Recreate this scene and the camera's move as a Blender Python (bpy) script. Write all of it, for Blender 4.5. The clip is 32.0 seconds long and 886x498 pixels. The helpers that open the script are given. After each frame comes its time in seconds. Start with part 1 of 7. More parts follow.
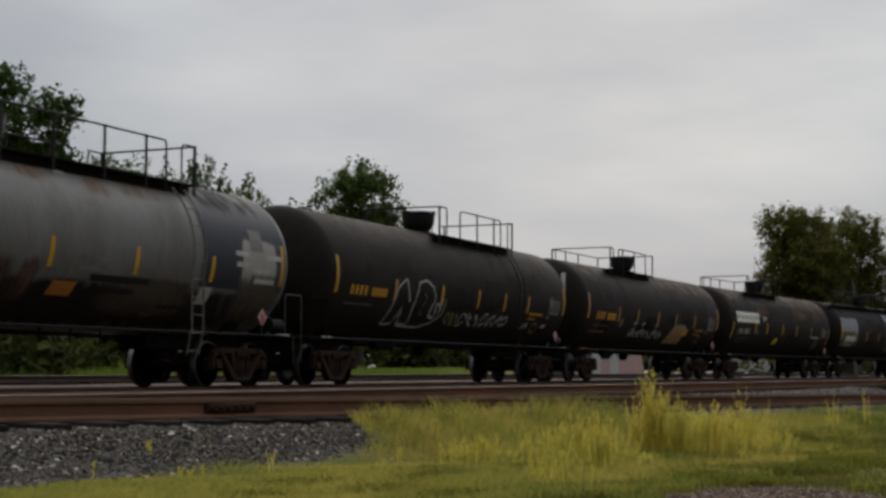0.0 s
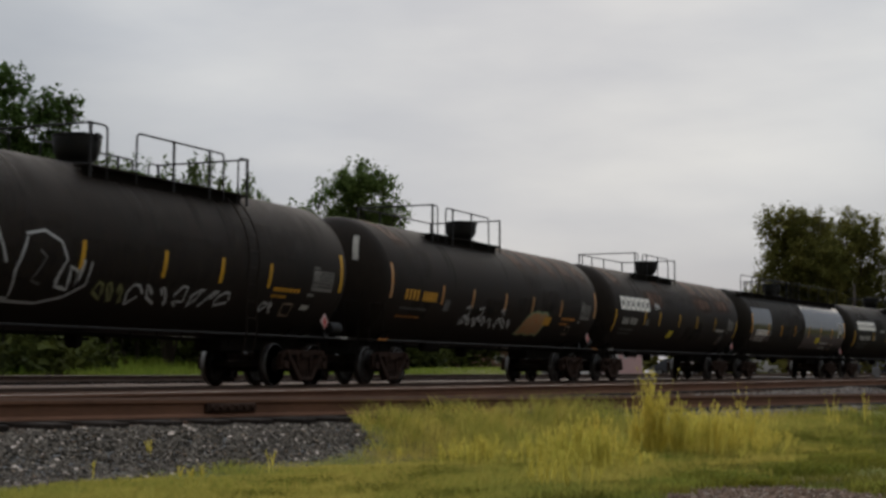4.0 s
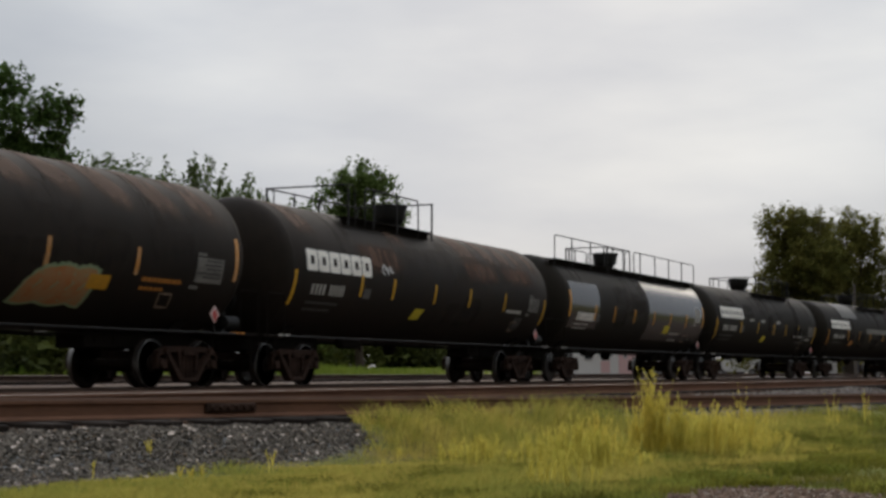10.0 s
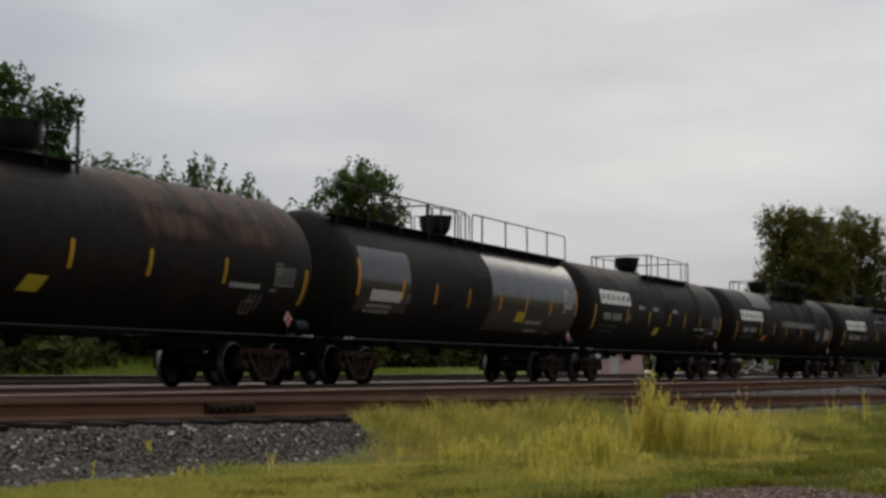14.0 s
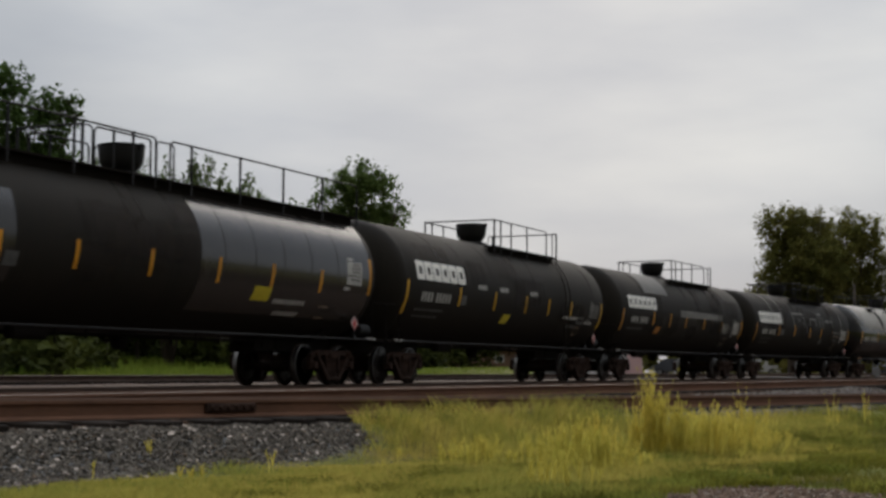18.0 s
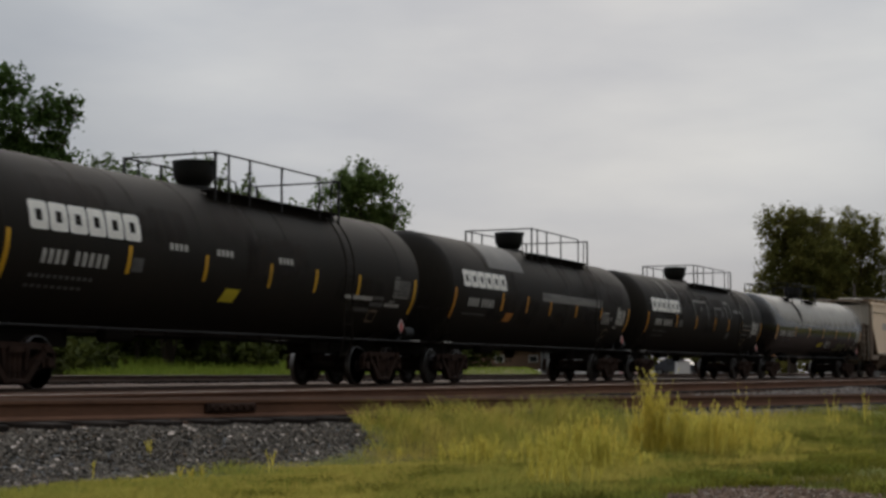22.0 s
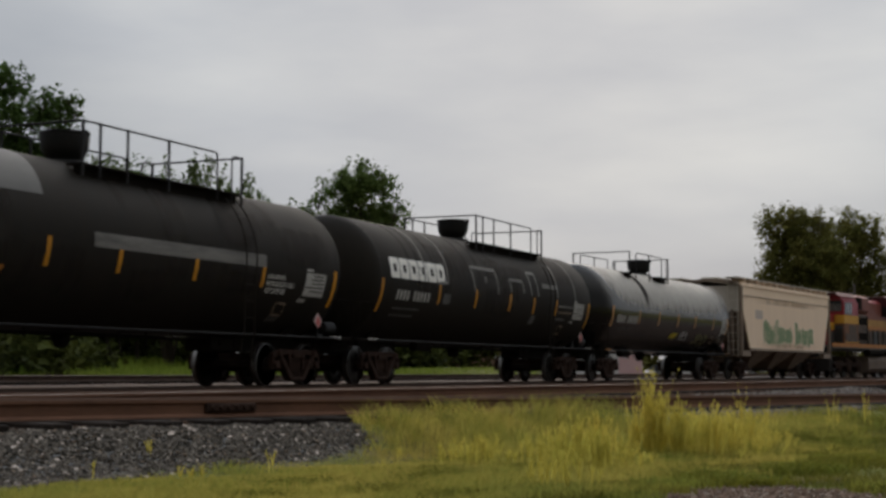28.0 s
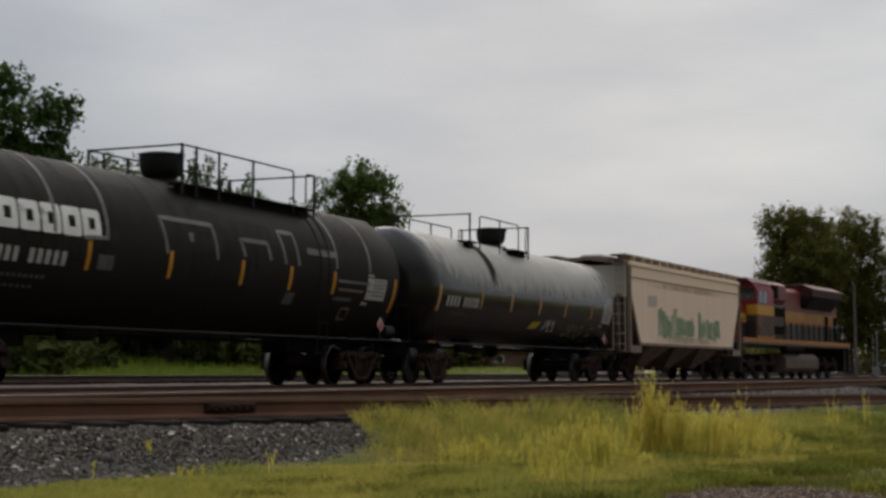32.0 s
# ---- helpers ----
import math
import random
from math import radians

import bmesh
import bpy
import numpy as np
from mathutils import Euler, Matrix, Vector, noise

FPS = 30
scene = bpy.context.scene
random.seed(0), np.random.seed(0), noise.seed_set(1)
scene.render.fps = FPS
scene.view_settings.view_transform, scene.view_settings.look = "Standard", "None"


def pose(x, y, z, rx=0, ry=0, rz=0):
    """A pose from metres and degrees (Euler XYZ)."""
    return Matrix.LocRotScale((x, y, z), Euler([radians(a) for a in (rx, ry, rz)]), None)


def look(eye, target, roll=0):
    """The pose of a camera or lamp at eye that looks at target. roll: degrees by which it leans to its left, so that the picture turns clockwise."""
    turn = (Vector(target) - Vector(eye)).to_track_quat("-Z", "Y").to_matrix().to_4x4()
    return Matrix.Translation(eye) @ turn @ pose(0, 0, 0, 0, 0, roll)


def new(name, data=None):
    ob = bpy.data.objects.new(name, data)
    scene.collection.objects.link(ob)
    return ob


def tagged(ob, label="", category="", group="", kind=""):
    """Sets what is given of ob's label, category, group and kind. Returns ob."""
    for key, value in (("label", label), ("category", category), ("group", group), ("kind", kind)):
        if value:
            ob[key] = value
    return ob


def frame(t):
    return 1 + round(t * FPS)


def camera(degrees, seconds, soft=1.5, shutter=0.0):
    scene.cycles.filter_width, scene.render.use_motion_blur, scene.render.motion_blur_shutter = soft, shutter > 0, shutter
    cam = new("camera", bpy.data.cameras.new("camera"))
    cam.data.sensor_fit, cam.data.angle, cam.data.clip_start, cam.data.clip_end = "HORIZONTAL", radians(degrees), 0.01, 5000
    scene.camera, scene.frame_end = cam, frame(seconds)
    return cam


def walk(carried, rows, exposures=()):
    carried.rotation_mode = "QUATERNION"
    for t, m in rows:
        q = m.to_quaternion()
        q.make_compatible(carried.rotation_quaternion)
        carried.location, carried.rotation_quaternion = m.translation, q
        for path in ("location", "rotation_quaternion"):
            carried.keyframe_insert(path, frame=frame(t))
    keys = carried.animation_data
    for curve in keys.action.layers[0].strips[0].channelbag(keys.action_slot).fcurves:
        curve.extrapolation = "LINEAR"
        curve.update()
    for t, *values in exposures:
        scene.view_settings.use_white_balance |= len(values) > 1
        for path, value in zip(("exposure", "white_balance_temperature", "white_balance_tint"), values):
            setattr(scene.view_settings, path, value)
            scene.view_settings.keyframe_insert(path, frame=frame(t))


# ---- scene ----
# x runs along the main track, y across it away from the camera, z = 0 at the main track's rail top
EYE = (0.0, 0.0, 0.29)
HEAD, TILT = radians(23.605), radians(4.535)
cam = camera(31.83, 32.0, soft=3.0, shutter=0.5)
CAM = look(EYE, (100 * math.cos(HEAD), 100 * math.sin(HEAD), 0.29 + 100 * math.tan(TILT)))
walk(cam, [(0, CAM), (32, CAM)], exposures=[(0, -0.13), (1, -0.15), (2, -0.06), (3, -0.11), (4.5, 0.06), (6, 0.23), (7, 0.16), (8, -0.11), (9, -0.11), (10, 0.16), (11, 0.01), (12, -0.13), (13, -0.13), (14, -0.01), (15.5, 0.03),
                                       (17, 0.06), (18, 0.01), (19, 0.09), (20, 0.25), (21, 0.04), (22, -0.15), (23, -0.18), (24, 0.13), (25, 0.11), (26.5, 0.01), (28, -0.11), (29, 0.23), (30, 0.09), (31, -0.03), (32, -0.11)])

# ---- sky, sun: thick cloud, brightest towards the hidden low sun ahead, dull behind the camera ----
SUN_EL, SUN_DIR = radians(22), radians(19)
world = bpy.data.worlds.new("overcast_sky")
scene.world = world
world.use_nodes = True
wn, wl = world.node_tree.nodes, world.node_tree.links
wn.clear()


def wnode(kind, **values):
    n = wn.new(kind)
    for k, v in values.items():
        n.inputs[k.replace("_", " ")].default_value = v
    return n


w_out, w_bg = wn.new("ShaderNodeOutputWorld"), wnode("ShaderNodeBackground", Strength=0.1)
w_sky = wn.new("ShaderNodeTexSky")
w_sky.sky_type, w_sky.sun_disc = "NISHITA", False
w_sky.sun_elevation, w_sky.sun_rotation = SUN_EL, radians(90) - SUN_DIR
w_sky.air_density, w_sky.dust_density = 1.0, 2.0
w_tc = wn.new("ShaderNodeTexCoord")
w_map = wnode("ShaderNodeMapping", Scale=(1.0, 1.0, 3.6), Location=(0.35, 0.1, 0.0))
w_n1 = wnode("ShaderNodeTexNoise", Scale=3.4, Detail=5.0, Roughness=0.5)
w_ramp = wn.new("ShaderNodeValToRGB")
w_ramp.color_ramp.elements[0].position, w_ramp.color_ramp.elements[1].position = 0.33, 0.66
w_ramp.color_ramp.elements[0].color = (4.5, 4.7, 5.1, 1)
w_ramp.color_ramp.elements[1].color = (6.5, 6.42, 6.3, 1)
w_dot = wn.new("ShaderNodeVectorMath")
w_dot.operation = "DOT_PRODUCT"
w_dot.inputs[1].default_value = (math.cos(SUN_DIR) * math.cos(SUN_EL), math.sin(SUN_DIR) * math.cos(SUN_EL), math.sin(SUN_EL))
w_rng = wn.new("ShaderNodeMapRange")
w_rng.interpolation_type = "SMOOTHSTEP"
for k, v in (("From Min", 0.922), ("From Max", 0.965), ("To Min", 0.72), ("To Max", 0.95)):
    w_rng.inputs[k].default_value = v
w_mul = wn.new("ShaderNodeVectorMath")
w_mul.operation = "SCALE"
w_mix = wnode("ShaderNodeMix")
w_mix.data_type = "RGBA"
w_mix.inputs["Factor"].default_value = 0.95
wl.new(w_tc.outputs["Generated"], w_map.inputs["Vector"])
wl.new(w_tc.outputs["Generated"], w_dot.inputs[0])
wl.new(w_map.outputs["Vector"], w_n1.inputs["Vector"])
wl.new(w_n1.outputs["Fac"], w_ramp.inputs["Fac"])
wl.new(w_dot.outputs["Value"], w_rng.inputs["Value"])
# an overcast sky is brighter overhead than at its rim
w_sep, w_top, w_both = wn.new("ShaderNodeSeparateXYZ"), wn.new("ShaderNodeMapRange"), wn.new("ShaderNodeMath")
w_top.interpolation_type, w_both.operation = "SMOOTHSTEP", "MULTIPLY"
for k, v in (("From Min", 0.28), ("From Max", 0.85), ("To Min", 1.0), ("To Max", 3.2)):
    w_top.inputs[k].default_value = v
wl.new(w_tc.outputs["Generated"], w_sep.inputs["Vector"])
wl.new(w_sep.outputs["Z"], w_top.inputs["Value"])
wl.new(w_top.outputs["Result"], w_both.inputs[0])
# the cloud grows duller towards the side away from the sun
w_back, w_dull = wn.new("ShaderNodeMapRange"), wn.new("ShaderNodeMath")
w_back.interpolation_type, w_dull.operation = "SMOOTHSTEP", "MULTIPLY"
for k, v in (("From Min", -0.9), ("From Max", 0.65), ("To Min", 0.38), ("To Max", 1.0)):
    w_back.inputs[k].default_value = v
wl.new(w_dot.outputs["Value"], w_back.inputs["Value"])
wl.new(w_back.outputs["Result"], w_dull.inputs[0])
wl.new(w_rng.outputs["Result"], w_dull.inputs[1])
wl.new(w_dull.outputs["Value"], w_both.inputs[1])
# bluer away from the sun, warmer towards it
w_tint, w_hue = wn.new("ShaderNodeMix"), wn.new("ShaderNodeVectorMath")
w_tint.data_type, w_hue.operation = "RGBA", "MULTIPLY"
w_tint.inputs["A"].default_value, w_tint.inputs["B"].default_value = (0.918, 1.0, 1.12, 1), (0.945, 1.0, 1.065, 1)
w_frac = wn.new("ShaderNodeMapRange")
w_frac.inputs["From Min"].default_value, w_frac.inputs["From Max"].default_value = 0.92, 0.966
wl.new(w_dot.outputs["Value"], w_frac.inputs["Value"])
wl.new(w_frac.outputs["Result"], w_tint.inputs["Factor"])
wl.new(w_ramp.outputs["Color"], w_hue.inputs[0])
# the cloud behind is a shade warmer
w_warm, w_side = wn.new("ShaderNodeMix"), wn.new("ShaderNodeMapRange")
w_warm.data_type = "RGBA"
w_side.inputs["From Min"].default_value, w_side.inputs["From Max"].default_value = -0.3, 0.8
w_warm.inputs["A"].default_value = (1.0, 1.0, 0.98, 1)
wl.new(w_dot.outputs["Value"], w_side.inputs["Value"])
wl.new(w_side.outputs["Result"], w_warm.inputs["Factor"])
wl.new(w_tint.outputs["Result"], w_warm.inputs["B"])
wl.new(w_warm.outputs["Result"], w_hue.inputs[1])
wl.new(w_hue.outputs["Vector"], w_mul.inputs[0])
wl.new(w_both.outputs["Value"], w_mul.inputs["Scale"])
wl.new(w_sky.outputs["Color"], w_mix.inputs["A"])
wl.new(w_mul.outputs["Vector"], w_mix.inputs["B"])
wl.new(w_mix.outputs["Result"], w_bg.inputs["Color"])
wl.new(w_bg.outputs["Background"], w_out.inputs["Surface"])

sun = new("sun", bpy.data.lights.new("sun", "SUN"))
sun.data.energy, sun.data.angle, sun.data.color = 1.0, radians(50), (1.0, 0.88, 0.74)
sun.matrix_world = look((50 * math.cos(SUN_DIR), 50 * math.sin(SUN_DIR), 50 * math.tan(SUN_EL)), (0, 0, 0))


# ---- materials ----
def material(name, base, rough=0.7, metal=0.0, second=None, amount=0.5, scale=4.0, bump=0.0, bump_scale=60.0,
             stretch=(1, 1, 1), spec=0.2, per_thing=0.0, per_island=0.0, coat=0.0):
    """Paint or natural surface: a base, a second colour in large stains and in fine grain, and a fine relief."""
    m = bpy.data.materials.new(name)
    m.use_nodes = True
    n, l = m.node_tree.nodes, m.node_tree.links
    b = n["Principled BSDF"]
    b.inputs["Roughness"].default_value, b.inputs["Metallic"].default_value = rough, metal
    b.inputs["Specular IOR Level"].default_value = spec
    if coat:
        b.inputs["Coat Weight"].default_value, b.inputs["Coat Roughness"].default_value = coat, 0.15
    tc, mp = n.new("ShaderNodeTexCoord"), n.new("ShaderNodeMapping")
    mp.inputs["Scale"].default_value = stretch
    l.new(tc.outputs["Object"], mp.inputs["Vector"])
    second = second or tuple(c * 0.7 for c in base)
    big, small = n.new("ShaderNodeTexNoise"), n.new("ShaderNodeTexNoise")
    big.inputs["Scale"].default_value, big.inputs["Detail"].default_value = scale, 5.0
    small.inputs["Scale"].default_value, small.inputs["Detail"].default_value = scale * 9, 3.0
    l.new(mp.outputs["Vector"], big.inputs["Vector"])
    l.new(mp.outputs["Vector"], small.inputs["Vector"])
    ramp = n.new("ShaderNodeValToRGB")
    ramp.color_ramp.elements[0].position, ramp.color_ramp.elements[1].position = 0.38, 0.68
    mixf = n.new("ShaderNodeMath")
    mixf.operation = "MULTIPLY_ADD"
    mixf.inputs[1].default_value = 0.35
    l.new(small.outputs["Fac"], mixf.inputs[0])
    half = n.new("ShaderNodeMath")
    half.operation = "MULTIPLY"
    half.inputs[1].default_value = 0.65
    l.new(big.outputs["Fac"], half.inputs[0])
    l.new(half.outputs["Value"], mixf.inputs[2])
    l.new(mixf.outputs["Value"], ramp.inputs["Fac"])
    am = n.new("ShaderNodeMath")
    am.operation = "MULTIPLY"
    am.inputs[1].default_value = amount
    l.new(ramp.outputs["Color"], am.inputs[0])
    mix = n.new("ShaderNodeMix")
    mix.data_type = "RGBA"
    mix.inputs["A"].default_value, mix.inputs["B"].default_value = (*base, 1), (*second, 1)
    l.new(am.outputs["Value"], mix.inputs["Factor"])
    col = mix.outputs["Result"]
    for size, node, out in ((per_thing, "ShaderNodeObjectInfo", "Random"), (per_island, "ShaderNodeNewGeometry", "Random Per Island")):
        if size:
            inf, rng, hsv = n.new(node), n.new("ShaderNodeMapRange"), n.new("ShaderNodeHueSaturation")
            rng.inputs["To Min"].default_value, rng.inputs["To Max"].default_value = 1 - size, 1 + size
            l.new(inf.outputs[out], rng.inputs["Value"])
            l.new(rng.outputs["Result"], hsv.inputs["Value"])
            l.new(col, hsv.inputs["Color"])
            col = hsv.outputs["Color"]
    l.new(col, b.inputs["Base Color"])
    rr = n.new("ShaderNodeMapRange")
    rr.inputs["To Min"].default_value, rr.inputs["To Max"].default_value = max(0.03, rough - 0.1), min(1, rough + 0.12)
    l.new(mixf.outputs["Value"], rr.inputs["Value"])
    l.new(rr.outputs["Result"], b.inputs["Roughness"])
    if bump:
        bn, bu = n.new("ShaderNodeTexNoise"), n.new("ShaderNodeBump")
        bn.inputs["Scale"].default_value, bn.inputs["Detail"].default_value = bump_scale, 4.0
        l.new(tc.outputs["Object"], bn.inputs["Vector"])
        bu.inputs["Strength"].default_value, bu.inputs["Distance"].default_value = bump, 0.02
        l.new(bn.outputs["Fac"], bu.inputs["Height"])
        l.new(bu.outputs["Normal"], b.inputs["Normal"])
    return m


def leafy(name, base, second, thru=0.35, island=0.35, scale=0.6):
    """Leaves and grass: varied from piece to piece, with some light passing through."""
    m = material(name, base, 0.8, second=second, amount=0.9, scale=scale, per_island=island, spec=0.05)
    n, l = m.node_tree.nodes, m.node_tree.links
    b, out = n["Principled BSDF"], n["Material Output"]
    tr, mx = n.new("ShaderNodeBsdfTranslucent"), n.new("ShaderNodeMixShader")
    src = b.inputs["Base Color"].links[0].from_socket
    l.new(src, tr.inputs["Color"])
    mx.inputs["Fac"].default_value = thru
    l.new(b.outputs["BSDF"], mx.inputs[1])
    l.new(tr.outputs["BSDF"], mx.inputs[2])
    l.new(mx.outputs["Shader"], out.inputs["Surface"])
    return m


TANK_BLACK = material("tank_black_paint", (0.0175, 0.0153, 0.0122), 0.6, second=(0.029, 0.0235, 0.018), amount=0.6, scale=0.7, stretch=(1.6, 1, 0.5), bump=0.05, bump_scale=9, spec=0.06)
TANK_RUSTY = material("tank_black_with_rust_film", (0.0172, 0.0142, 0.0116), 0.6, second=(0.03, 0.0222, 0.0171), amount=0.8, scale=0.55, stretch=(1.7, 1, 0.6), bump=0.05, bump_scale=9, spec=0.06)
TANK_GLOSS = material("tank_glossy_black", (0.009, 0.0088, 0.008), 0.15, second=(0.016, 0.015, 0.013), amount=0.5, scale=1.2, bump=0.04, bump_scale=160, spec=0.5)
TANK_GREY = material("tank_weathered_grey", (0.165, 0.16, 0.147), 0.5, second=(0.095, 0.084, 0.068), amount=0.8, scale=0.8, stretch=(1.5, 1, 0.5), bump=0.05, bump_scale=9, spec=0.25)
PATCH_NAVY = material("navy_overpaint", (0.022, 0.025, 0.036), 0.5, second=(0.045, 0.045, 0.05), amount=0.6, scale=1.1, spec=0.2)
PANEL_GLOSS = material("clean_glossy_panel", (0.026, 0.0225, 0.019), 0.2, second=(0.046, 0.04, 0.034), amount=0.6, scale=2.5, stretch=(4, 1, 0.6), spec=0.5)
PATCH_GREY = material("grey_paint_patch", (0.115, 0.11, 0.102), 0.6, second=(0.085, 0.081, 0.075), amount=0.6, scale=2)
DULL_STREAK = material("dull_grey_streak", (0.2, 0.188, 0.168), 0.6, second=(0.07, 0.066, 0.06), amount=0.8, scale=1.7, stretch=(0.6, 1, 4))
def soft_stain(name, base, second, rough=0.8, scale=1.5, lo=0.35, hi=0.75, most=0.9):
    """A stain that thins out raggedly towards the edges of its patch."""
    m = material(name, base, rough, second=second, amount=0.8, scale=scale, spec=0.07)
    n, l = m.node_tree.nodes, m.node_tree.links
    at, tc, mp, nz, ad, rg = [n.new("ShaderNode" + k) for k in ("VertexColor", "TexCoord", "Mapping", "TexNoise", "Math", "MapRange")]
    at.layer_name = "fade"
    mp.inputs["Scale"].default_value = (2.2, 1.0, 0.6)
    nz.inputs["Scale"].default_value, nz.inputs["Detail"].default_value = 2.0, 6.0
    l.new(tc.outputs["Object"], mp.inputs["Vector"])
    l.new(mp.outputs["Vector"], nz.inputs["Vector"])
    ad.operation = "MULTIPLY"
    sp = n.new("ShaderNodeSeparateColor")
    l.new(at.outputs["Color"], sp.inputs["Color"])
    l.new(sp.outputs["Red"], ad.inputs[0])
    l.new(nz.outputs["Fac"], ad.inputs[1])
    rg.interpolation_type = "SMOOTHSTEP"
    for k, v in (("From Min", lo * 0.6), ("From Max", hi * 0.75), ("To Min", 0.0), ("To Max", most)):
        rg.inputs[k].default_value = v
    l.new(ad.outputs["Value"], rg.inputs["Value"])
    l.new(rg.outputs["Result"], n["Principled BSDF"].inputs["Alpha"])
    return m


RUST_SOFT = soft_stain("ragged_rust_film", (0.125, 0.076, 0.055), (0.06, 0.038, 0.029), lo=0.2, hi=0.72, most=0.85)
DARK_SOFT = soft_stain("ragged_dark_film", (0.02, 0.017, 0.015), (0.03, 0.022, 0.018), lo=0.1, hi=0.5, most=0.97)
STAIN_TAN = soft_stain("tan_water_stain", (0.46, 0.34, 0.24), (0.36, 0.26, 0.18), lo=0.1, hi=0.85, most=0.5)
DUST_PALE = soft_stain("pale_grey_dust_film", (0.5, 0.47, 0.42), (0.36, 0.34, 0.305), lo=0.0, hi=0.3, most=0.78)
# pale film that paints a sky reflection into the colour, with some dust
DUST_SHEEN = soft_stain("dust_and_sky_sheen_film", (0.48, 0.447, 0.4), (0.32, 0.298, 0.265), rough=0.5, lo=0.0, hi=0.42, most=0.82)
DUST_SOFT = soft_stain("ragged_grey_dust", (0.05, 0.046, 0.042), (0.03, 0.027, 0.025), most=0.6)
FILM_SOFT = soft_stain("thin_road_film", (0.036, 0.0285, 0.0228), (0.026, 0.021, 0.017), rough=0.58, lo=0.2, hi=0.7, most=0.55)
RUST_BAND = soft_stain("brown_rust_band", (0.145, 0.1, 0.077), (0.085, 0.06, 0.047), lo=0.18, hi=0.66, most=0.8)
RUST_ORANGE = soft_stain("orange_rust_bloom", (0.3, 0.16, 0.07), (0.2, 0.12, 0.07), lo=0.3, hi=0.95, most=0.5)
RUST_BROWN = soft_stain("brown_dirt_wash", (0.11, 0.085, 0.066), (0.07, 0.054, 0.042), lo=0.1, hi=0.6, most=0.85)
STEEL_DARK = material("dark_steel_fittings", (0.01, 0.01, 0.01), 0.6, second=(0.022, 0.018, 0.015), amount=0.6, scale=3, spec=0.2)
UNDER_BLACK = material("grimy_black_underframe", (0.014, 0.0115, 0.0098), 0.95, second=(0.012, 0.01, 0.008), amount=0.6, scale=3, spec=0.03)
CAST_RUST = material("rusty_cast_steel", (0.022, 0.0132, 0.0098), 0.9, second=(0.062, 0.036, 0.026), amount=0.7, scale=5, bump=0.3, bump_scale=40, per_thing=0.2, spec=0.08)
WHEEL_STEEL = material("dirty_wheel_steel", (0.017, 0.0125, 0.01), 0.85, second=(0.038, 0.024, 0.017), amount=0.6, scale=4, spec=0.08)
TREAD_STEEL = material("polished_tread_steel", (0.22, 0.21, 0.2), 0.45, metal=1.0, second=(0.05, 0.047, 0.045), amount=0.5, scale=8)
STRIPE_YELLOW = material("yellow_reflective_stripe", (0.62, 0.34, 0.015), 0.45, second=(0.4, 0.2, 0.03), amount=0.5, scale=6, per_thing=0.12)
STRIPE_AMBER = material("amber_reflective_stripe", (0.62, 0.27, 0.015), 0.45, second=(0.42, 0.17, 0.02), amount=0.5, scale=6, per_thing=0.12)
STRIPE_TAN = material("faded_orange_stripe", (0.56, 0.25, 0.06), 0.5, second=(0.55, 0.4, 0.25), amount=0.6, scale=5, per_thing=0.15)
MARK_WHITE = material("white_lettering_paint", (0.84, 0.81, 0.74), 0.5, second=(0.5, 0.47, 0.42), amount=0.45, scale=5)
MARK_DIRTY = material("dirty_white_paint", (0.5, 0.48, 0.435), 0.6, second=(0.24, 0.228, 0.21), amount=0.8, scale=5)
MARK_DIM = material("worn_pale_paint", (0.12, 0.115, 0.108), 0.6, second=(0.055, 0.053, 0.05), amount=0.8, scale=5)
MARK_YELLOW = material("yellow_marking_paint", (0.6, 0.29, 0.02), 0.5, second=(0.35, 0.2, 0.03), amount=0.6, scale=6)
MARK_LEMON = material("lemon_yellow_label", (0.62, 0.5, 0.03), 0.5, second=(0.45, 0.35, 0.04), amount=0.5, scale=6)
MARK_ORANGE = material("orange_marking_paint", (0.45, 0.18, 0.03), 0.55, second=(0.3, 0.12, 0.03), amount=0.6, scale=6)
MARK_TAN = material("tan_label_paint", (0.27, 0.2, 0.14), 0.6, second=(0.16, 0.12, 0.09), amount=0.7, scale=5)
SPRAY_WHITE = material("silver_spray_paint", (0.5, 0.5, 0.49), 0.5, second=(0.28, 0.28, 0.27), amount=0.7, scale=4)
SPRAY_ORANGE = material("orange_spray_paint", (0.4, 0.15, 0.05), 0.6, second=(0.36, 0.27, 0.14), amount=0.8, scale=3)
SPRAY_GREEN = material("green_spray_paint", (0.2, 0.28, 0.15), 0.7, second=(0.34, 0.37, 0.23), amount=0.7, scale=3)
SPRAY_OLIVE = material("olive_spray_paint", (0.2, 0.2, 0.08), 0.6, second=(0.12, 0.12, 0.07), amount=0.7, scale=3)
PLACARD_RED = material("red_placard", (0.38, 0.06, 0.05), 0.45, second=(0.36, 0.05, 0.04), amount=0.5, scale=9)
PLACARD_WHITE = material("white_placard", (0.5, 0.36, 0.34), 0.5, second=(0.36, 0.24, 0.23), amount=0.4, scale=9)
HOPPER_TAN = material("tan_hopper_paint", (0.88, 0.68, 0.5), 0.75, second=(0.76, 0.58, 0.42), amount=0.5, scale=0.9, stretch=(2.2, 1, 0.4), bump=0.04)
HOPPER_GREY = material("dusty_hopper_end_paint", (0.5, 0.445, 0.37), 0.7, second=(0.34, 0.3, 0.25), amount=0.6, scale=1.5)
HOPPER_FADED = material("faded_stencil_paint", (0.5, 0.42, 0.37), 0.75, second=(0.6, 0.48, 0.38), amount=0.6, scale=4)
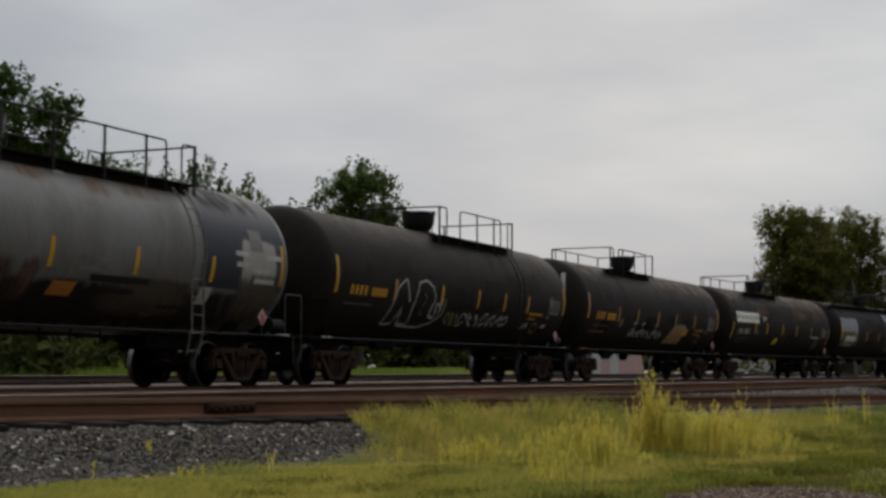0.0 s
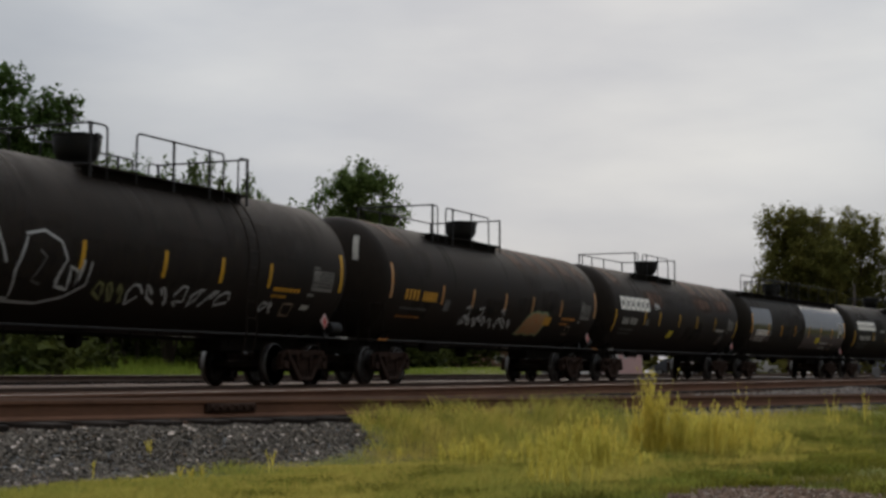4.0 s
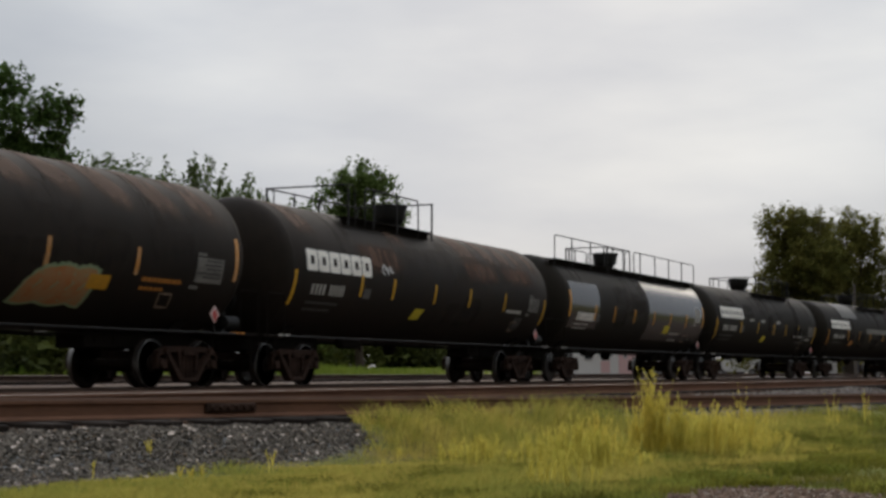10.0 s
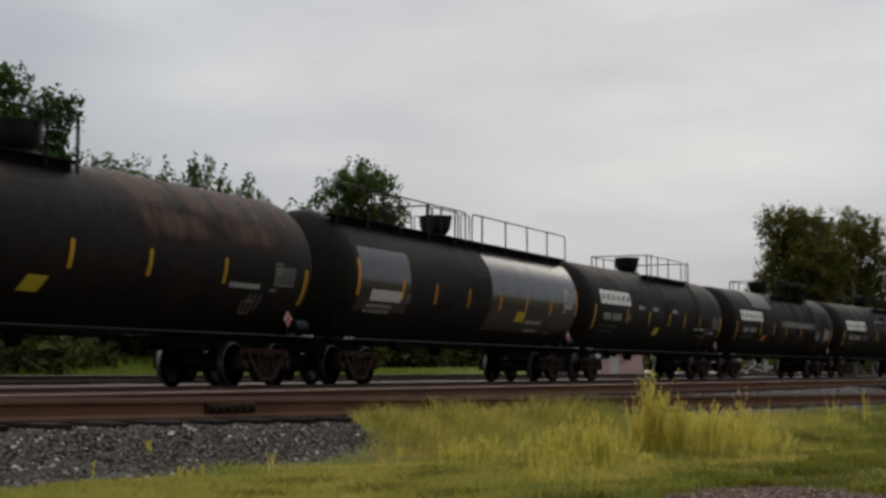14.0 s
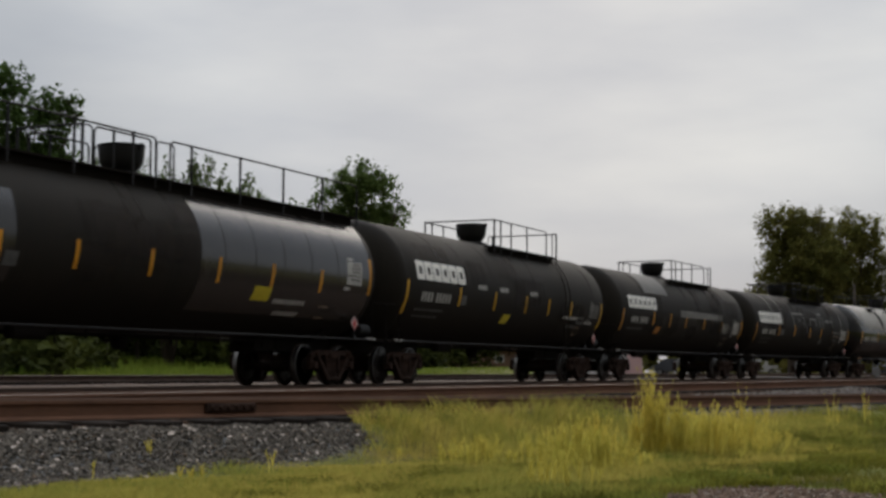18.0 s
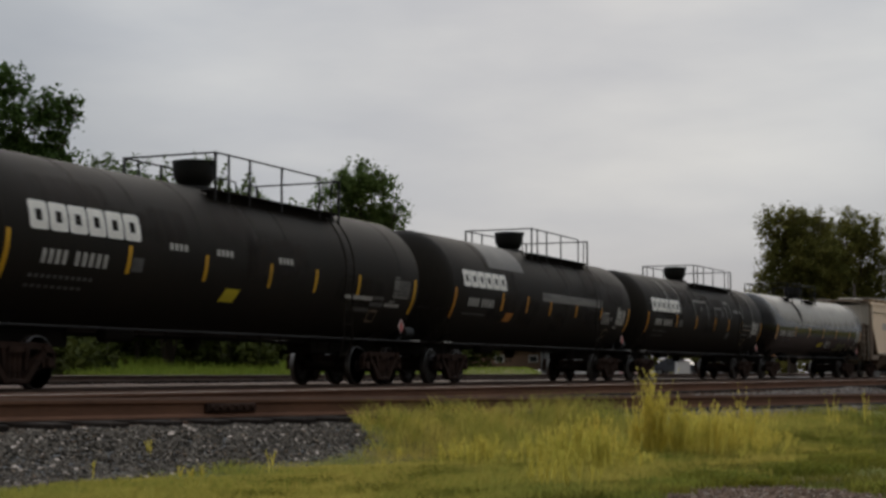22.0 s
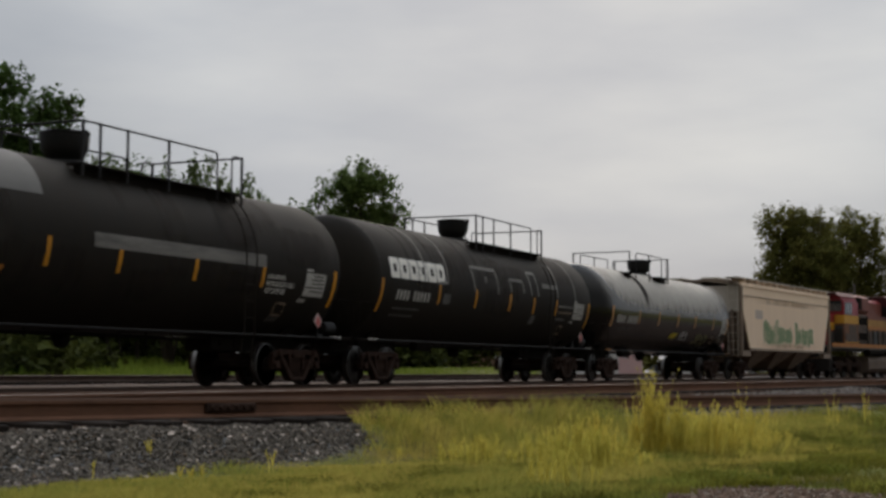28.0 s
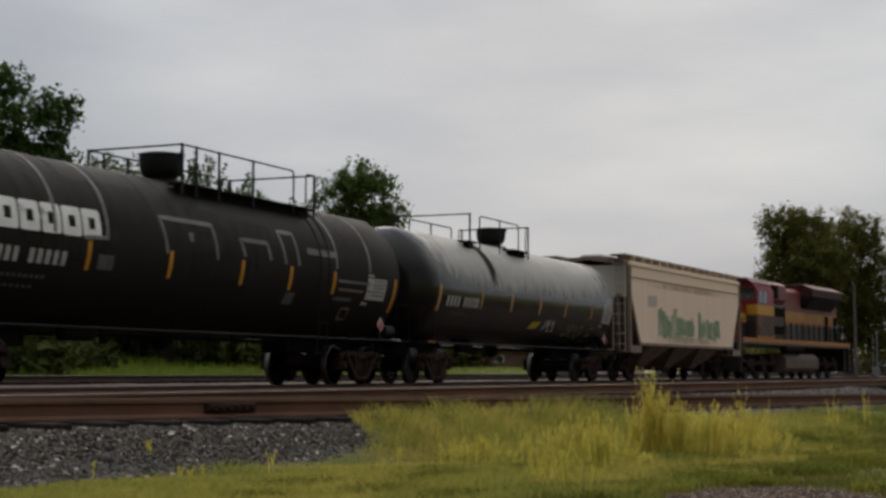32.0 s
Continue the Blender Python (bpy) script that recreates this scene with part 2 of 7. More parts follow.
# the tan paint scaled down to a darker brown
HOPPER_SHADE = material("dark_brown_hopper_paint", (0.26, 0.2, 0.15), 0.7, second=(0.12, 0.085, 0.06), amount=0.8, scale=1.4)
LOCO_RED = material("maroon_locomotive_paint", (0.26, 0.02, 0.024), 0.45, second=(0.07, 0.012, 0.014), amount=0.5, scale=1.5)
LOCO_DARK = material("dark_maroon_paint", (0.06, 0.012, 0.013), 0.6, second=(0.035, 0.01, 0.01), amount=0.5, scale=1.5)
LOCO_DUST = material("dusty_pink_roof_paint", (0.3, 0.19, 0.165), 0.7, second=(0.2, 0.12, 0.105), amount=0.5, scale=1.5)
LOCO_ROSE = material("faded_red_locomotive_paint", (0.2, 0.06, 0.045), 0.5, second=(0.12, 0.045, 0.035), amount=0.5, scale=1.5)
LOCO_RUSTY = material("dusty_orange_brown_paint", (0.19, 0.085, 0.045), 0.7, second=(0.09, 0.05, 0.035), amount=0.7, scale=1.6)
LOCO_YELLOW = material("yellow_locomotive_paint", (0.58, 0.3, 0.03), 0.5, second=(0.28, 0.14, 0.03), amount=0.5, scale=1.5)
LOCO_FADED = material("faded_yellow_locomotive_paint", (0.44, 0.24, 0.06), 0.6, second=(0.2, 0.1, 0.05), amount=0.6, scale=1.2)
LOCO_ORANGE = material("orange_sill_stripe", (0.42, 0.16, 0.025), 0.5, second=(0.26, 0.09, 0.03), amount=0.5, scale=2)
LOCO_BLACK = material("black_locomotive_paint", (0.035, 0.034, 0.032), 0.45, second=(0.06, 0.05, 0.045), amount=0.6, scale=1.5)
LOCO_GREY = material("dusty_dark_grey_paint", (0.105, 0.078, 0.062), 0.7, second=(0.06, 0.043, 0.034), amount=0.6, scale=1.6)
TANK_FUEL = material("dusty_fuel_tank", (0.15, 0.113, 0.087), 0.7, second=(0.075, 0.055, 0.044), amount=0.6, scale=1.4, spec=0.15)
GLASS_DARK = material("dark_cab_glass", (0.02, 0.022, 0.024), 0.08, second=(0.03, 0.03, 0.03), spec=0.8)
RAIL_TOP = material("worn_rail_head", (0.27, 0.215, 0.18), 0.6, metal=0.0, second=(0.17, 0.125, 0.1), amount=0.6, scale=1.2, stretch=(0.3, 3, 3))
RAIL_SIDE = material("rusty_rail_side", (0.16, 0.085, 0.055), 0.9, second=(0.08, 0.045, 0.031), amount=0.7, scale=2, stretch=(0.4, 2, 2), bump=0.2, bump_scale=50, spec=0.02)
TIE_WOOD = material("creosoted_tie", (0.018, 0.014, 0.012), 0.95, second=(0.04, 0.03, 0.024), amount=0.6, scale=6, stretch=(4, 0.6, 4), per_thing=0.25, spec=0.1)
STONE = material("ballast_stone", (0.128, 0.112, 0.094), 0.9, second=(0.058, 0.05, 0.042), amount=0.6, scale=14, bump=0.3, bump_scale=90, per_island=0.68, spec=0.04)
RAIL_DARK = material("dark_rail_side", (0.07, 0.046, 0.034), 0.8, second=(0.04, 0.027, 0.02), amount=0.7, scale=2, stretch=(0.4, 2, 2), spec=0.1)
# the ballast in a paler colour for the far stones
STONE_FAR = material("paler_far_ballast", (0.21, 0.188, 0.17), 0.9, second=(0.12, 0.108, 0.1), amount=0.6, scale=10, per_island=0.6, spec=0.05)
STONE_TAN = material("tan_ballast_stone", (0.22, 0.165, 0.12), 0.9, second=(0.13, 0.1, 0.08), amount=0.6, scale=14, per_island=0.5, spec=0.03)
STONE_PATCH = material("brown_pebble", (0.2, 0.14, 0.105), 0.95, second=(0.11, 0.078, 0.06), amount=0.6, scale=14, per_island=0.5, spec=0.02)
STONE_PALE = material("pale_ballast_stone", (0.5, 0.42, 0.36), 0.9, second=(0.26, 0.24, 0.22), amount=0.6, scale=14, per_island=0.4, spec=0.15)
RAIL_BROWN = material("brown_rail_head", (0.085, 0.056, 0.043), 0.9, second=(0.07, 0.05, 0.04), amount=0.6, scale=1.2, stretch=(0.3, 3, 3), spec=0.04)
STONE_BROWN = material("stained_ballast_stone", (0.11, 0.072, 0.053), 0.95, second=(0.08, 0.056, 0.044), amount=0.6, scale=14, per_island=0.5, spec=0.02)
BARK = material("tree_bark", (0.07, 0.055, 0.042), 0.95, second=(0.035, 0.028, 0.022), amount=0.7, scale=6, stretch=(1, 1, 0.25), bump=0.5, bump_scale=30)
LEAF_DARK = leafy("dark_green_leaf", (0.05, 0.09, 0.025), (0.085, 0.13, 0.034))
LEAF_MID = leafy("mid_green_leaf", (0.085, 0.135, 0.037), (0.14, 0.18, 0.055))
LEAF_OLIVE = leafy("olive_leaf", (0.114, 0.122, 0.034), (0.192, 0.168, 0.045), 0.42, island=0.3)
LEAF_THICKET = leafy("thicket_leaf", (0.03, 0.04, 0.011), (0.08, 0.088, 0.02), 0.2)
LEAF_BUSH = leafy("bush_leaf", (0.075, 0.115, 0.035), (0.13, 0.16, 0.06))
GRASS_BLADE = leafy("dry_green_grass_blade", (0.53, 0.42, 0.1), (0.2, 0.25, 0.05), 0.55, 0.25, 0.8)
GRASS_BANK = leafy("bank_grass_blade", (0.13, 0.2, 0.03), (0.24, 0.27, 0.045), 0.5, 0.25)
GRASS_LAWN = leafy("mown_olive_grass_blade", (0.2, 0.18, 0.034), (0.05, 0.082, 0.014), 0.4, 0.35, 1.3)
GRASS_TALL = leafy("tall_yellow_grass_blade", (0.64, 0.52, 0.11), (0.46, 0.44, 0.085), 0.7, 0.2)
GRASS_GREEN = leafy("fresh_green_grass_blade", (0.2, 0.245, 0.045), (0.32, 0.29, 0.055), 0.5, 0.25)
LEAF_WEED = leafy("dark_weed_leaf", (0.12, 0.13, 0.018), (0.21, 0.2, 0.03), 0.45, 0.35)
WALL_PINK = material("pink_and_white_painted_wall", (0.66, 0.46, 0.45), 0.8, second=(0.55, 0.33, 0.33), amount=0.6, scale=0.6)
WALL_WHITE = material("white_wall_paint", (0.68, 0.67, 0.65), 0.8, second=(0.55, 0.54, 0.52), amount=0.5, scale=0.8)
WALL_GREY = material("grey_metal_cladding", (0.13, 0.13, 0.13), 0.6, second=(0.085, 0.085, 0.085), amount=0.5, scale=0.8)
ROOF_BROWN = material("brown_roof_sheet", (0.16, 0.1, 0.07), 0.8, second=(0.1, 0.07, 0.05), amount=0.6, scale=1)
POLE_WOOD = material("weathered_pole_wood", (0.14, 0.12, 0.1), 0.9, second=(0.08, 0.068, 0.058), amount=0.6, scale=3, stretch=(3, 3, 0.3))
POLE_METAL = material("galvanised_metal", (0.24, 0.24, 0.24), 0.6, metal=0.4, second=(0.17, 0.17, 0.17), amount=0.5, scale=4)
CAR_WHITE = material("white_car_paint", (0.65, 0.65, 0.65), 0.3, second=(0.55, 0.55, 0.55), amount=0.3, scale=2, coat=0.5)
CAR_DARK = material("dark_car_paint", (0.06, 0.065, 0.075), 0.3, second=(0.04, 0.04, 0.05), amount=0.3, scale=2, coat=0.5)
RUBBER = material("tyre_rubber", (0.02, 0.02, 0.02), 0.85, second=(0.035, 0.033, 0.03), amount=0.5, scale=6)


# ---- mesh building ----
class Shape:
    """Collects vertices and faces of one mesh, with a material slot for each face."""

    def __init__(self):
        self.v, self.f, self.s = [], [], []

    def add(self, verts, faces, slot=0):
        o = len(self.v)
        self.v += [tuple(p) for p in verts]
        self.f += [tuple(i + o for i in f) for f in faces]
        self.s += [slot] * len(faces)
        return self

    def box(self, x0, x1, y0, y1, z0, z1, slot=0, ch=0.0):
        """A box; ch chamfers its four long edges and top."""
        if ch <= 0:
            v = [(x, y, z) for x in (x0, x1) for y in (y0, y1) for z in (z0, z1)]
            return self.add(v, [(0, 1, 3, 2), (4, 6, 7, 5), (0, 4, 5, 1), (2, 3, 7, 6), (0, 2, 6, 4), (1, 5, 7, 3)], slot)
        rings = []
        for z, i in ((z0, ch), (z0 + ch, 0), (z1 - ch, 0), (z1, ch)):
            a, b, c, d = x0 + i, x1 - i, y0 + i, y1 - i
            rings.append([(a + ch, c, z), (b - ch, c, z), (b, c + ch, z), (b, d - ch, z), (b - ch, d, z), (a + ch, d, z), (a, d - ch, z), (a, c + ch, z)])
        return self.loft(rings, slot)

    def loft(self, rings, slot=0, caps=True):
        n = len(rings[0])
        v = [p for r in rings for p in r]
        f = [(k * n + i, k * n + (i + 1) % n, (k + 1) * n + (i + 1) % n, (k + 1) * n + i) for k in range(len(rings) - 1) for i in range(n)]
        if caps:
            f += [tuple(reversed(range(n))), tuple(range((len(rings) - 1) * n, len(rings) * n))]
        return self.add(v, f, slot)

    def prism(self, outline, axis, a, b, slot=0):
        """An outline of (u, w) pulled along an axis from a to b: 'y' takes (x, z), 'x' takes (y, z), 'z' takes (x, y)."""
        put = {"y": lambda u, w, d: (u, d, w), "x": lambda u, w, d: (d, u, w), "z": lambda u, w, d: (u, w, d)}[axis]
        return self.loft([[put(u, w, d) for u, w in outline] for d in (a, b)], slot)

    def tube(self, pts, r, n=6, slot=0, closed=False):
        """A round bar along a line of points, mitred at its corners."""
        pts = [Vector(p) for p in pts]
        rings = []
        up = None
        for i, p in enumerate(pts):
            d = (pts[min(i + 1, len(pts) - 1)] - pts[max(i - 1, 0)]).normalized()
            if up is None:
                up = Vector((0, 0, 1)) if abs(d.z) < 0.9 else Vector((1, 0, 0))
            a = (up - d * up.dot(d)).normalized()
            up = a
            b = d.cross(a)
            rr = r[i] if isinstance(r, (list, tuple)) else r
            rings.append([p + a * rr * math.cos(2 * math.pi * k / n) + b * rr * math.sin(2 * math.pi * k / n) for k in range(n)])
        return self.loft(rings, slot)

    def turned(self, profile, centre, axis="x", n=24, slot=0, arc=None):
        """A profile of (distance along the axis, radius) turned round the axis."""
        cx, cy, cz = centre
        rings = []
        for d, r in profile:
            ring = []
            for k in range(n):
                a = 2 * math.pi * k / n
                c, s = r * math.cos(a), r * math.sin(a)
                ring.append({"x": (cx + d, cy + c, cz + s), "y": (cx + s, cy + d, cz + c), "z": (cx + c, cy + s, cz + d)}[axis])
            rings.append(ring)
        return self.loft(rings, slot)

    def mesh(self, name, mats, smooth=35):
        me = bpy.data.meshes.new(name)
        me.from_pydata(self.v, [], self.f)
        for m in mats if isinstance(mats, (list, tuple)) else [mats]:
            me.materials.append(m)
        me.polygons.foreach_set("material_index", self.s)
        me.update()
        if smooth:
            me.polygons.foreach_set("use_smooth", [True] * len(self.f))
            me.set_sharp_from_angle(angle=radians(smooth))
        else:
            me.polygons.foreach_set("use_smooth", [False] * len(self.f))
        return me


def part(name, shape, mat, parent, label="", smooth=35, at=None):
    me = shape.mesh(name, mat, smooth) if isinstance(shape, Shape) else shape
    ob = new(name, me)
    ob.parent = parent
    if at is not None:
        ob.matrix_basis = at
    if name in ("lettering", "graffiti"):
        return tagged(ob, label or "row of worn lettering bars", kind="stuff")
    return tagged(ob, label) if label else ob


def thing(name, label, category, group="", at=None, kind=""):
    ob = new(name)
    ob.empty_display_size = 0.3
    if at is not None:
        ob.matrix_basis = at
    return tagged(ob, label, category, group, kind)


def corner(a, b, c, r=0.12, n=4):
    """Points that round the corner at b between a and c."""
    a, b, c = Vector(a), Vector(b), Vector(c)
    p, q = b + (a - b).normalized() * r, b + (c - b).normalized() * r
    return [((1 - t) ** 2) * p + 2 * t * (1 - t) * b + t * t * q for t in [i / n for i in range(n + 1)]]


# ---- the main track's line: straight, then a wide curve ----
TRACK_Y, CURVE_AT, CURVE_R, CURVE_END = 17.80, 47.9, 304.4, 150.0


def on_track(s, side=0.0, line_y=TRACK_Y):
    """The place s metres along the main track, and the track's heading there."""
    a = min(max(s - CURVE_AT, 0.0), CURVE_END - CURVE_AT) / CURVE_R
    r = CURVE_R
    x = min(s, CURVE_AT) + r * math.sin(a)
    y = line_y - r * (1 - math.cos(a))
    rest = max(s - CURVE_END, 0.0)
    x, y = x + rest * math.cos(a), y - rest * math.sin(a)
    return x + side * math.sin(a), y + side * math.cos(a), -a


# the train's way since 16 s, from its speed at a few times
SPEED = [(0, 3.822), (5, 3.879), (9, 3.836), (13, 3.801), (17, 3.775), (21, 3.808), (25, 3.771), (29, 3.747), (32, 3.761)]


def gone(t):
    """Metres that the train has covered from 16 s to t."""
    ts, vs = [a for a, _ in SPEED], [b for _, b in SPEED]
    g = np.linspace(0, 32, 641)
    v = np.interp(g, ts, vs)
    p = np.concatenate([[0], np.cumsum((v[1:] + v[:-1]) / 2 * (g[1] - g[0]))])
    return float(np.interp(t, g, p) - np.interp(16, g, p))


# ---- ground ----
def near_rail(x):
    """The side track's rail on the camera's side."""
    u = min(max(x, -30.0), 43.3) - 10
    return 8.0 - 0.2 * u + 0.003 * u * u


def near_top(x):
    return 0.07 - 0.0105 * (min(max(x, -20.0), 70.0) - 10)


def mid_rail(x):
    return 11.3 - 0.085 * (x - 13.7)


MID_TOP, BACK_OFF, BACK_TOP = 0.04, 10.2, 0.2


def smooth_step(a, b, v):
    t = min(max((v - a) / (b - a), 0.0), 1.0)
    return t * t * (3 - 2 * t)


def main_y(x):
    a = math.asin(min(max((x - CURVE_AT) / CURVE_R, 0.0), 0.33))
    return TRACK_Y - CURVE_R * (1 - math.cos(a))


def ground_z(x, y):
    """Height of the ground sheet."""
    n = y - near_rail(x)
    low = near_top(x) - 0.54 + 0.05 * noise.noise((x * 0.25, y * 0.25, 3))
    bed = near_top(x) - 0.235
    low += 0.19 * smooth_step(16, 27, x) * smooth_step(-5.5, -3.0, n)
    z = low + (bed - low) * smooth_step(-1.75, -0.5, n)
    z += (MID_TOP - 0.25 - z) * smooth_step(2.1, 3.0, n) if n > 2.1 else 0
    my = main_y(x)
    z += (-0.23 - z) * smooth_step(my - 4.5, my - 2.2, y)
    z += (BACK_TOP - 0.26 - z) * smooth_step(my + 3.0, my + 7.0, y)
    # lawn edge and height follow a sight line, shaped to fit the camera's view
    sight_lawn = smooth_step(0.358, 0.375, y / max(x, 1.0)) * (1 - smooth_step(150, 200, x))
    bank = smooth_step(my + 13, my + 28, y) * max(1 - smooth_step(62, 82, x), sight_lawn)
    z += 0.2 * sight_lawn * smooth_step(85, 118, x) - 0.3 * sight_lawn * smooth_step(70, 85, x)
    z += bank * 0.75 + 0.03 * noise.noise((x * 0.4, y * 0.4, 9))
    return z


def zone(x, y):
    """Grass, stone and bare soil shares of the ground sheet."""
    n = y - near_rail(x)
    edge = -2.5 + 0.75 * smooth_step(7.2, 8.7, x) + 0.12 * (min(max(x, 8.0), 13.0) - 8.5) + 0.95 * smooth_step(12.4, 14.0, x) - 0.65 * smooth_step(15, 19, x)
    g = 1 - smooth_step(edge - 0.12, edge + 0.12, n + 0.22 * noise.noise((x * 0.9, y * 0.9, 5)))
    back = smooth_step(main_y(x) + 12.5, main_y(x) + 13.2, y + 0.4 * noise.noise((x * 0.6, y * 0.6, 2))) * (1 - smooth_step(76, 84, x) * (1 - smooth_step(0.358, 0.366, y / max(x, 1.0))))
    rust = max(smooth_step(-0.1, 0.2, n) * (1 - smooth_step(1.3, 1.8, n)), smooth_step(3.0, 4.0, n)) if x < 22 else smooth_step(3.0, 4.6, n)
    u, w = (x - 8.5) * 0.98 + (y - 1.75) * 0.2, (y - 1.75) * 0.98 - (x - 8.5) * 0.2
    bare = 1 - smooth_step(0.8, 1.15, math.hypot(u / 2.3, w / 0.62) + 0.4 * noise.noise((x * 2.6, y * 2.6, 4)))
    return max(g, back) * (1 - bare), rust, bare


xs = sorted(set([round(v, 3) for v in list(np.arange(6, 12, 0.25)) + list(np.arange(-6, 62, 0.5)) + list(np.arange(62, 140, 2.0)) + [-2500, -800, -250, -90, -45, -25, -15, -10, 150, 175, 210, 270, 360, 500, 800, 1400, 2600]]))
ys = sorted(set([round(v, 3) for v in list(np.arange(0.4, 4, 0.15)) + list(np.arange(-2, 34, 0.3)) + list(np.arange(34, 64, 1.5)) + [-2500, -800, -250, -90, -40, -20, -10, -5, 70, 80, 95, 120, 160, 230, 340, 600, 1200, 2600]]))
gs = Shape()
gs.v = [(x, y, ground_z(x, y)) for x in xs for y in ys]
ny = len(ys)
gs.f = [(i * ny + j, (i + 1) * ny + j, (i + 1) * ny + j + 1, i * ny + j + 1) for i in range(len(xs) - 1) for j in range(ny - 1)]
gs.s = [0] * len(gs.f)


def ground_material():
    m = bpy.data.materials.new("grass_ballast_and_soil")
    m.use_nodes = True
    n, l = m.node_tree.nodes, m.node_tree.links
    b = n["Principled BSDF"]
    b.inputs["Roughness"].default_value = 0.75
    b.inputs["Specular IOR Level"].default_value = 0.02
    tc, at = n.new("ShaderNodeTexCoord"), n.new("ShaderNodeVertexColor")
    at.layer_name = "zone"
    sep = n.new("ShaderNodeSeparateColor")
    l.new(at.outputs["Color"], sep.inputs["Color"])

    def two(c1, c2, scale, lo=0.35, hi=0.65):
        t, r, mx = n.new("ShaderNodeTexNoise"), n.new("ShaderNodeValToRGB"), n.new("ShaderNodeMix")
        t.inputs["Scale"].default_value, t.inputs["Detail"].default_value = scale, 6.0
        r.color_ramp.elements[0].position, r.color_ramp.elements[1].position = lo, hi
        r.color_ramp.elements[0].color, r.color_ramp.elements[1].color = (*c1, 1), (*c2, 1)
        l.new(tc.outputs["Object"], t.inputs["Vector"])
        l.new(t.outputs["Fac"], r.inputs["Fac"])
        return r.outputs["Color"], t.outputs["Fac"]

    def blend(fac, a, c):
        mx = n.new("ShaderNodeMix")
        mx.data_type = "RGBA"
        l.new(fac, mx.inputs["Factor"])
        l.new(a, mx.inputs["A"])
        l.new(c, mx.inputs["B"])
        return mx.outputs["Result"]

    stone, sf = two((0.06, 0.06, 0.059), (0.16, 0.16, 0.157), 22)
    soil, _ = two((0.04, 0.023, 0.016), (0.09, 0.054, 0.037), 3)
    straw, gf = two((0.09, 0.07, 0.024), (0.17, 0.135, 0.036), 2.6)
    green, _ = two((0.075, 0.085, 0.015), (0.14, 0.145, 0.026), 4.0)
    _, gmix = two((0, 0, 0), (1, 1, 1), 1.1)
    share = n.new("ShaderNodeMapRange")
    share.inputs["From Min"].default_value, share.inputs["From Max"].default_value = 0.44, 0.58
    l.new(gmix, share.inputs["Value"])
    grass = blend(share.outputs["Result"], straw, green)
    col = blend(sep.outputs["Green"], stone, soil)
    col = blend(sep.outputs["Red"], col, grass)
    gloss = n.new("ShaderNodeMath")
    gloss.operation = "MULTIPLY_ADD"
    gloss.inputs[1].default_value, gloss.inputs[2].default_value = 0.12, 0.02
    l.new(sep.outputs["Green"], gloss.inputs[0])
    l.new(gloss.outputs["Value"], b.inputs["Specular IOR Level"])
    dirt, _ = two((0.1, 0.066, 0.047), (0.2, 0.143, 0.108), 14)
    col = blend(sep.outputs["Blue"], col, dirt)
    l.new(col, b.inputs["Base Color"])
    bu = n.new("ShaderNodeBump")
    bu.inputs["Strength"].default_value, bu.inputs["Distance"].default_value = 0.6, 0.04
    l.new(sf, bu.inputs["Height"])
    l.new(bu.outputs["Normal"], b.inputs["Normal"])
    return m


gm = gs.mesh("ground", ground_material(), 180)
zc = gm.color_attributes.new("zone", "FLOAT_COLOR", "POINT")
zc.data.foreach_set("color", [c for x, y, _ in gs.v for c in (*zone(x, y), 1.0)])
tagged(new("ground", gm), "flat trackside ground of dry grass, grey ballast and rusty soil", "ground", kind="structure")


# ---- tracks ----
RAIL_OUTLINE = [(-0.07, -0.18), (0.07, -0.18), (0.07, -0.165), (0.012, -0.14), (0.012, -0.05), (0.036, -0.036), (0.036, -0.006), (0.026, 0.0),
                (-0.026, 0.0), (-0.036, -0.006), (-0.036, -0.036), (-0.012, -0.05), (-0.012, -0.14), (-0.07, -0.165)]


def rail_shape(line, low=1.0):
    """A rail along places (x, y, z of its top)."""
    sh, rings = Shape(), []
    for i, p in enumerate(line):
        a, c = line[max(i - 1, 0)], line[min(i + 1, len(line) - 1)]
        d = Vector((c[0] - a[0], c[1] - a[1], 0)).normalized()
        rings.append([(p[0] - d.y * u, p[1] + d.x * u, p[2] + w * low) for u, w in RAIL_OUTLINE])
    sh.loft(rings, 0)
    n = len(RAIL_OUTLINE)
    for i in range(len(sh.f)):
        if i % n in (6, 7, 8) and i < (len(line) - 1) * n:
            sh.s[i] = 1
    return sh


def track(name, label, rails, tie_rows, tie_len=2.55, head=RAIL_BROWN, low=1.0, side=RAIL_SIDE):
    tr = thing(name, label, "railway track", kind="structure")
    for k, line in enumerate(rails):
        part("rail", rail_shape(line, low), [side, head if k == 0 else RAIL_BROWN], tr, smooth=25)
    sh = Shape().box(-0.115, 0.115, -tie_len / 2, tie_len / 2, -0.17, 0.0, ch=0.012)
    tie = sh.mesh("tie", TIE_WOOD, 30)
    for x, y, z, turn in tie_rows:
        part("tie", tie, None, tr, at=pose(x, y, z, rz=turn + random.uniform(-1.2, 1.2)))
    return tr


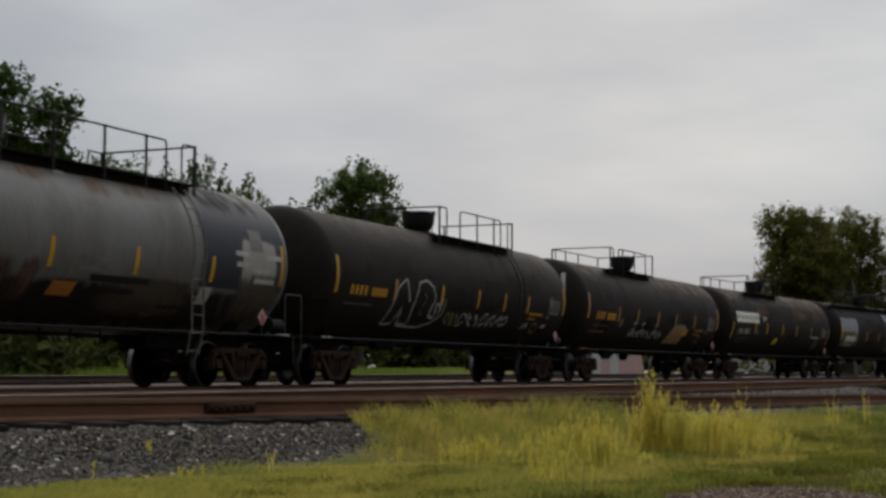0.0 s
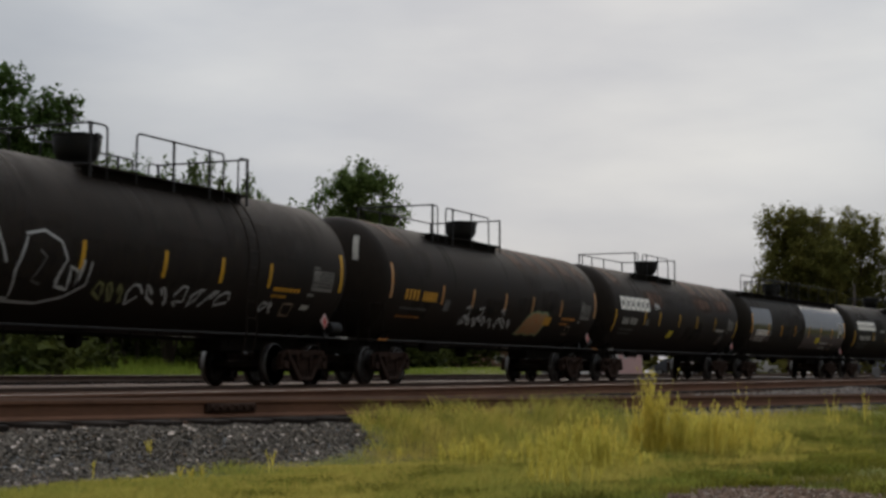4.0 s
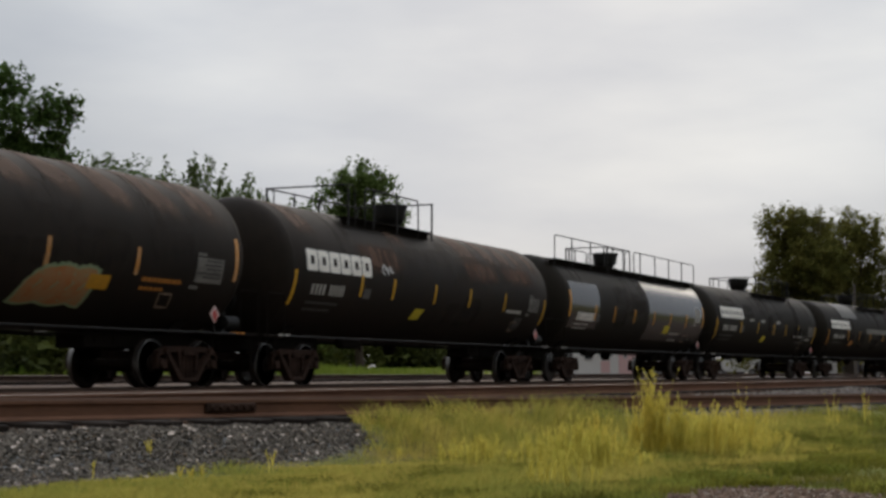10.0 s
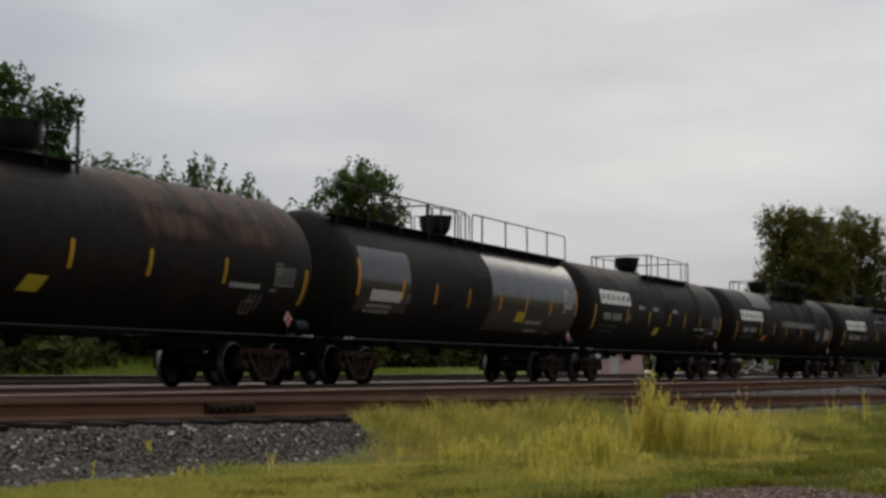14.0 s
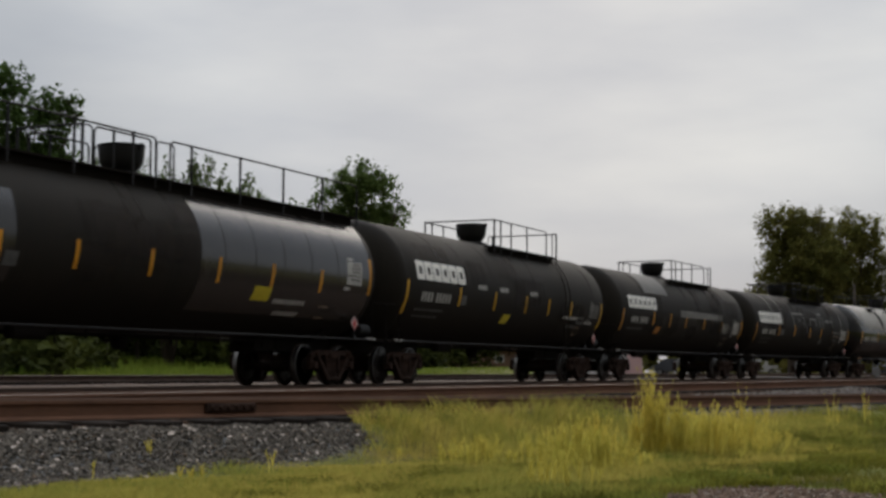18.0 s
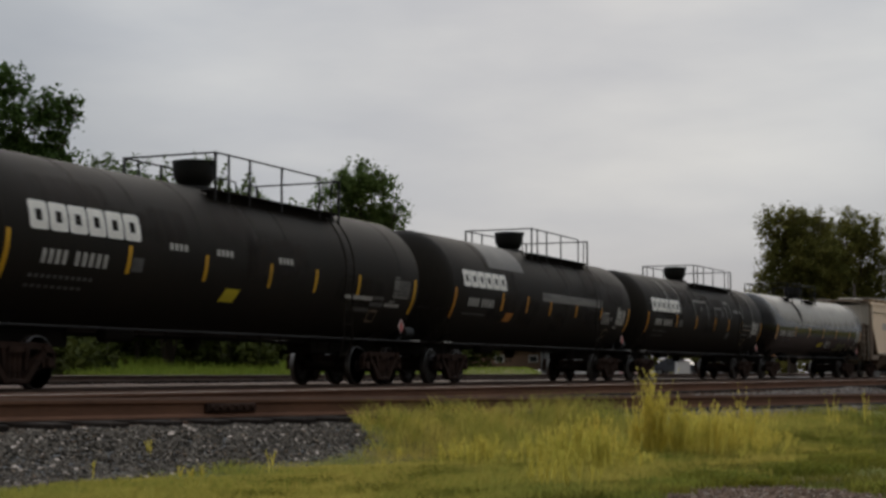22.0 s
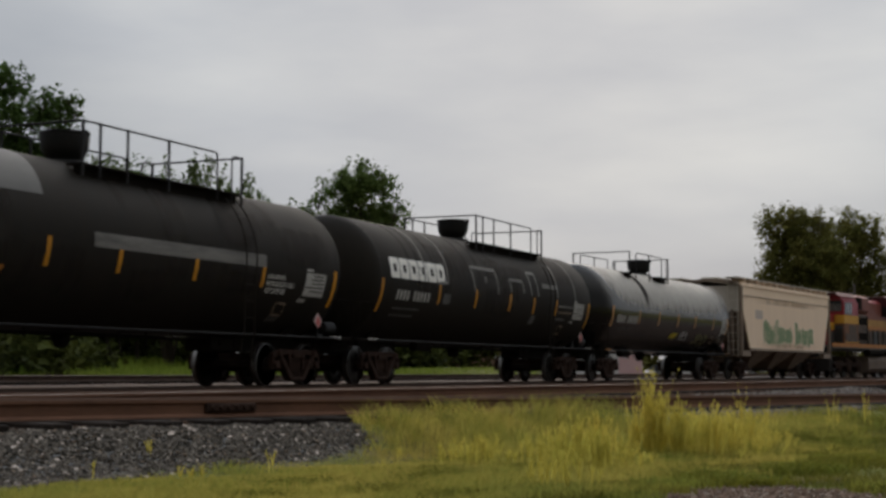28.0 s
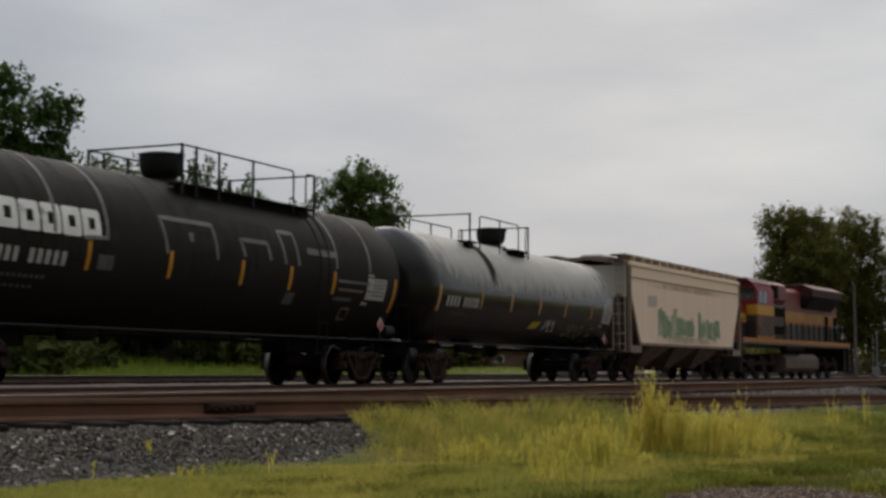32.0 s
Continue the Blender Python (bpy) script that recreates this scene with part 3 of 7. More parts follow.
xs_side = [v for v in np.arange(-6, 80, 1.0)]
side_track = track("track_1", "rusty side track with jointed rails on dark ties", [
    [(x, near_rail(x) + off, near_top(x)) for x in xs_side] for off in (0.0, 1.51)],
    [(x, near_rail(x) + 0.755, near_top(x) - 0.172, -math.degrees(math.atan(0.2 - 0.006 * (min(x, 43) - 10)))) for x in np.arange(-5, 60, 0.58)], low=0.92)
for jx in (12.35, 15.85):
    jb = Shape().box(-0.34, 0.34, -0.05, -0.014, -0.12, -0.036, ch=0.012)
    for k in (-0.27, -0.16, -0.06, 0.06, 0.16, 0.27):
        jb.turned([(-0.085, 0.024), (-0.05, 0.024)], (k, 0, -0.078), "y", 6)
    part("joint_bar", jb, CAST_RUST, side_track, "bolted joint bar", at=pose(jx, near_rail(jx), near_top(jx), rz=-math.degrees(math.atan(0.2 - 0.006 * (jx - 10)))))
track("track_2", "middle track with pale worn rail heads", [
    [(x, mid_rail(x) + off, MID_TOP) for x in np.arange(-20, 95, 2.5)] for off in (0.0, 1.51)],
    [(x, mid_rail(x) + 0.755, MID_TOP - 0.185, -4.9) for x in np.arange(-2, 70, 0.6)], head=RAIL_TOP)
s_main = list(np.arange(-70, 60, 5.0)) + list(np.arange(60, 240, 3.0))
track("track_3", "main track that carries the train, in a wide curve", [
    [(*on_track(s, off)[:2], 0.0) for s in s_main] for off in (-0.755, 0.755)],
    [(*on_track(s)[:2], -0.185, math.degrees(on_track(s)[2])) for s in np.arange(0, 120, 0.6)], side=RAIL_DARK)
track("track_4", "raised back track beyond the train", [
    [(*on_track(s, BACK_OFF + off)[:2], BACK_TOP) for s in s_main] for off in (0.0, 1.51)],
    [(*on_track(s, BACK_OFF + 0.755)[:2], BACK_TOP - 0.185, math.degrees(on_track(s)[2])) for s in np.arange(14, 100, 0.65)], side=RAIL_DARK, head=RAIL_TOP)


# ---- ballast stones ----
def stones(name, label, count, place, size, mat):
    rnd = random.Random(7)
    v, f = [], []
    base = [(1, 0, 0), (-1, 0, 0), (0, 1, 0), (0, -1, 0), (0, 0, 1), (0, 0, -1)]
    tri = [(0, 2, 4), (2, 1, 4), (1, 3, 4), (3, 0, 4), (2, 0, 5), (1, 2, 5), (3, 1, 5), (0, 3, 5)]
    for _ in range(count):
        p = place(rnd)
        if p is None:
            continue
        r = size * rnd.uniform(0.55, 1.35)
        m = Euler((rnd.uniform(0, 6), rnd.uniform(0, 6), rnd.uniform(0, 6))).to_matrix()
        o = len(v)
        for b in base:
            w = m @ Vector(b) * r * rnd.uniform(0.6, 1.15)
            v.append((p[0] + w.x, p[1] + w.y, p[2] + w.z * 0.8 + r * 0.25))
        f += [tuple(i + o for i in t) for t in tri]
    me = bpy.data.meshes.new(name)
    me.from_pydata(v, [], f)
    me.materials.append(mat)
    return tagged(new(name, me), label, "ballast", kind="stuff")


def shoulder_place(r):
    x = r.uniform(7, 19)
    n = r.uniform(-2.6, -0.1)
    y = near_rail(x) + n
    if zone(x, y)[0] > r.random():
        return None
    return x, y, ground_z(x, y)


def between_place(r):
    x = r.uniform(9, 60)
    y = near_rail(x) + r.uniform(0.3, 7.5)
    return (x, y, ground_z(x, y)) if y < main_y(x) - 1.0 else None


stones("ballast_shoulder", "loose grey crushed stone beside the side track", 46000, shoulder_place, 0.024, STONE)


def under_rail_place(r):
    x = r.uniform(7, 16)
    y = near_rail(x) - r.uniform(0.09, 0.3)
    heap = max(0.0, noise.noise((x * 2.3, 0.0, 12)))
    return x, y, ground_z(x, y) + 0.09 * heap * r.random()


stones("ballast_heaps", "dark crushed stone heaped against the rail", 2600, under_rail_place, 0.026, STONE_BROWN)
stones("tan_ballast", "scattered tan stones among the grey crushed stone", 4200, shoulder_place, 0.024, STONE_TAN)
stones("pale_ballast", "scattered pale stones among the grey crushed stone", 1500, shoulder_place, 0.026, STONE_PALE)


def patch_place(r):
    x, y = r.uniform(6.6, 11.0), r.uniform(0.8, 3.1)
    return (x, y, ground_z(x, y)) if zone(x, y)[2] > r.uniform(0.2, 0.7) else None


stones("pebbles", "brown pebbles on a bare soil patch in the grass", 5600, patch_place, 0.014, STONE_PATCH)
stones("pale_pebbles", "pale pebbles on the bare soil patch", 900, patch_place, 0.014, STONE_PALE)
stones("ballast_between_tracks", "dusty crushed stone between the tracks", 14000, between_place, 0.04, STONE_BROWN)
stones("ballast_far_shoulder", "grey crushed stone beyond the side track", 22000, lambda r: (lambda x, n: (x, near_rail(x) + n, ground_z(x, near_rail(x) + n)))(r.uniform(19, 60), r.uniform(1.7, 3.2) if r.random() < 0.75 else r.uniform(-1.0, -0.15)), 0.036, STONE_FAR)


# ---- running gear, shared by all cars ----
WHEEL_R = 0.457


def wheel_mesh(r=WHEEL_R):
    sh = Shape()
    sh.turned([(-0.07, 0.09), (-0.07, 0.15), (-0.02, 0.17), (-0.015, r - 0.1), (-0.06, r - 0.085), (-0.06, r - 0.012)], (0, 0, 0), "y", 28, 0)
    sh.turned([(-0.06, r - 0.012), (-0.055, r), (0.055, r + 0.002)], (0, 0, 0), "y", 28, 1)
    sh.turned([(0.055, r + 0.002), (0.06, r + 0.026), (0.085, r + 0.02), (0.085, r - 0.09), (0.03, r - 0.1), (0.03, 0.17), (0.07, 0.13), (0.07, 0.09)], (0, 0, 0), "y", 28, 0)
    return sh.mesh("wheel", [WHEEL_STEEL, TREAD_STEEL], 40)


WHEEL = wheel_mesh()
AXLE = Shape().turned([(-1.08, 0.05), (-1.08, 0.075), (-0.9, 0.08), (-0.7, 0.1), (0, 0.085), (0.7, 0.1), (0.9, 0.08), (1.08, 0.075), (1.08, 0.05)], (0, 0, 0), "y", 12).mesh("axle", WHEEL_STEEL)


def side_frame_mesh():
    """The cast side frame of a freight truck: a bow over the springs, sloping struts down to the spring seat, open windows between."""
    sh = Shape()
    sh.prism([(-1.0, 0.6), (-0.8, 0.645), (-0.5, 0.68), (0.5, 0.68), (0.8, 0.645), (1.0, 0.6), (1.02, 0.69), (0.8, 0.76), (0.5, 0.79), (-0.5, 0.79), (-0.8, 0.76), (-1.02, 0.69)], "y", -0.06, 0.06)
    for k in (-1, 1):
        # shoulder knob, strut, spring column, pedestal jaws and bearing cap of the one casting
        sh.turned([(-0.12, 0.03), (-0.12, 0.075), (-0.05, 0.09), (-0.05, 0.03)], (k * 0.77, 0, 0.7), "y", 10)
        sh.prism([(k * 0.82, 0.66), (k * 0.7, 0.68), (k * 0.17, 0.16), (k * 0.3, 0.11)][::k], "y", -0.1, 0.08)
        sh.prism([(k * 0.24, 0.3), (k * 0.3, 0.36), (k * 0.36, 0.7), (k * 0.27, 0.7)][::-k], "y", -0.07, 0.07)
        for j0, j1 in ((0.71, 0.77), (1.0, 1.06)):
            sh.prism([(k * j0, 0.36), (k * j1, 0.36), (k * j1, 0.64), (k * j0, 0.64)][::k], "y", -0.06, 0.06)
        sh.turned([(-0.1, 0.03), (-0.1, 0.085), (-0.05, 0.1), (0.06, 0.1), (0.06, 0.03)], (k * 0.889, 0, 0.457), "y", 14)
    sh.box(-0.3, 0.3, -0.11, 0.11, 0.09, 0.19, ch=0.03)
    return sh.mesh("side_frame", CAST_RUST, 40)


def mirror_y(me, name):
    m2 = me.copy()
    m2.name = name
    m2.transform(Matrix.Diagonal((1, -1, 1, 1)))
    m2.flip_normals()
    return m2


SIDE_FRAME = side_frame_mesh()
SIDE_FRAME_FAR = mirror_y(SIDE_FRAME, "side_frame")
SPRING = Shape().turned([(0.19 + 0.043 * k, 0.075 if k % 2 else 0.055) for k in range(11)], (0, 0, 0), "z", 10).mesh("spring", CAST_RUST, 60)
BOLSTER = Shape().prism([(-1.1, 0.62), (-0.4, 0.45), (0.4, 0.45), (1.1, 0.62), (1.1, 0.72), (-1.1, 0.72)], "x", -0.2, 0.2).mesh("bolster", CAST_RUST)
BRAKE_BEAM = Shape().tube([(0, -0.8, 0.4), (0, 0, 0.36), (0, 0.8, 0.4)], 0.045, 6).box(-0.06, 0.06, -0.85, -0.65, 0.3, 0.55).box(-0.06, 0.06, 0.65, 0.85, 0.3, 0.55).mesh("brake_beam", CAST_RUST)
COUPLER = Shape()
COUPLER.box(-0.35, 0.45, -0.09, 0.09, 0.78, 0.95, ch=0.02)
COUPLER.prism([(0.4, -0.17), (0.62, -0.17), (0.74, -0.08), (0.62, 0.02), (0.74, 0.12), (0.7, 0.18), (0.45, 0.18)], "z", 0.72, 1.0)
COUPLER = COUPLER.mesh("coupler", CAST_RUST)
WHEELSETS = []


def running_gear(car, trucks, axles=(-0.889, 0.889)):
    for c in trucks:
        for y, me in ((-1.0, SIDE_FRAME), (1.0, SIDE_FRAME_FAR)):
            part("side_frame", me, None, car, at=pose(c, y, 0))
            for sx in (-0.13, 0.0, 0.13):
                part("spring", SPRING, None, car, at=pose(c + sx, y, 0))
        part("bolster", BOLSTER, None, car, at=pose(c, 0, 0))
        for a in axles:
            ws = part("wheelset", AXLE, None, car, at=pose(c + a, 0, WHEEL_R))
            part("wheel", WHEEL, None, ws, at=pose(0, -0.755, 0))
            part("wheel", WHEEL, None, ws, at=pose(0, 0.755, 0, rz=180))
            WHEELSETS.append((ws, c + a))
        for a in (-0.33, 0.33):
            part("brake_beam", BRAKE_BEAM, None, car, at=pose(c + a, 0, 0))


# ---- tank cars ----
TRAIN = []
TR, TZ = 1.55, 2.58


def skin(x, z, lift=0.008, r=TR):
    """A place on the near side of a tank's skin, at height z."""
    q = max(-0.999, min(0.999, (z - TZ) / r))
    a = math.asin(q)
    return (x, -(r + lift) * math.cos(a), TZ + (r + lift) * math.sin(a))


def skin_patch(x0, x1, z0, z1, lean=0.0, lift=0.008, cols=1):
    """A curved sheet on the near side of the tank from x0 to x1 and from height z0 to z1."""
    sh = Shape()
    rows = max(2, int(abs(z1 - z0) / 0.12) + 1)
    if abs(z1 - TZ) > 1.1:
        rows *= 3
    a0, a1 = math.asin(max(-0.999, min(0.999, (z0 - TZ) / TR))), math.asin(max(-0.999, min(0.999, (z1 - TZ) / TR)))
    v = []
    for j in range(rows + 1):
        k = j / rows
        a = a0 + (a1 - a0) * k
        for i in range(cols + 1):
            x = x0 + (x1 - x0) * i / cols + lean * k
            v.append((x, -(TR + lift) * math.cos(a), TZ + (TR + lift) * math.sin(a)))
    f = [(j * (cols + 1) + i, j * (cols + 1) + i + 1, (j + 1) * (cols + 1) + i + 1, (j + 1) * (cols + 1) + i) for j in range(rows) for i in range(cols)]
    return sh.add(v, f)


def head_patch(end, y0, y1, z0, z1, lean=0.0):
    """A small sheet laid on the domed head of a tank whose straight part ends at x = end."""
    k = -1 if end < 0 else 1
    v = []
    for j in range(4):
        for i in range(4):
            y, z = y0 + (y1 - y0) * i / 3 + lean * j / 3, z0 + (z1 - z0) * j / 3
            v.append((end + k * (0.74 * math.sqrt(max(0.0, 1 - (y * y + (z - TZ) ** 2) / TR ** 2)) + 0.012), y, z))
    return Shape().add(v, [(4 * j + i, 4 * j + i + 1, 4 * j + i + 5, 4 * j + i + 4) for j in range(3) for i in range(3)])


def skin_stain(x0, x1, z0, z1, lean=0.0, lift=0.0065):
    """A stain sheet on the near side, with a fade from its middle to its edges kept as a mesh attribute."""
    cols, rows = 6, max(8, int((z1 - z0) * 22))
    a0, a1 = math.asin(max(-0.999, min(0.999, (z0 - TZ) / TR))), math.asin(max(-0.999, min(0.999, (z1 - TZ) / TR)))
    v, fade = [], []
    for j in range(rows + 1):
        k = j / rows
        a = a0 + (a1 - a0) * k
        for i in range(cols + 1):
            q = i / cols
            v.append((x0 + (x1 - x0) * q + lean * k, -(TR + lift) * math.cos(a), TZ + (TR + lift) * math.sin(a)))
            fade.append(min(1.0, 4.4 * min(q, 1 - q)) * min(1.0, 2.6 * k, 5.0 * (1 - k) + (0.6 if z1 > 3.9 else 0.0)) if 0 < i < cols else 0.0)
    sh = Shape().add(v, [(j * (cols + 1) + i, j * (cols + 1) + i + 1, (j + 1) * (cols + 1) + i + 1, (j + 1) * (cols + 1) + i) for j in range(rows) for i in range(cols)])
    return sh, fade


def stain(car, x0, x1, z0, z1, mat, label, lean=0.0, lift=0.0065):
    sh, fade = skin_stain(x0, x1, z0, z1, lean, lift)
    me = sh.mesh("rust_stain", mat)
    me.color_attributes.new("fade", "FLOAT_COLOR", "POINT").data.foreach_set("color", [c for f in fade for c in (f, f, f, 1.0)])
    return part("rust_stain" if mat in (RUST_SOFT, RUST_BAND, RUST_ORANGE, RUST_BROWN) else "tone_or_grime_film", me, None, car, label)


def skin_line(pts, width, sh=None, lift=0.009):
    """A painted stroke on the near side of the tank through (x, z) points."""
    sh = sh or Shape()
    fine = []
    for (xa, za), (xb, zb) in zip(pts, pts[1:]):
        n = max(1, int(math.hypot(xb - xa, zb - za) / 0.15))
        fine += [(xa + (xb - xa) * i / n, za + (zb - za) * i / n) for i in range(n)]
    fine.append(pts[-1])
    v = []
    for i, (x, z) in enumerate(fine):
        a, b = fine[max(i - 1, 0)], fine[min(i + 1, len(fine) - 1)]
        d = Vector((b[0] - a[0], b[1] - a[1])).normalized()
        h = width / 2
        v += [skin(x - d.y * h, z + d.x * h, lift), skin(x + d.y * h, z - d.x * h, lift)]
    return sh.add(v, [(2 * i, 2 * i + 1, 2 * i + 3, 2 * i + 2) for i in range(len(fine) - 1)])


def bars(x0, x1, z0, z1, count, sh=None, gap=0.42, lift=0.009):
    """A row of plain upright bars in place of writing."""
    sh = sh or Shape()
    w = (x1 - x0) / count
    for i in range(count):
        p = skin_patch(x0 + i * w, x0 + (i + 1 - gap) * w, z0, z1, lift=lift)
        sh.add(p.v, p.f)
    return sh


def company_mark(car, x0, x1, z0, z1, count=6):
    """A row of thick upright blocks, each with a small opening, the plain form of a painted company mark."""
    w, h = (x1 - x0) / count, z1 - z0
    t, c = w * 0.3, w * 0.07
    for i in range(count):
        a, b = x0 + i * w + w * 0.02, x0 + (i + 1) * w - w * 0.06
        out = [(a + c, z0), (b - c, z0), (b, z0 + c), (b, (z0 + z1) / 2), (b, z1 - c), (b - c, z1), (a + c, z1), (a, z1 - c), (a, (z0 + z1) / 2), (a, z0 + c)]
        d, e, p, q, k = a + t, b - t, z0 + h * 0.3, z1 - h * 0.3, c * 0.3
        hole = [(d + k, p), (e - k, p), (e, p + k), (e, (z0 + z1) / 2), (e, q - k), (e - k, q), (d + k, q), (d, q - k), (d, (z0 + z1) / 2), (d, p + k)]
        n = len(out)
        part("company_mark", Shape().add([skin(u, v) for u, v in out + hole], [(j, (j + 1) % n, n + (j + 1) % n, n + j) for j in range(n)]), MARK_WHITE, car, "white block of a company mark")


def scrawl(x0, x1, z0, z1, waves, width, seed, sh=None):
    """An unreadable sprayed scribble."""
    rnd = random.Random(seed)
    sh = sh or Shape()
    w = (x1 - x0) / waves
    for i in range(waves):
        x = x0 + i * w
        pts = []
        for k in range(7):
            a = k / 6 * math.pi * 2 * rnd.uniform(0.7, 1.1)
            pts.append((x + w * (0.5 + 0.5 * math.cos(a + i)) * rnd.uniform(0.7, 1.1), (z0 + z1) / 2 + (z1 - z0) / 2 * math.sin(a) * rnd.uniform(0.6, 1.1)))
        skin_line(pts, width, sh)
    return sh


def wording(text, x, z, height, width):
    """Painted words wrapped on the near side of the tank, from x and z up, fitted to a width."""
    cu = bpy.data.curves.new("wording", "FONT")
    cu.body, cu.size = text, 1.0
    ob = bpy.data.objects.new("wording", cu)
    me = bpy.data.meshes.new_from_object(ob)
    bpy.data.objects.remove(ob)
    bpy.data.curves.remove(cu)
    us, ws = [v.co.x for v in me.vertices], [v.co.y for v in me.vertices]
    u0, w0, ku, kw = min(us), min(ws), width / (max(us) - min(us)), height / (max(ws) - min(ws))
    for v in me.vertices:
        v.co = skin(x + (v.co.x - u0) * ku, z + (v.co.y - w0) * kw, 0.011)
    return me


def data_panel(car, x0, x1, z0, z1, mat, label):
    """A pale stencil panel with rows of dark print, a tag above it and a line below."""
    p = part("data_panel", skin_patch(x0, x1, z0, z1, lift=0.009), mat, car, label)
    h = (z1 - z0) / 6
    ink = Shape()
    for k, (a, n) in enumerate(((0.35, 5), (0.3, 6), (0.36, 4), (0.05, 9), (0.28, 5))):
        b = bars(x0 + a * (x1 - x0), x1 - 0.06, z1 - h * (k + 0.95), z1 - h * (k + 0.4), n, gap=0.4, lift=0.012)
        ink.add(b.v, b.f)
    tagged(part("print_rows", ink, STEEL_DARK, p), "rows of dark print", kind="stuff")
    part("lettering", bars(x0 + 0.02, x0 + 0.32, z1 + 0.03, z1 + 0.09, 3, gap=0.15), mat, car)
    part("lettering", bars(x0 - 0.1, x0 + 0.2, z0 - 0.13, z0 - 0.06, 3, gap=0.15), mat, car)
    part("label_outline", skin_line([(x0 - 0.85, 1.52), (x0 - 0.45, 1.52), (x0 - 0.55, 1.76), (x0 - 0.95, 1.76), (x0 - 0.85, 1.52)], 0.045), MARK_TAN, car, "tan outlined label")


def placard(car, x, z, y=-1.5, label="red and white hazard diamond"):
    sh = Shape()
    r = 0.175
    d = [(r, 0), (0, r), (-r, 0), (0, -r)]
    sh.prism([(x + u, z + w) for u, w in d], "y", y - 0.012, y, 0)
    sh.prism([(x + u * 0.55, z + w * 0.75 - 0.02) for u, w in d], "y", y - 0.018, y - 0.012, 1)
    p = part("placard", sh, [PLACARD_WHITE, PLACARD_RED], car, label, smooth=0)
    part("placard_bracket", Shape().box(x - 0.015, x + 0.015, y, y + 0.03, 1.05, z + 0.1), STEEL_DARK, p)


def railing(car, near, posts, ends, loops=(), far=None, y=1.13, z=4.72, foot=3.86):
    """Top-of-tank handrails: near-side runs with posts, far-side runs, cross frames at the ends and short return loops beside them."""
    mat = STEEL_DARK
    for side, runs in ((-1, near), (1, near if far is None else far)):
        yy = side * (y if side < 0 else y - 0.05)
        for x0, x1 in runs:
            pts = corner((x0, yy, foot), (x0, yy, z), (x1, yy, z), 0.14) + corner((x0, yy, z), (x1, yy, z), (x1, yy, foot), 0.1)
            hr = part("handrail", Shape().tube([(x0, yy, foot - 0.1)] + pts + [(x1, yy, foot - 0.1)], 0.02, 6), mat, car)
            for x in posts:
                if x0 < x < x1:
                    st = Shape().box(x - 0.026, x + 0.026, yy - 0.014, yy + 0.014, foot - 0.12, z - 0.01)
                    part("post", st.turned([(-0.03, 0.018), (-0.03, 0.034), (0.02, 0.034), (0.02, 0.018)], (x, yy, z), "z", 8), mat, hr)
    for x0, x1 in loops:
        for yy in (-y, y - 0.05):
            pts = corner((x0, yy, foot), (x0, yy, z), (x1, yy, z), 0.12) + corner((x0, yy, z), (x1, yy, z), (x1, yy, foot), 0.12)
            part("return_rail", Shape().tube([(x0, yy, foot - 0.1)] + pts + [(x1, yy, foot - 0.1)], 0.018, 6), mat, car)
    for x in ends:
        er = part("end_rail", Shape().tube([(x, -y, z), (x, y - 0.05, z)], 0.02, 6), mat, car)
        for yy in (-y, y - 0.05):
            part("post", Shape().box(x - 0.03, x + 0.03, yy - 0.018, yy + 0.018, foot - 0.12, z + 0.02), mat, er)


def walkway(car, x0, x1):
    for side in (-1, 1):
        sh = Shape()
        a, b = sorted((side * 0.8, side * 1.14))
        sh.box(x0, x1, a, b, 3.93, 3.97)
        e0, e1 = sorted((side * 0.92, side * 1.0))
        sh.box(x0 + 0.05, x1 - 0.05, e0, e1, 3.74, 3.93)
        part("walkway", sh, UNDER_BLACK, car, "narrow steel grating walkway")


def dome(car, x=0.0):
    sh = Shape()
    sh.turned([(4.06, 0.29), (4.2, 0.31), (4.27, 0.38), (4.38, 0.435), (4.6, 0.455), (4.66, 0.455), (4.67, 0.47), (4.7, 0.47), (4.7, 0.43), (4.68, 0.42), (4.68, 0.1)], (x, 0, 0), "z", 20)
    d = part("valve_housing", sh, STEEL_DARK, car, "round black valve housing with flared rim")
    part("housing_lid", Shape().turned([(4.69, 0.41), (4.715, 0.4), (4.73, 0.2), (4.735, 0.05)], (x, 0, 0), "z", 18).box(x - 0.06, x + 0.06, -0.49, -0.44, 4.6, 4.72), STEEL_DARK, d)
    part("nozzle_saddle", Shape().turned([(4.0, 0.5), (4.12, 0.48), (4.15, 0.42), (4.15, 0.25)], (x, 0, 0), "z", 20), STEEL_DARK, d)


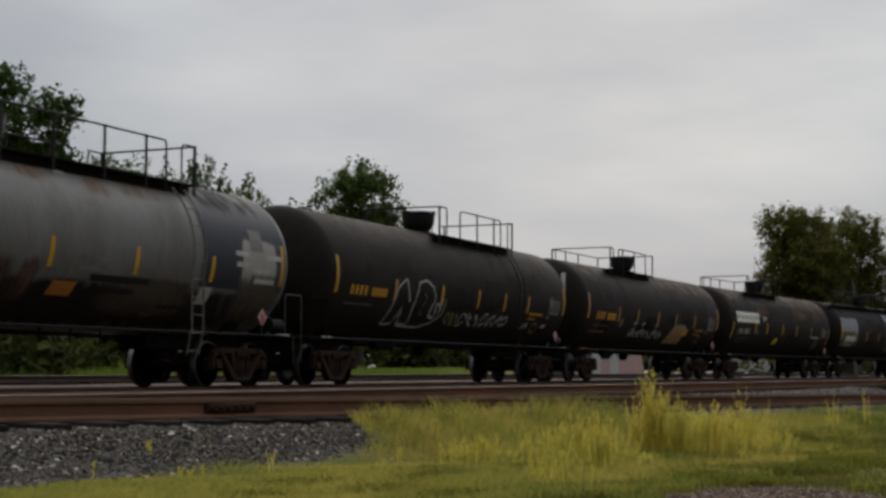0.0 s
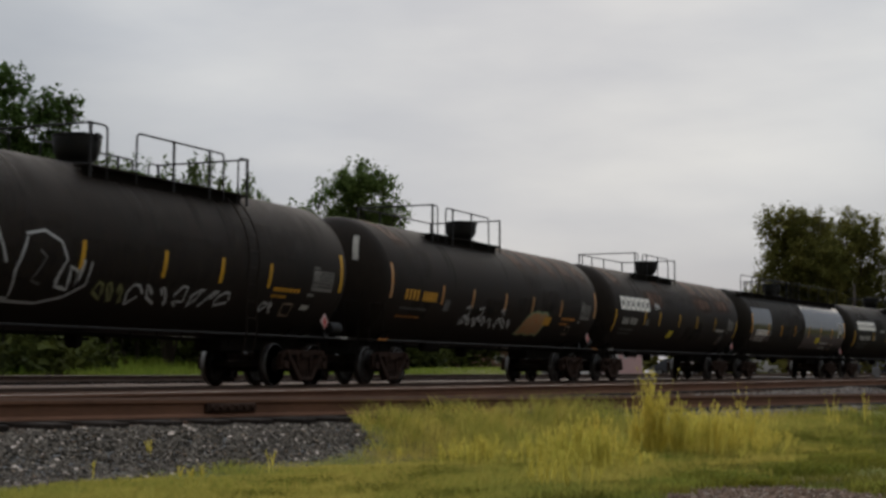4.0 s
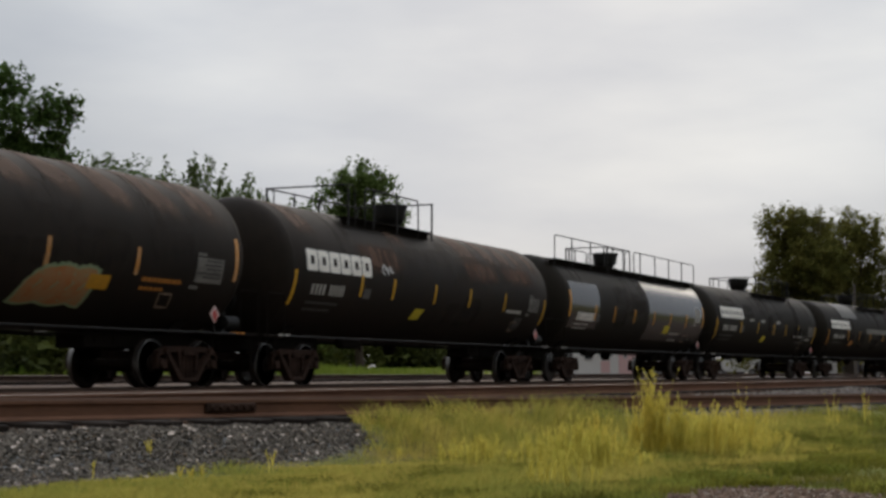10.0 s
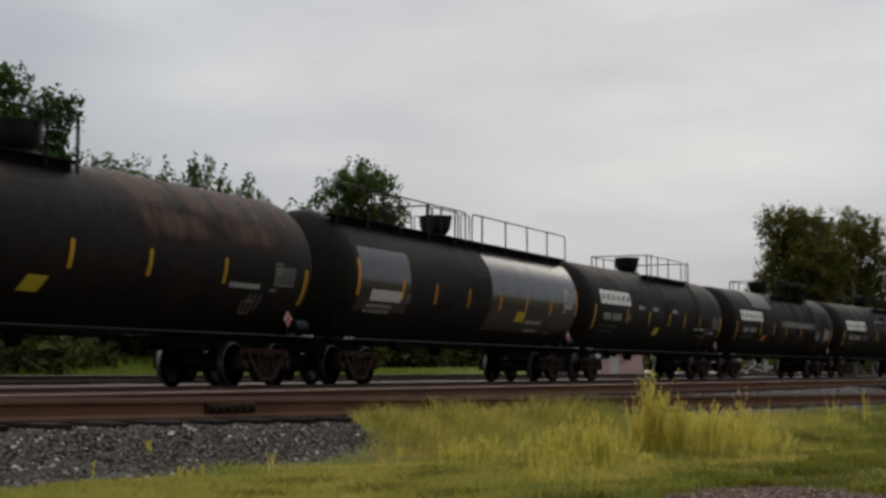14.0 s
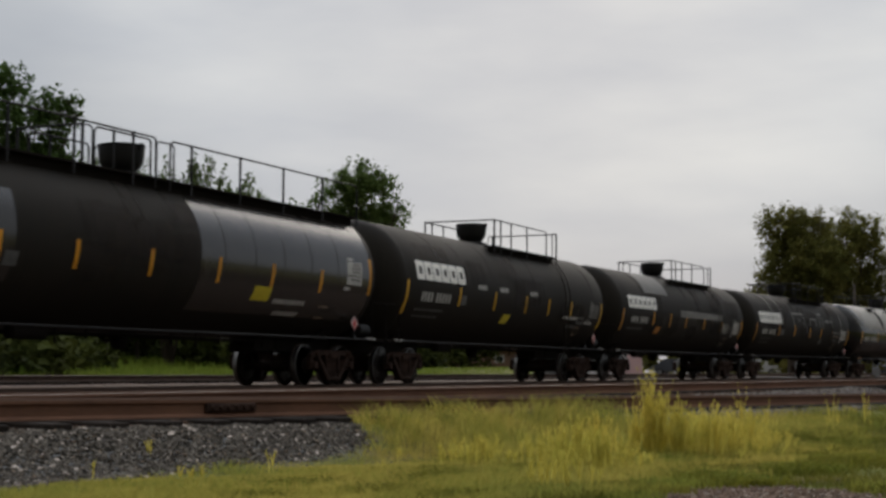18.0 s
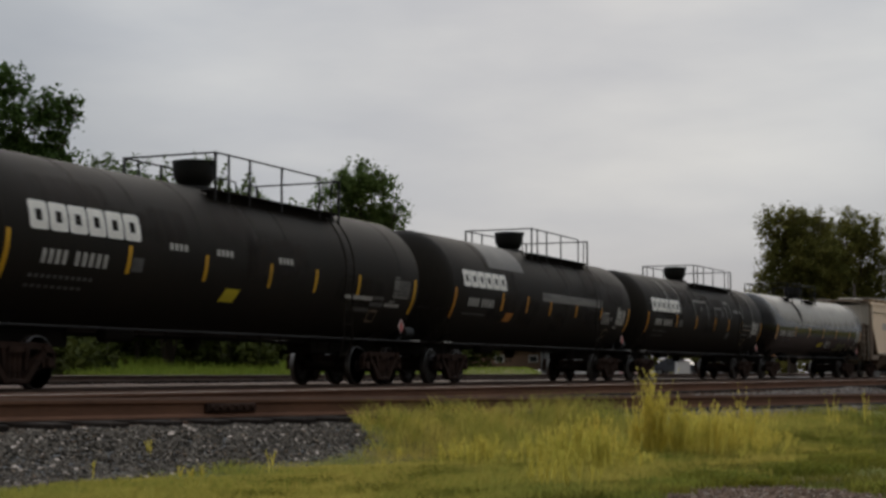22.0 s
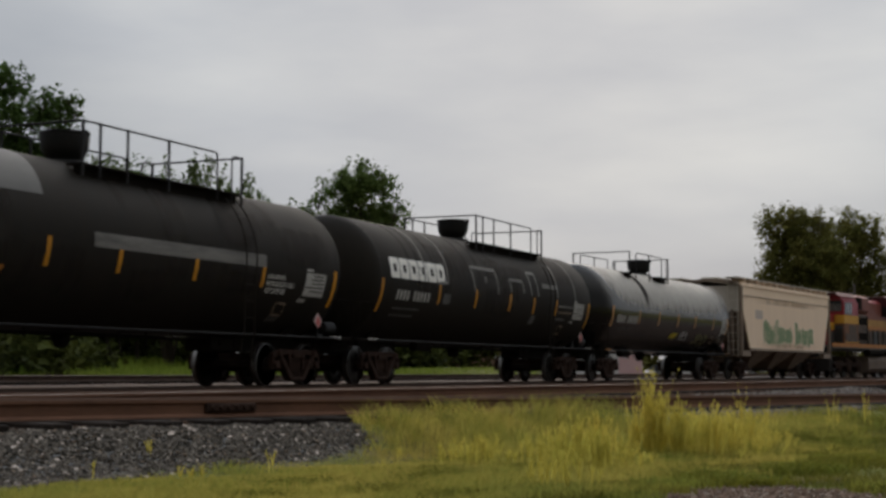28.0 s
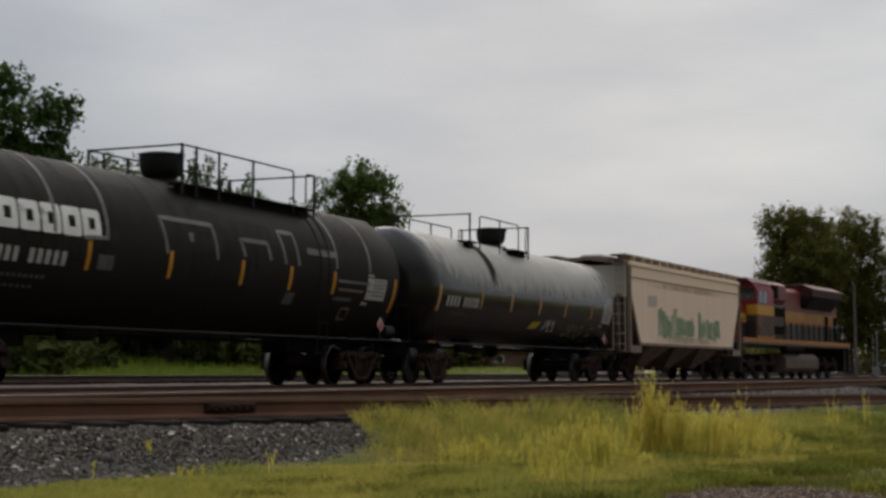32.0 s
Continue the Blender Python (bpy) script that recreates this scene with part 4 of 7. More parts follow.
def ladder(car, x, mat):
    for side in (-1, 1):
        line = []
        for k in range(9):
            a = math.asin((3.7 - TZ) / TR) * (1 - k / 8) + math.asin(-0.25) * (k / 8)
            line.append((side * (TR + 0.16) * math.cos(a), TZ + (TR + 0.16) * math.sin(a)))
        line.append((side * 1.66, 1.1))
        line.append((side * 1.55, 0.62))
        lad = None
        for dx in (-0.2, 0.2):
            st = Shape().tube([(x + dx, y, z) for y, z in line], 0.02, 6)
            if lad is None:
                lad = part("ladder", st, mat, car, "steel side ladder")
            else:
                part("stile", st, mat, lad)
        for z in np.arange(0.7, 3.7, 0.34):
            for (ya, za), (yb, zb) in zip(line, line[1:]):
                if min(za, zb) <= z <= max(za, zb):
                    y = ya + (yb - ya) * (z - za) / (zb - za)
                    part("rung", Shape().tube([(x - 0.2, y, z), (x + 0.2, y, z)], 0.012, 5), mat, lad)
                    break


def tank_car(label, mat, half, trucks=6.95, kind="right", stripes=(), stripe_mat=None, end_z=(2.1, 2.95), bands=()):
    car = thing("tank_car", label, "tank car", "cars of the passing freight train")
    stripe_mat = stripe_mat or STRIPE_YELLOW
    L = half + 0.12
    prof = [(-L - 0.74 * math.sin(a), TR * math.cos(a)) for a in [math.pi / 2 * (1 - k / 9) * 0.985 for k in range(9)]]
    cyl = [(x, TR) for x in np.linspace(-L, L, 13)]
    prof = prof + cyl + [(-d, r) for d, r in reversed(prof)]
    part("tank_shell", Shape().turned(prof, (0, 0, TZ), "x", 96), mat, car)
    for x in (-L, L) + tuple(bands):
        part("weld_band", Shape().turned([(-0.045, TR - 0.01), (-0.02, TR + 0.003), (0.02, TR + 0.003), (0.045, TR - 0.01)], (x, 0, TZ), "x", 96), mat, car)
    # underframe
    for k in (-1, 1):
        ux = sorted((k * 4.6, k * (L + 1.02)))
        part("stub_sill", Shape().box(ux[0], ux[1], -0.33, 0.33, 0.74, 1.06, ch=0.02), UNDER_BLACK, car)
        part("tank_cradle", Shape().prism([(-1.15, 1.62), (-0.7, 1.06), (0.7, 1.06), (1.15, 1.62), (0.9, 1.5), (0, 1.12), (-0.9, 1.5)], "x", k * trucks - 0.2, k * trucks + 0.2), UNDER_BLACK, car)
        px = sorted((k * (L + 0.12), k * (L + 1.0)))
        part("end_platform", Shape().box(px[0], px[1], -1.42, 1.42, 1.02, 1.09, ch=0.01), UNDER_BLACK, car)
        part("coupler", COUPLER, None, car, at=pose(k * (L + 0.62), 0, 0, rz=0 if k > 0 else 180))
        hr = Shape()
        xe, xi = k * (L + 0.92), k * (L + 0.2)
        hr.tube([(xi, -1.44, 1.06)] + corner((xi, -1.44, 1.06), (xi, -1.44, 1.95), (xe, -1.44, 1.95), 0.1) + corner((xi, -1.44, 1.95), (xe, -1.44, 1.95), (xe, -1.44, 1.06), 0.1) + [(xe, -1.44, 0.5), (xe - k * 0.35, -1.44, 0.5), (xe - k * 0.35, -1.44, 1.06)], 0.012, 5)
        part("grab_iron", hr, MARK_DIM if mat is TANK_GREY else UNDER_BLACK, car)
        bs = Shape().box(k * (L + 0.15) - 0.25, k * (L + 0.15) + 0.25, -1.43, -1.40, 1.06, 1.1)
        part("sill_step_mark", bs, MARK_ORANGE if stripe_mat is STRIPE_TAN else MARK_DIRTY, car, "pale reflective tag on the sill")
    for y in (-1.46, 1.46):
        part("side_sill_rail", Shape().tube([(-L, y, 1.06), (L, y, 1.06)], 0.023, 6), STEEL_DARK, car)
    part("bottom_outlet", Shape().turned([(0.74, 0.1), (0.78, 0.15), (0.9, 0.17), (1.1, 0.22)], (0.0, 0, 0), "z", 12).box(-0.22, 0.22, -0.2, 0.2, 0.88, 0.92), UNDER_BLACK, car)
    part("air_reservoir", Shape().turned([(-0.5, 0.05), (-0.45, 0.13), (0.45, 0.13), (0.5, 0.05)], (-3.4, -0.5, 0.98), "x", 14), UNDER_BLACK, car)
    part("brake_rod", Shape().tube([(-trucks + 1, 0.25, 0.96), (-2.2, 0.3, 0.99), (2.5, 0.25, 0.98), (trucks - 1, 0.2, 0.95)], 0.02, 5), UNDER_BLACK, car)
    for k, x in enumerate((-5.6, -4.7, -2.4, -1.5, 1.3, 2.2, 3.1, 4.9, 5.5)):
        part("pipe_hanger", Shape().box(x - 0.02, x + 0.02, -0.36, -0.33, 0.9 - 0.05 * (k % 3), 1.1), UNDER_BLACK, car)
    part("air_pipe", Shape().tube([(-trucks, -0.35, 1.02), (-3.0, -0.35, 0.99), (0, -0.4, 1.01), (3.2, -0.35, 0.98), (trucks, -0.35, 1.02)], 0.022, 5), UNDER_BLACK, car)
    part("brake_cylinder", Shape().turned([(-0.3, 0.03), (-0.27, 0.14), (0.2, 0.15), (0.24, 0.1), (0.3, 0.04)], (L + 0.5, -1.0, 1.3), "x", 14), STEEL_DARK, car)
    part("brake_wheel", Shape().turned([(-0.03, 0.24), (0, 0.27), (0.03, 0.24)], (L + 0.98, -0.6, 1.8), "x", 18).box(L + 0.8, L + 0.99, -0.63, -0.57, 1.1, 1.83), STEEL_DARK, car)
    running_gear(car, (-trucks, trucks))
    dome(car)
    # walkway, ladder and handrails
    if kind == "right":
        walkway(car, -1.0, 4.46)
        railing(car, [(-0.97, 3.47)], (-0.46, 0.38, 1.73), [-0.97, 4.42], [(4.03, 4.42)])
        ladder(car, 3.9, mat)
    elif kind == "grey":
        walkway(car, -2.0, 5.05)
        railing(car, [(-1.9, 4.02)], (-0.8, 0.6, 2.05, 3.35), [-1.9, 5.01], [(4.55, 5.01)])
        ladder(car, 4.36, DULL_STREAK)
    elif kind == "left":
        walkway(car, -4.65, 0.3)
        railing(car, [(-3.73, -0.63)], (-3.25, -1.93), [-4.61, 0.24], [(-4.61, -4.27)], [(-4.61, 0.24)])
    elif kind == "gate":
        walkway(car, -1.15, 4.3)
        railing(car, [(-1.12, -0.62), (0.29, 3.34)], (1.53, 2.81), [-1.12, 4.27], [(3.91, 4.27)])
        ladder(car, 3.62, mat)
    elif kind == "short":
        walkway(car, -4.5, -3.8)
        walkway(car, -1.1, 0.3)
        railing(car, [(-3.68, -0.6)], (-2.13,), [-4.4, 0.23], [(0.0, 0.23)])
    else:
        walkway(car, -8.2, 7.95)
        railing(car, [(-8.2, -0.49), (0.0, 7.94)], (-6.58, -4.76, -2.99, -1.22, 0.75, 2.59, 4.4, 6.2), [], far=[])
        railing(car, [(-1.9, -0.1)], (-1.3,), [-2.25], [(-2.25, -1.95), (0.1, 0.7)], y=0.75, z=4.76)
    # reflective stripes
    for x in stripes:
        part("reflective_stripe", skin_patch(x - 0.055, x + 0.055, 2.05, 2.55), stripe_mat, car)
    for k in (-1, 1):
        part("reflective_stripe", skin_patch(k * half - 0.06, k * half + 0.06, *end_z), stripe_mat, car)
    placard(car, half - 0.75, 1.42)
    # uneven road film and runs of dirt
    rnd = random.Random(int(half * 100) + len(TRAIN))
    dirty = mat not in (TANK_GLOSS, TANK_GREY)
    for k in range(9 if dirty else 0):
        x, w = rnd.uniform(-7.5, 5.5), rnd.uniform(1.2, 3.0)
        z = rnd.uniform(1.4, 3.0)
        stain(car, x, min(x + w, half), z, min(z + rnd.uniform(0.6, 1.2), 4.1), FILM_SOFT, "", rnd.uniform(-0.3, 0.3), 0.0025 + 0.0003 * k)
    for k in range(7 if dirty else 0):
        x = rnd.uniform(-7.2, 7.0)
        stain(car, x, x + rnd.uniform(0.15, 0.4), rnd.uniform(2.0, 3.0), 4.08, FILM_SOFT, "", rnd.uniform(-0.1, 0.1), 0.0055 + 0.0001 * k)
    return car


# weathered grey tank car
c = tank_car("weathered grey tank car with a navy overpainted end and rust stains", TANK_GREY, 7.8, kind="grey", stripes=(0.1, 2.55, 5.1), bands=(-0.35, 4.0))
TRAIN.append((c, -40.43))
part("painted_patch", skin_patch(4.72, 7.9, 1.95, 4.1, lift=0.004, cols=3), PATCH_NAVY, c, "dark navy overpaint")
stain(c, 6.1, 7.62, 1.85, 3.05, DUST_PALE, "pale scuffed stencil panel", 0.0, 0.0065)
part("painted_patch", skin_patch(6.5, 7.0, 2.75, 3.2, lift=0.0125), DULL_STREAK, c, "grey scuff")
for x0, x1, z in ((5.9, 6.45, 2.68), (7.15, 7.75, 2.66), (5.95, 6.4, 2.46), (6.6, 7.3, 2.36), (6.7, 7.5, 2.16)):
    part("painted_dash", skin_patch(x0, x1, z - 0.05, z + 0.05, lift=0.016), MARK_DIRTY, c, "white paint dash")
part("painted_patch", skin_patch(0.3, 0.95, 1.6, 1.84, lean=0.06), MARK_ORANGE, c, "orange label")
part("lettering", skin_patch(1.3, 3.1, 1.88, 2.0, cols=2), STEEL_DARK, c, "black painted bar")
part("lettering", skin_patch(1.7, 2.73, 1.7, 1.79), STEEL_DARK, c, "black painted bar")
part("painted_patch", skin_patch(0.9, 1.7, 2.05, 2.3), DULL_STREAK, c, "pale scuff")
part("painted_patch", skin_patch(4.85, 5.25, 1.62, 1.95), MARK_DIRTY, c, "faded pink tag")
part("painted_patch", skin_patch(0.72, 0.98, 3.7, 3.82), MARK_DIRTY, c, "small white tag")
part("lettering", bars(5.4, 6.3, 1.75, 1.86, 6), STEEL_DARK, c)
for x0, x1, z0 in ((1.2, 2.2, 3.25), (2.2, 3.9, 3.3), (-0.8, 0.5, 3.35), (-2.9, -1.2, 3.3)):
    stain(c, x0, x1, z0, z0 + 0.55, RUST_ORANGE, "orange rust bloom", 0.1)
stain(c, 6.0, 8.0, 1.2, 2.4, RUST_BROWN, "brown dirt wash over the scuffed stencil", 0.0, 0.0075)
stain(c, 1.5, 5.0, 1.2, 2.1, RUST_BROWN, "brown dirt wash on the lower tank", 0.0, 0.0055)
for x in (-0.9, -1.6, -4.2):
    stain(c, x, x + 0.7, 1.3, 2.3, RUST_SOFT, "brown grime streak", 0.3)
# darkens the tank's colour from its lower edge up to z = 1.95
stain(c, -7.6, 8.2, 1.08, 1.95, DARK_SOFT, "dark band along the tank's lower side", 0.0, 0.005)
stain(c, 4.5, 7.9, 3.2, 4.12, DUST_SOFT, "grey dust over the navy paint", 0.0, 0.012)
# dark bar painted on the tank as the ladder's shadow
part("ladder_shadow_bar", skin_patch(3.75, 4.6, 1.5, 1.56), STEEL_DARK, c)
# black car with sprayed outline letters
c = tank_car("black tank car with a large white sprayed outline graffito", TANK_RUSTY, 7.78, kind="gate", stripes=(-4.65, -1.8, 0.7, 2.7, 4.6), bands=(3.4,))
TRAIN.append((c, -22.30))
part("lettering", bars(-7.05, -6.1, 2.1, 2.32, 4), MARK_YELLOW, c, "yellow lettering bars")
part("lettering", bars(-5.95, -5.1, 2.1, 2.3, 6, gap=0.2), MARK_YELLOW, c, "yellow lettering bars")
part("lettering", bars(-7.2, -5.7, 1.86, 1.92, 10), MARK_DIM, c)
for x in (-7.9, -2.9, 2.0):
    stain(c, x, x + 6.0, 2.7, 4.12, FILM_SOFT, "thin brown film on the tank", -0.2)
sh = skin_line([(-4.71, 1.48), (-4.6, 2.1), (-4.5, 2.4), (-4.07, 2.6), (-3.95, 2.4), (-3.72, 2.05)], 0.05)
skin_line([(-4.71, 1.48), (-4.2, 1.49), (-4.05, 1.9), (-3.85, 1.5), (-3.28, 1.5), (-3.44, 1.95), (-3.3, 2.5)], 0.05, sh)
skin_line([(-3.35, 2.54), (-2.88, 2.63), (-2.42, 2.48), (-2.2, 2.2), (-2.35, 1.8)], 0.05, sh)
skin_line([(-3.75, 1.46), (-2.52, 1.45), (-1.92, 1.58), (-1.5, 1.8), (-1.5, 2.2)], 0.045, sh)
skin_line([(-2.3, 2.0), (-2.28, 1.74), (-1.95, 1.7), (-2.05, 2.08), (-1.82, 2.02), (-1.74, 1.76), (-1.72, 2.22)], 0.07, sh)
part("graffiti", sh, SPRAY_WHITE, c, "white sprayed outline lettering")
part("graffiti", skin_line([(-2.95, 2.3), (-2.75, 2.2), (-2.95, 1.8), (-2.7, 1.75)], 0.05), MARK_DIM, c, "dim sprayed inner stroke")
part("graffiti", scrawl(-1.2, -0.2, 1.5, 1.92, 3, 0.06, 4), SPRAY_OLIVE, c, "olive sprayed scribble")
part("graffiti", scrawl(-0.2, 3.3, 1.52, 1.95, 7, 0.05, 14), SPRAY_WHITE, c, "white sprayed scribble")
part("graffiti", scrawl(4.6, 5.2, 1.55, 1.78, 2, 0.05, 15), SPRAY_WHITE, c, "small white sprayed scribble")
part("painted_patch", skin_patch(6.3, 6.65, 1.66, 1.76), MARK_DIRTY, c, "pale tag")
data_panel(c, 6.45, 7.4, 2.08, 2.52, DULL_STREAK, "dusty grey data panel")
part("lettering", bars(4.85, 6.0, 2.0, 2.08, 7, gap=0.2), MARK_YELLOW, c, "yellow lettering bars")
part("lettering", bars(4.85, 5.5, 1.87, 1.93, 5), MARK_YELLOW, c, "yellow lettering bars")
# black car with rust film and an orange sprayed patch
c = tank_car("black tank car with brown rust film and orange graffiti", TANK_RUSTY, 7.93, kind="left", stripes=(-4.8, -2.72, -0.28, 1.98, 4.55), stripe_mat=STRIPE_TAN, bands=(0.2,))
TRAIN.append((c, -3.89))
part("lettering", bars(-7.1, -6.2, 2.1, 2.36, 4), MARK_YELLOW, c, "yellow lettering bars")
part("lettering", bars(-6.05, -5.15, 2.1, 2.34, 6, gap=0.2), MARK_YELLOW, c, "yellow lettering bars")
part("lettering", bars(-7.2, -5.6, 1.86, 1.92, 10), MARK_DIM, c)
part("lettering", bars(-7.2, -5.8, 1.66, 1.72, 9), MARK_ORANGE, c)
part("painted_patch", skin_patch(-4.6, -4.25, 1.9, 2.2), MARK_DIM, c)
for x0, x1, sd in ((-3.15, -2.0, 11), (-2.2, -0.75, 12), (-0.6, 0.75, 13)):
    sh = scrawl(x0, x1, 1.55, 1.85, 3, 0.05, sd)
    skin_line([(x0 + 0.1, 2.03), (x0 + 0.45, 2.1), (x0 + 0.35, 1.85), (x0 + 0.1, 1.6)], 0.05, sh)
    part("graffiti", sh, SPRAY_WHITE, c, "white sprayed scribble")
blob, rim, inner = Shape(), Shape(), Shape()
for k in range(38):
    q = k / 37
    x = 1.42 + 1.95 * q
    top = 1.66 + 0.4 * min(1.0, 3.2 * q) ** 0.6 + 0.05 * abs(math.sin(q * 9.2)) - 0.12 * max(0.0, q - 0.8)
    low = 1.5 - 0.05 * abs(math.sin(q * 7.5 + 0.4))
    for sh, z0, z1, up in ((rim, low - 0.04, top + 0.045 + 0.015 * math.sin(k * 1.7), 0.009), (blob, low, top - 0.02, 0.0105)):
        if sh is rim or 1 < k < 36:
            p = skin_patch(x, x + 0.06, z0, z1, lean=0.12, lift=up)
            sh.add(p.v, p.f)
for x in (1.85, 2.3, 2.72, 3.05):
    skin_line([(x, 1.52), (x + 0.05, 1.72), (x + 0.16, 1.8), (x + 0.1, 1.98)], 0.04, inner, 0.012)
part("graffiti", inner, SPRAY_GREEN, c, "green strokes inside the sprayed patch")
part("graffiti", rim, SPRAY_GREEN, c, "green edge of the sprayed patch")
part("graffiti", blob, SPRAY_ORANGE, c, "ragged orange sprayed patch")
part("graffiti", skin_patch(3.25, 3.85, 1.75, 2.0, lift=0.012), MARK_YELLOW, c, "lemon yellow sprayed patch")
part("lettering", bars(4.8, 6.1, 1.95, 2.03, 8, gap=0.15), MARK_ORANGE, c, "orange lettering bars")
part("lettering", bars(4.8, 5.6, 1.8, 1.86, 5, gap=0.15), MARK_ORANGE, c)
data_panel(c, 6.5, 7.45, 2.02, 2.5, DULL_STREAK, "dusty grey data panel")
part("head_label", head_patch(-8.05, -0.95, -0.82, 3.0, 3.6, 0.06), MARK_DIRTY, c, "white label on the tank head")
for x0, x1, z0 in ((-7.2, -6.1, 3.2), (1.1, 2.2, 3.1), (2.5, 3.6, 3.05), (3.85, 5.0, 2.95), (5.3, 6.5, 2.95), (6.75, 8.0, 2.9)):
    stain(c, x0, x1, z0, 4.1, RUST_BAND, "brown rust band slanting over the tank's shoulder", -0.75)
# black car with white company mark and rust film
c = tank_car("black tank car with a white company mark and brown rust streaks", TANK_RUSTY, 7.85, kind="left", stripes=(-4.65, -2.9, -0.4, 1.94, 4.55), end_z=(1.75, 2.5), bands=(0.0,))
TRAIN.append((c, 14.35))
company_mark(c, -7.38, -4.15, 2.52, 2.99)
part("lettering", bars(-7.05, -6.35, 2.01, 2.24, 4), MARK_DIRTY, c, "white lettering bars")
part("lettering", bars(-6.2, -5.45, 2.01, 2.25, 5), MARK_DIRTY, c, "white lettering bars")
part("lettering", bars(-7.1, -5.6, 1.8, 1.86, 11), MARK_DIM, c)
part("lettering", bars(-7.1, -5.8, 1.66, 1.71, 9), MARK_DIM, c)
part("painted_patch", skin_patch(-4.5, -4.15, 2.02, 2.25), MARK_DIM, c)
part("graffiti", scrawl(-3.6, -3.0, 2.62, 2.86, 3, 0.06, 5), SPRAY_WHITE, c, "small grey sprayed scribble")
part("painted_patch", skin_patch(-1.5, -0.95, 1.63, 1.9, lean=0.12), MARK_LEMON, c, "lemon yellow label")
data_panel(c, 6.5, 7.35, 2.1, 2.5, DULL_STREAK, "dusty grey data panel")
part("lettering", bars(4.8, 6.0, 2.0, 2.1, 8, gap=0.12), MARK_DIRTY, c)
part("lettering", bars(5.7, 6.3, 1.56, 1.9, 3), MARK_DIM, c)
for x0, x1, z0 in ((-7.6, -6.3, 3.1), (-2.6, -1.5, 3.15), (1.6, 3.4, 2.95), (3.55, 4.6, 3.0), (4.75, 5.8, 2.95), (5.95, 6.9, 3.0), (7.05, 7.95, 2.95)):
    stain(c, x0, x1, z0, 4.1, RUST_BAND, "brown rust band slanting over the tank's shoulder", -0.4)
for k, x in enumerate((-4.9, 1.5, 4.4)):
    stain(c, x, x + 3.0, 2.5 + 0.1 * k, 3.4, RUST_SOFT, "brown rust streak down the tank", -0.3, 0.0055)
# long-walkway car with glossy panels
c = tank_car("black tank car with two glossy clean panels and a full-length handrail", TANK_BLACK, 7.85, trucks=6.9, kind="long", stripe_mat=STRIPE_AMBER, stripes=(-5.38, -3.37, -1.15, 1.19, 3.3, 5.44), bands=(-0.4,))
TRAIN.append((c, 32.61))
part("glossy_panel", skin_patch(-7.78, -5.0, 1.75, 3.25, cols=2, lift=0.006), PANEL_GLOSS, c, "shiny grey panel")
part("glossy_panel", skin_patch(0.5, 7.85, 1.5, 3.7, cols=6, lift=0.006), PANEL_GLOSS, c, "shiny grey panel")
for x in (1.35, 2.55, 3.75, 4.95, 6.2):
    part("weld_line", skin_patch(x, x + 0.022, 2.3, 3.7, lift=0.008), TANK_BLACK, c)
part("lettering", bars(-7.1, -5.42, 2.0, 2.26, 10, gap=0.25), MARK_WHITE, c, "white lettering bars")
part("lettering", bars(-7.15, -5.75, 1.84, 1.92, 8), MARK_DIRTY, c)
part("lettering", bars(-7.2, -5.8, 1.72, 1.79, 8), MARK_DIRTY, c, "white lettering bars")
part("painted_patch", skin_patch(-5.22, -4.88, 2.0, 2.24), MARK_DIM, c)
part("painted_patch", skin_patch(2.68, 3.38, 1.78, 2.07), MARK_LEMON, c, "lemon yellow label")
part("lettering", bars(3.6, 5.0, 1.75, 1.84, 9, gap=0.15), MARK_DIRTY, c, "white lettering bars")
part("lettering", bars(3.9, 4.95, 1.52, 1.6, 7, gap=0.15), MARK_DIRTY, c, "white lettering bars")
data_panel(c, 6.66, 7.4, 2.3, 2.82, MARK_DIRTY, "pale data panel")
# black car with company mark
c = tank_car("clean black tank car with a white company mark", TANK_BLACK, 7.8, stripes=(-4.45, -1.9, 0.6, 2.6, 4.7), end_z=(1.75, 2.6), bands=(4.0,))
TRAIN.append((c, 50.4))
company_mark(c, -7.27, -4.1, 2.64, 3.12)
part("lettering", bars(-6.9, -6.15, 2.1, 2.34, 4), MARK_DIRTY, c, "white lettering bars")
part("lettering", bars(-6.0, -5.0, 2.1, 2.34, 5), MARK_DIRTY, c, "white lettering bars")
part("lettering", bars(-7.1, -5.3, 1.86, 1.92, 11), MARK_DIM, c)
part("lettering", bars(-7.1, -5.5, 1.7, 1.75, 9), MARK_DIM, c)
part("painted_patch", skin_patch(-4.35, -4.0, 2.1, 2.35), MARK_DIM, c)
for x in (-3.2, -1.55, 0.9):
    part("lettering", bars(x, x + 0.65, 2.57, 2.7, 4, gap=0.3), MARK_DIRTY, c)
part("painted_patch", skin_patch(-1.1, -0.55, 1.7, 1.96, lean=0.1), MARK_LEMON, c, "lemon yellow label")
part("lettering", bars(4.1, 5.55, 1.99, 2.08, 8, gap=0.1), MARK_DIRTY, c, "white lettering bars")
part("lettering", bars(5.6, 6.15, 2.02, 2.1, 4, gap=0.1), MARK_DIM, c)
part("lettering", bars(5.5, 6.2, 1.86, 1.96, 4, gap=0.1), MARK_DIM, c)
part("lettering", bars(4.75, 5.6, 1.72, 1.82, 6, gap=0.1), MARK_DIM, c)
part("lettering", bars(6.3, 7.1, 1.88, 1.96, 5, gap=0.15), MARK_DIRTY, c)
data_panel(c, 6.6, 7.5, 2.1, 2.53, DULL_STREAK, "dusty grey data panel")
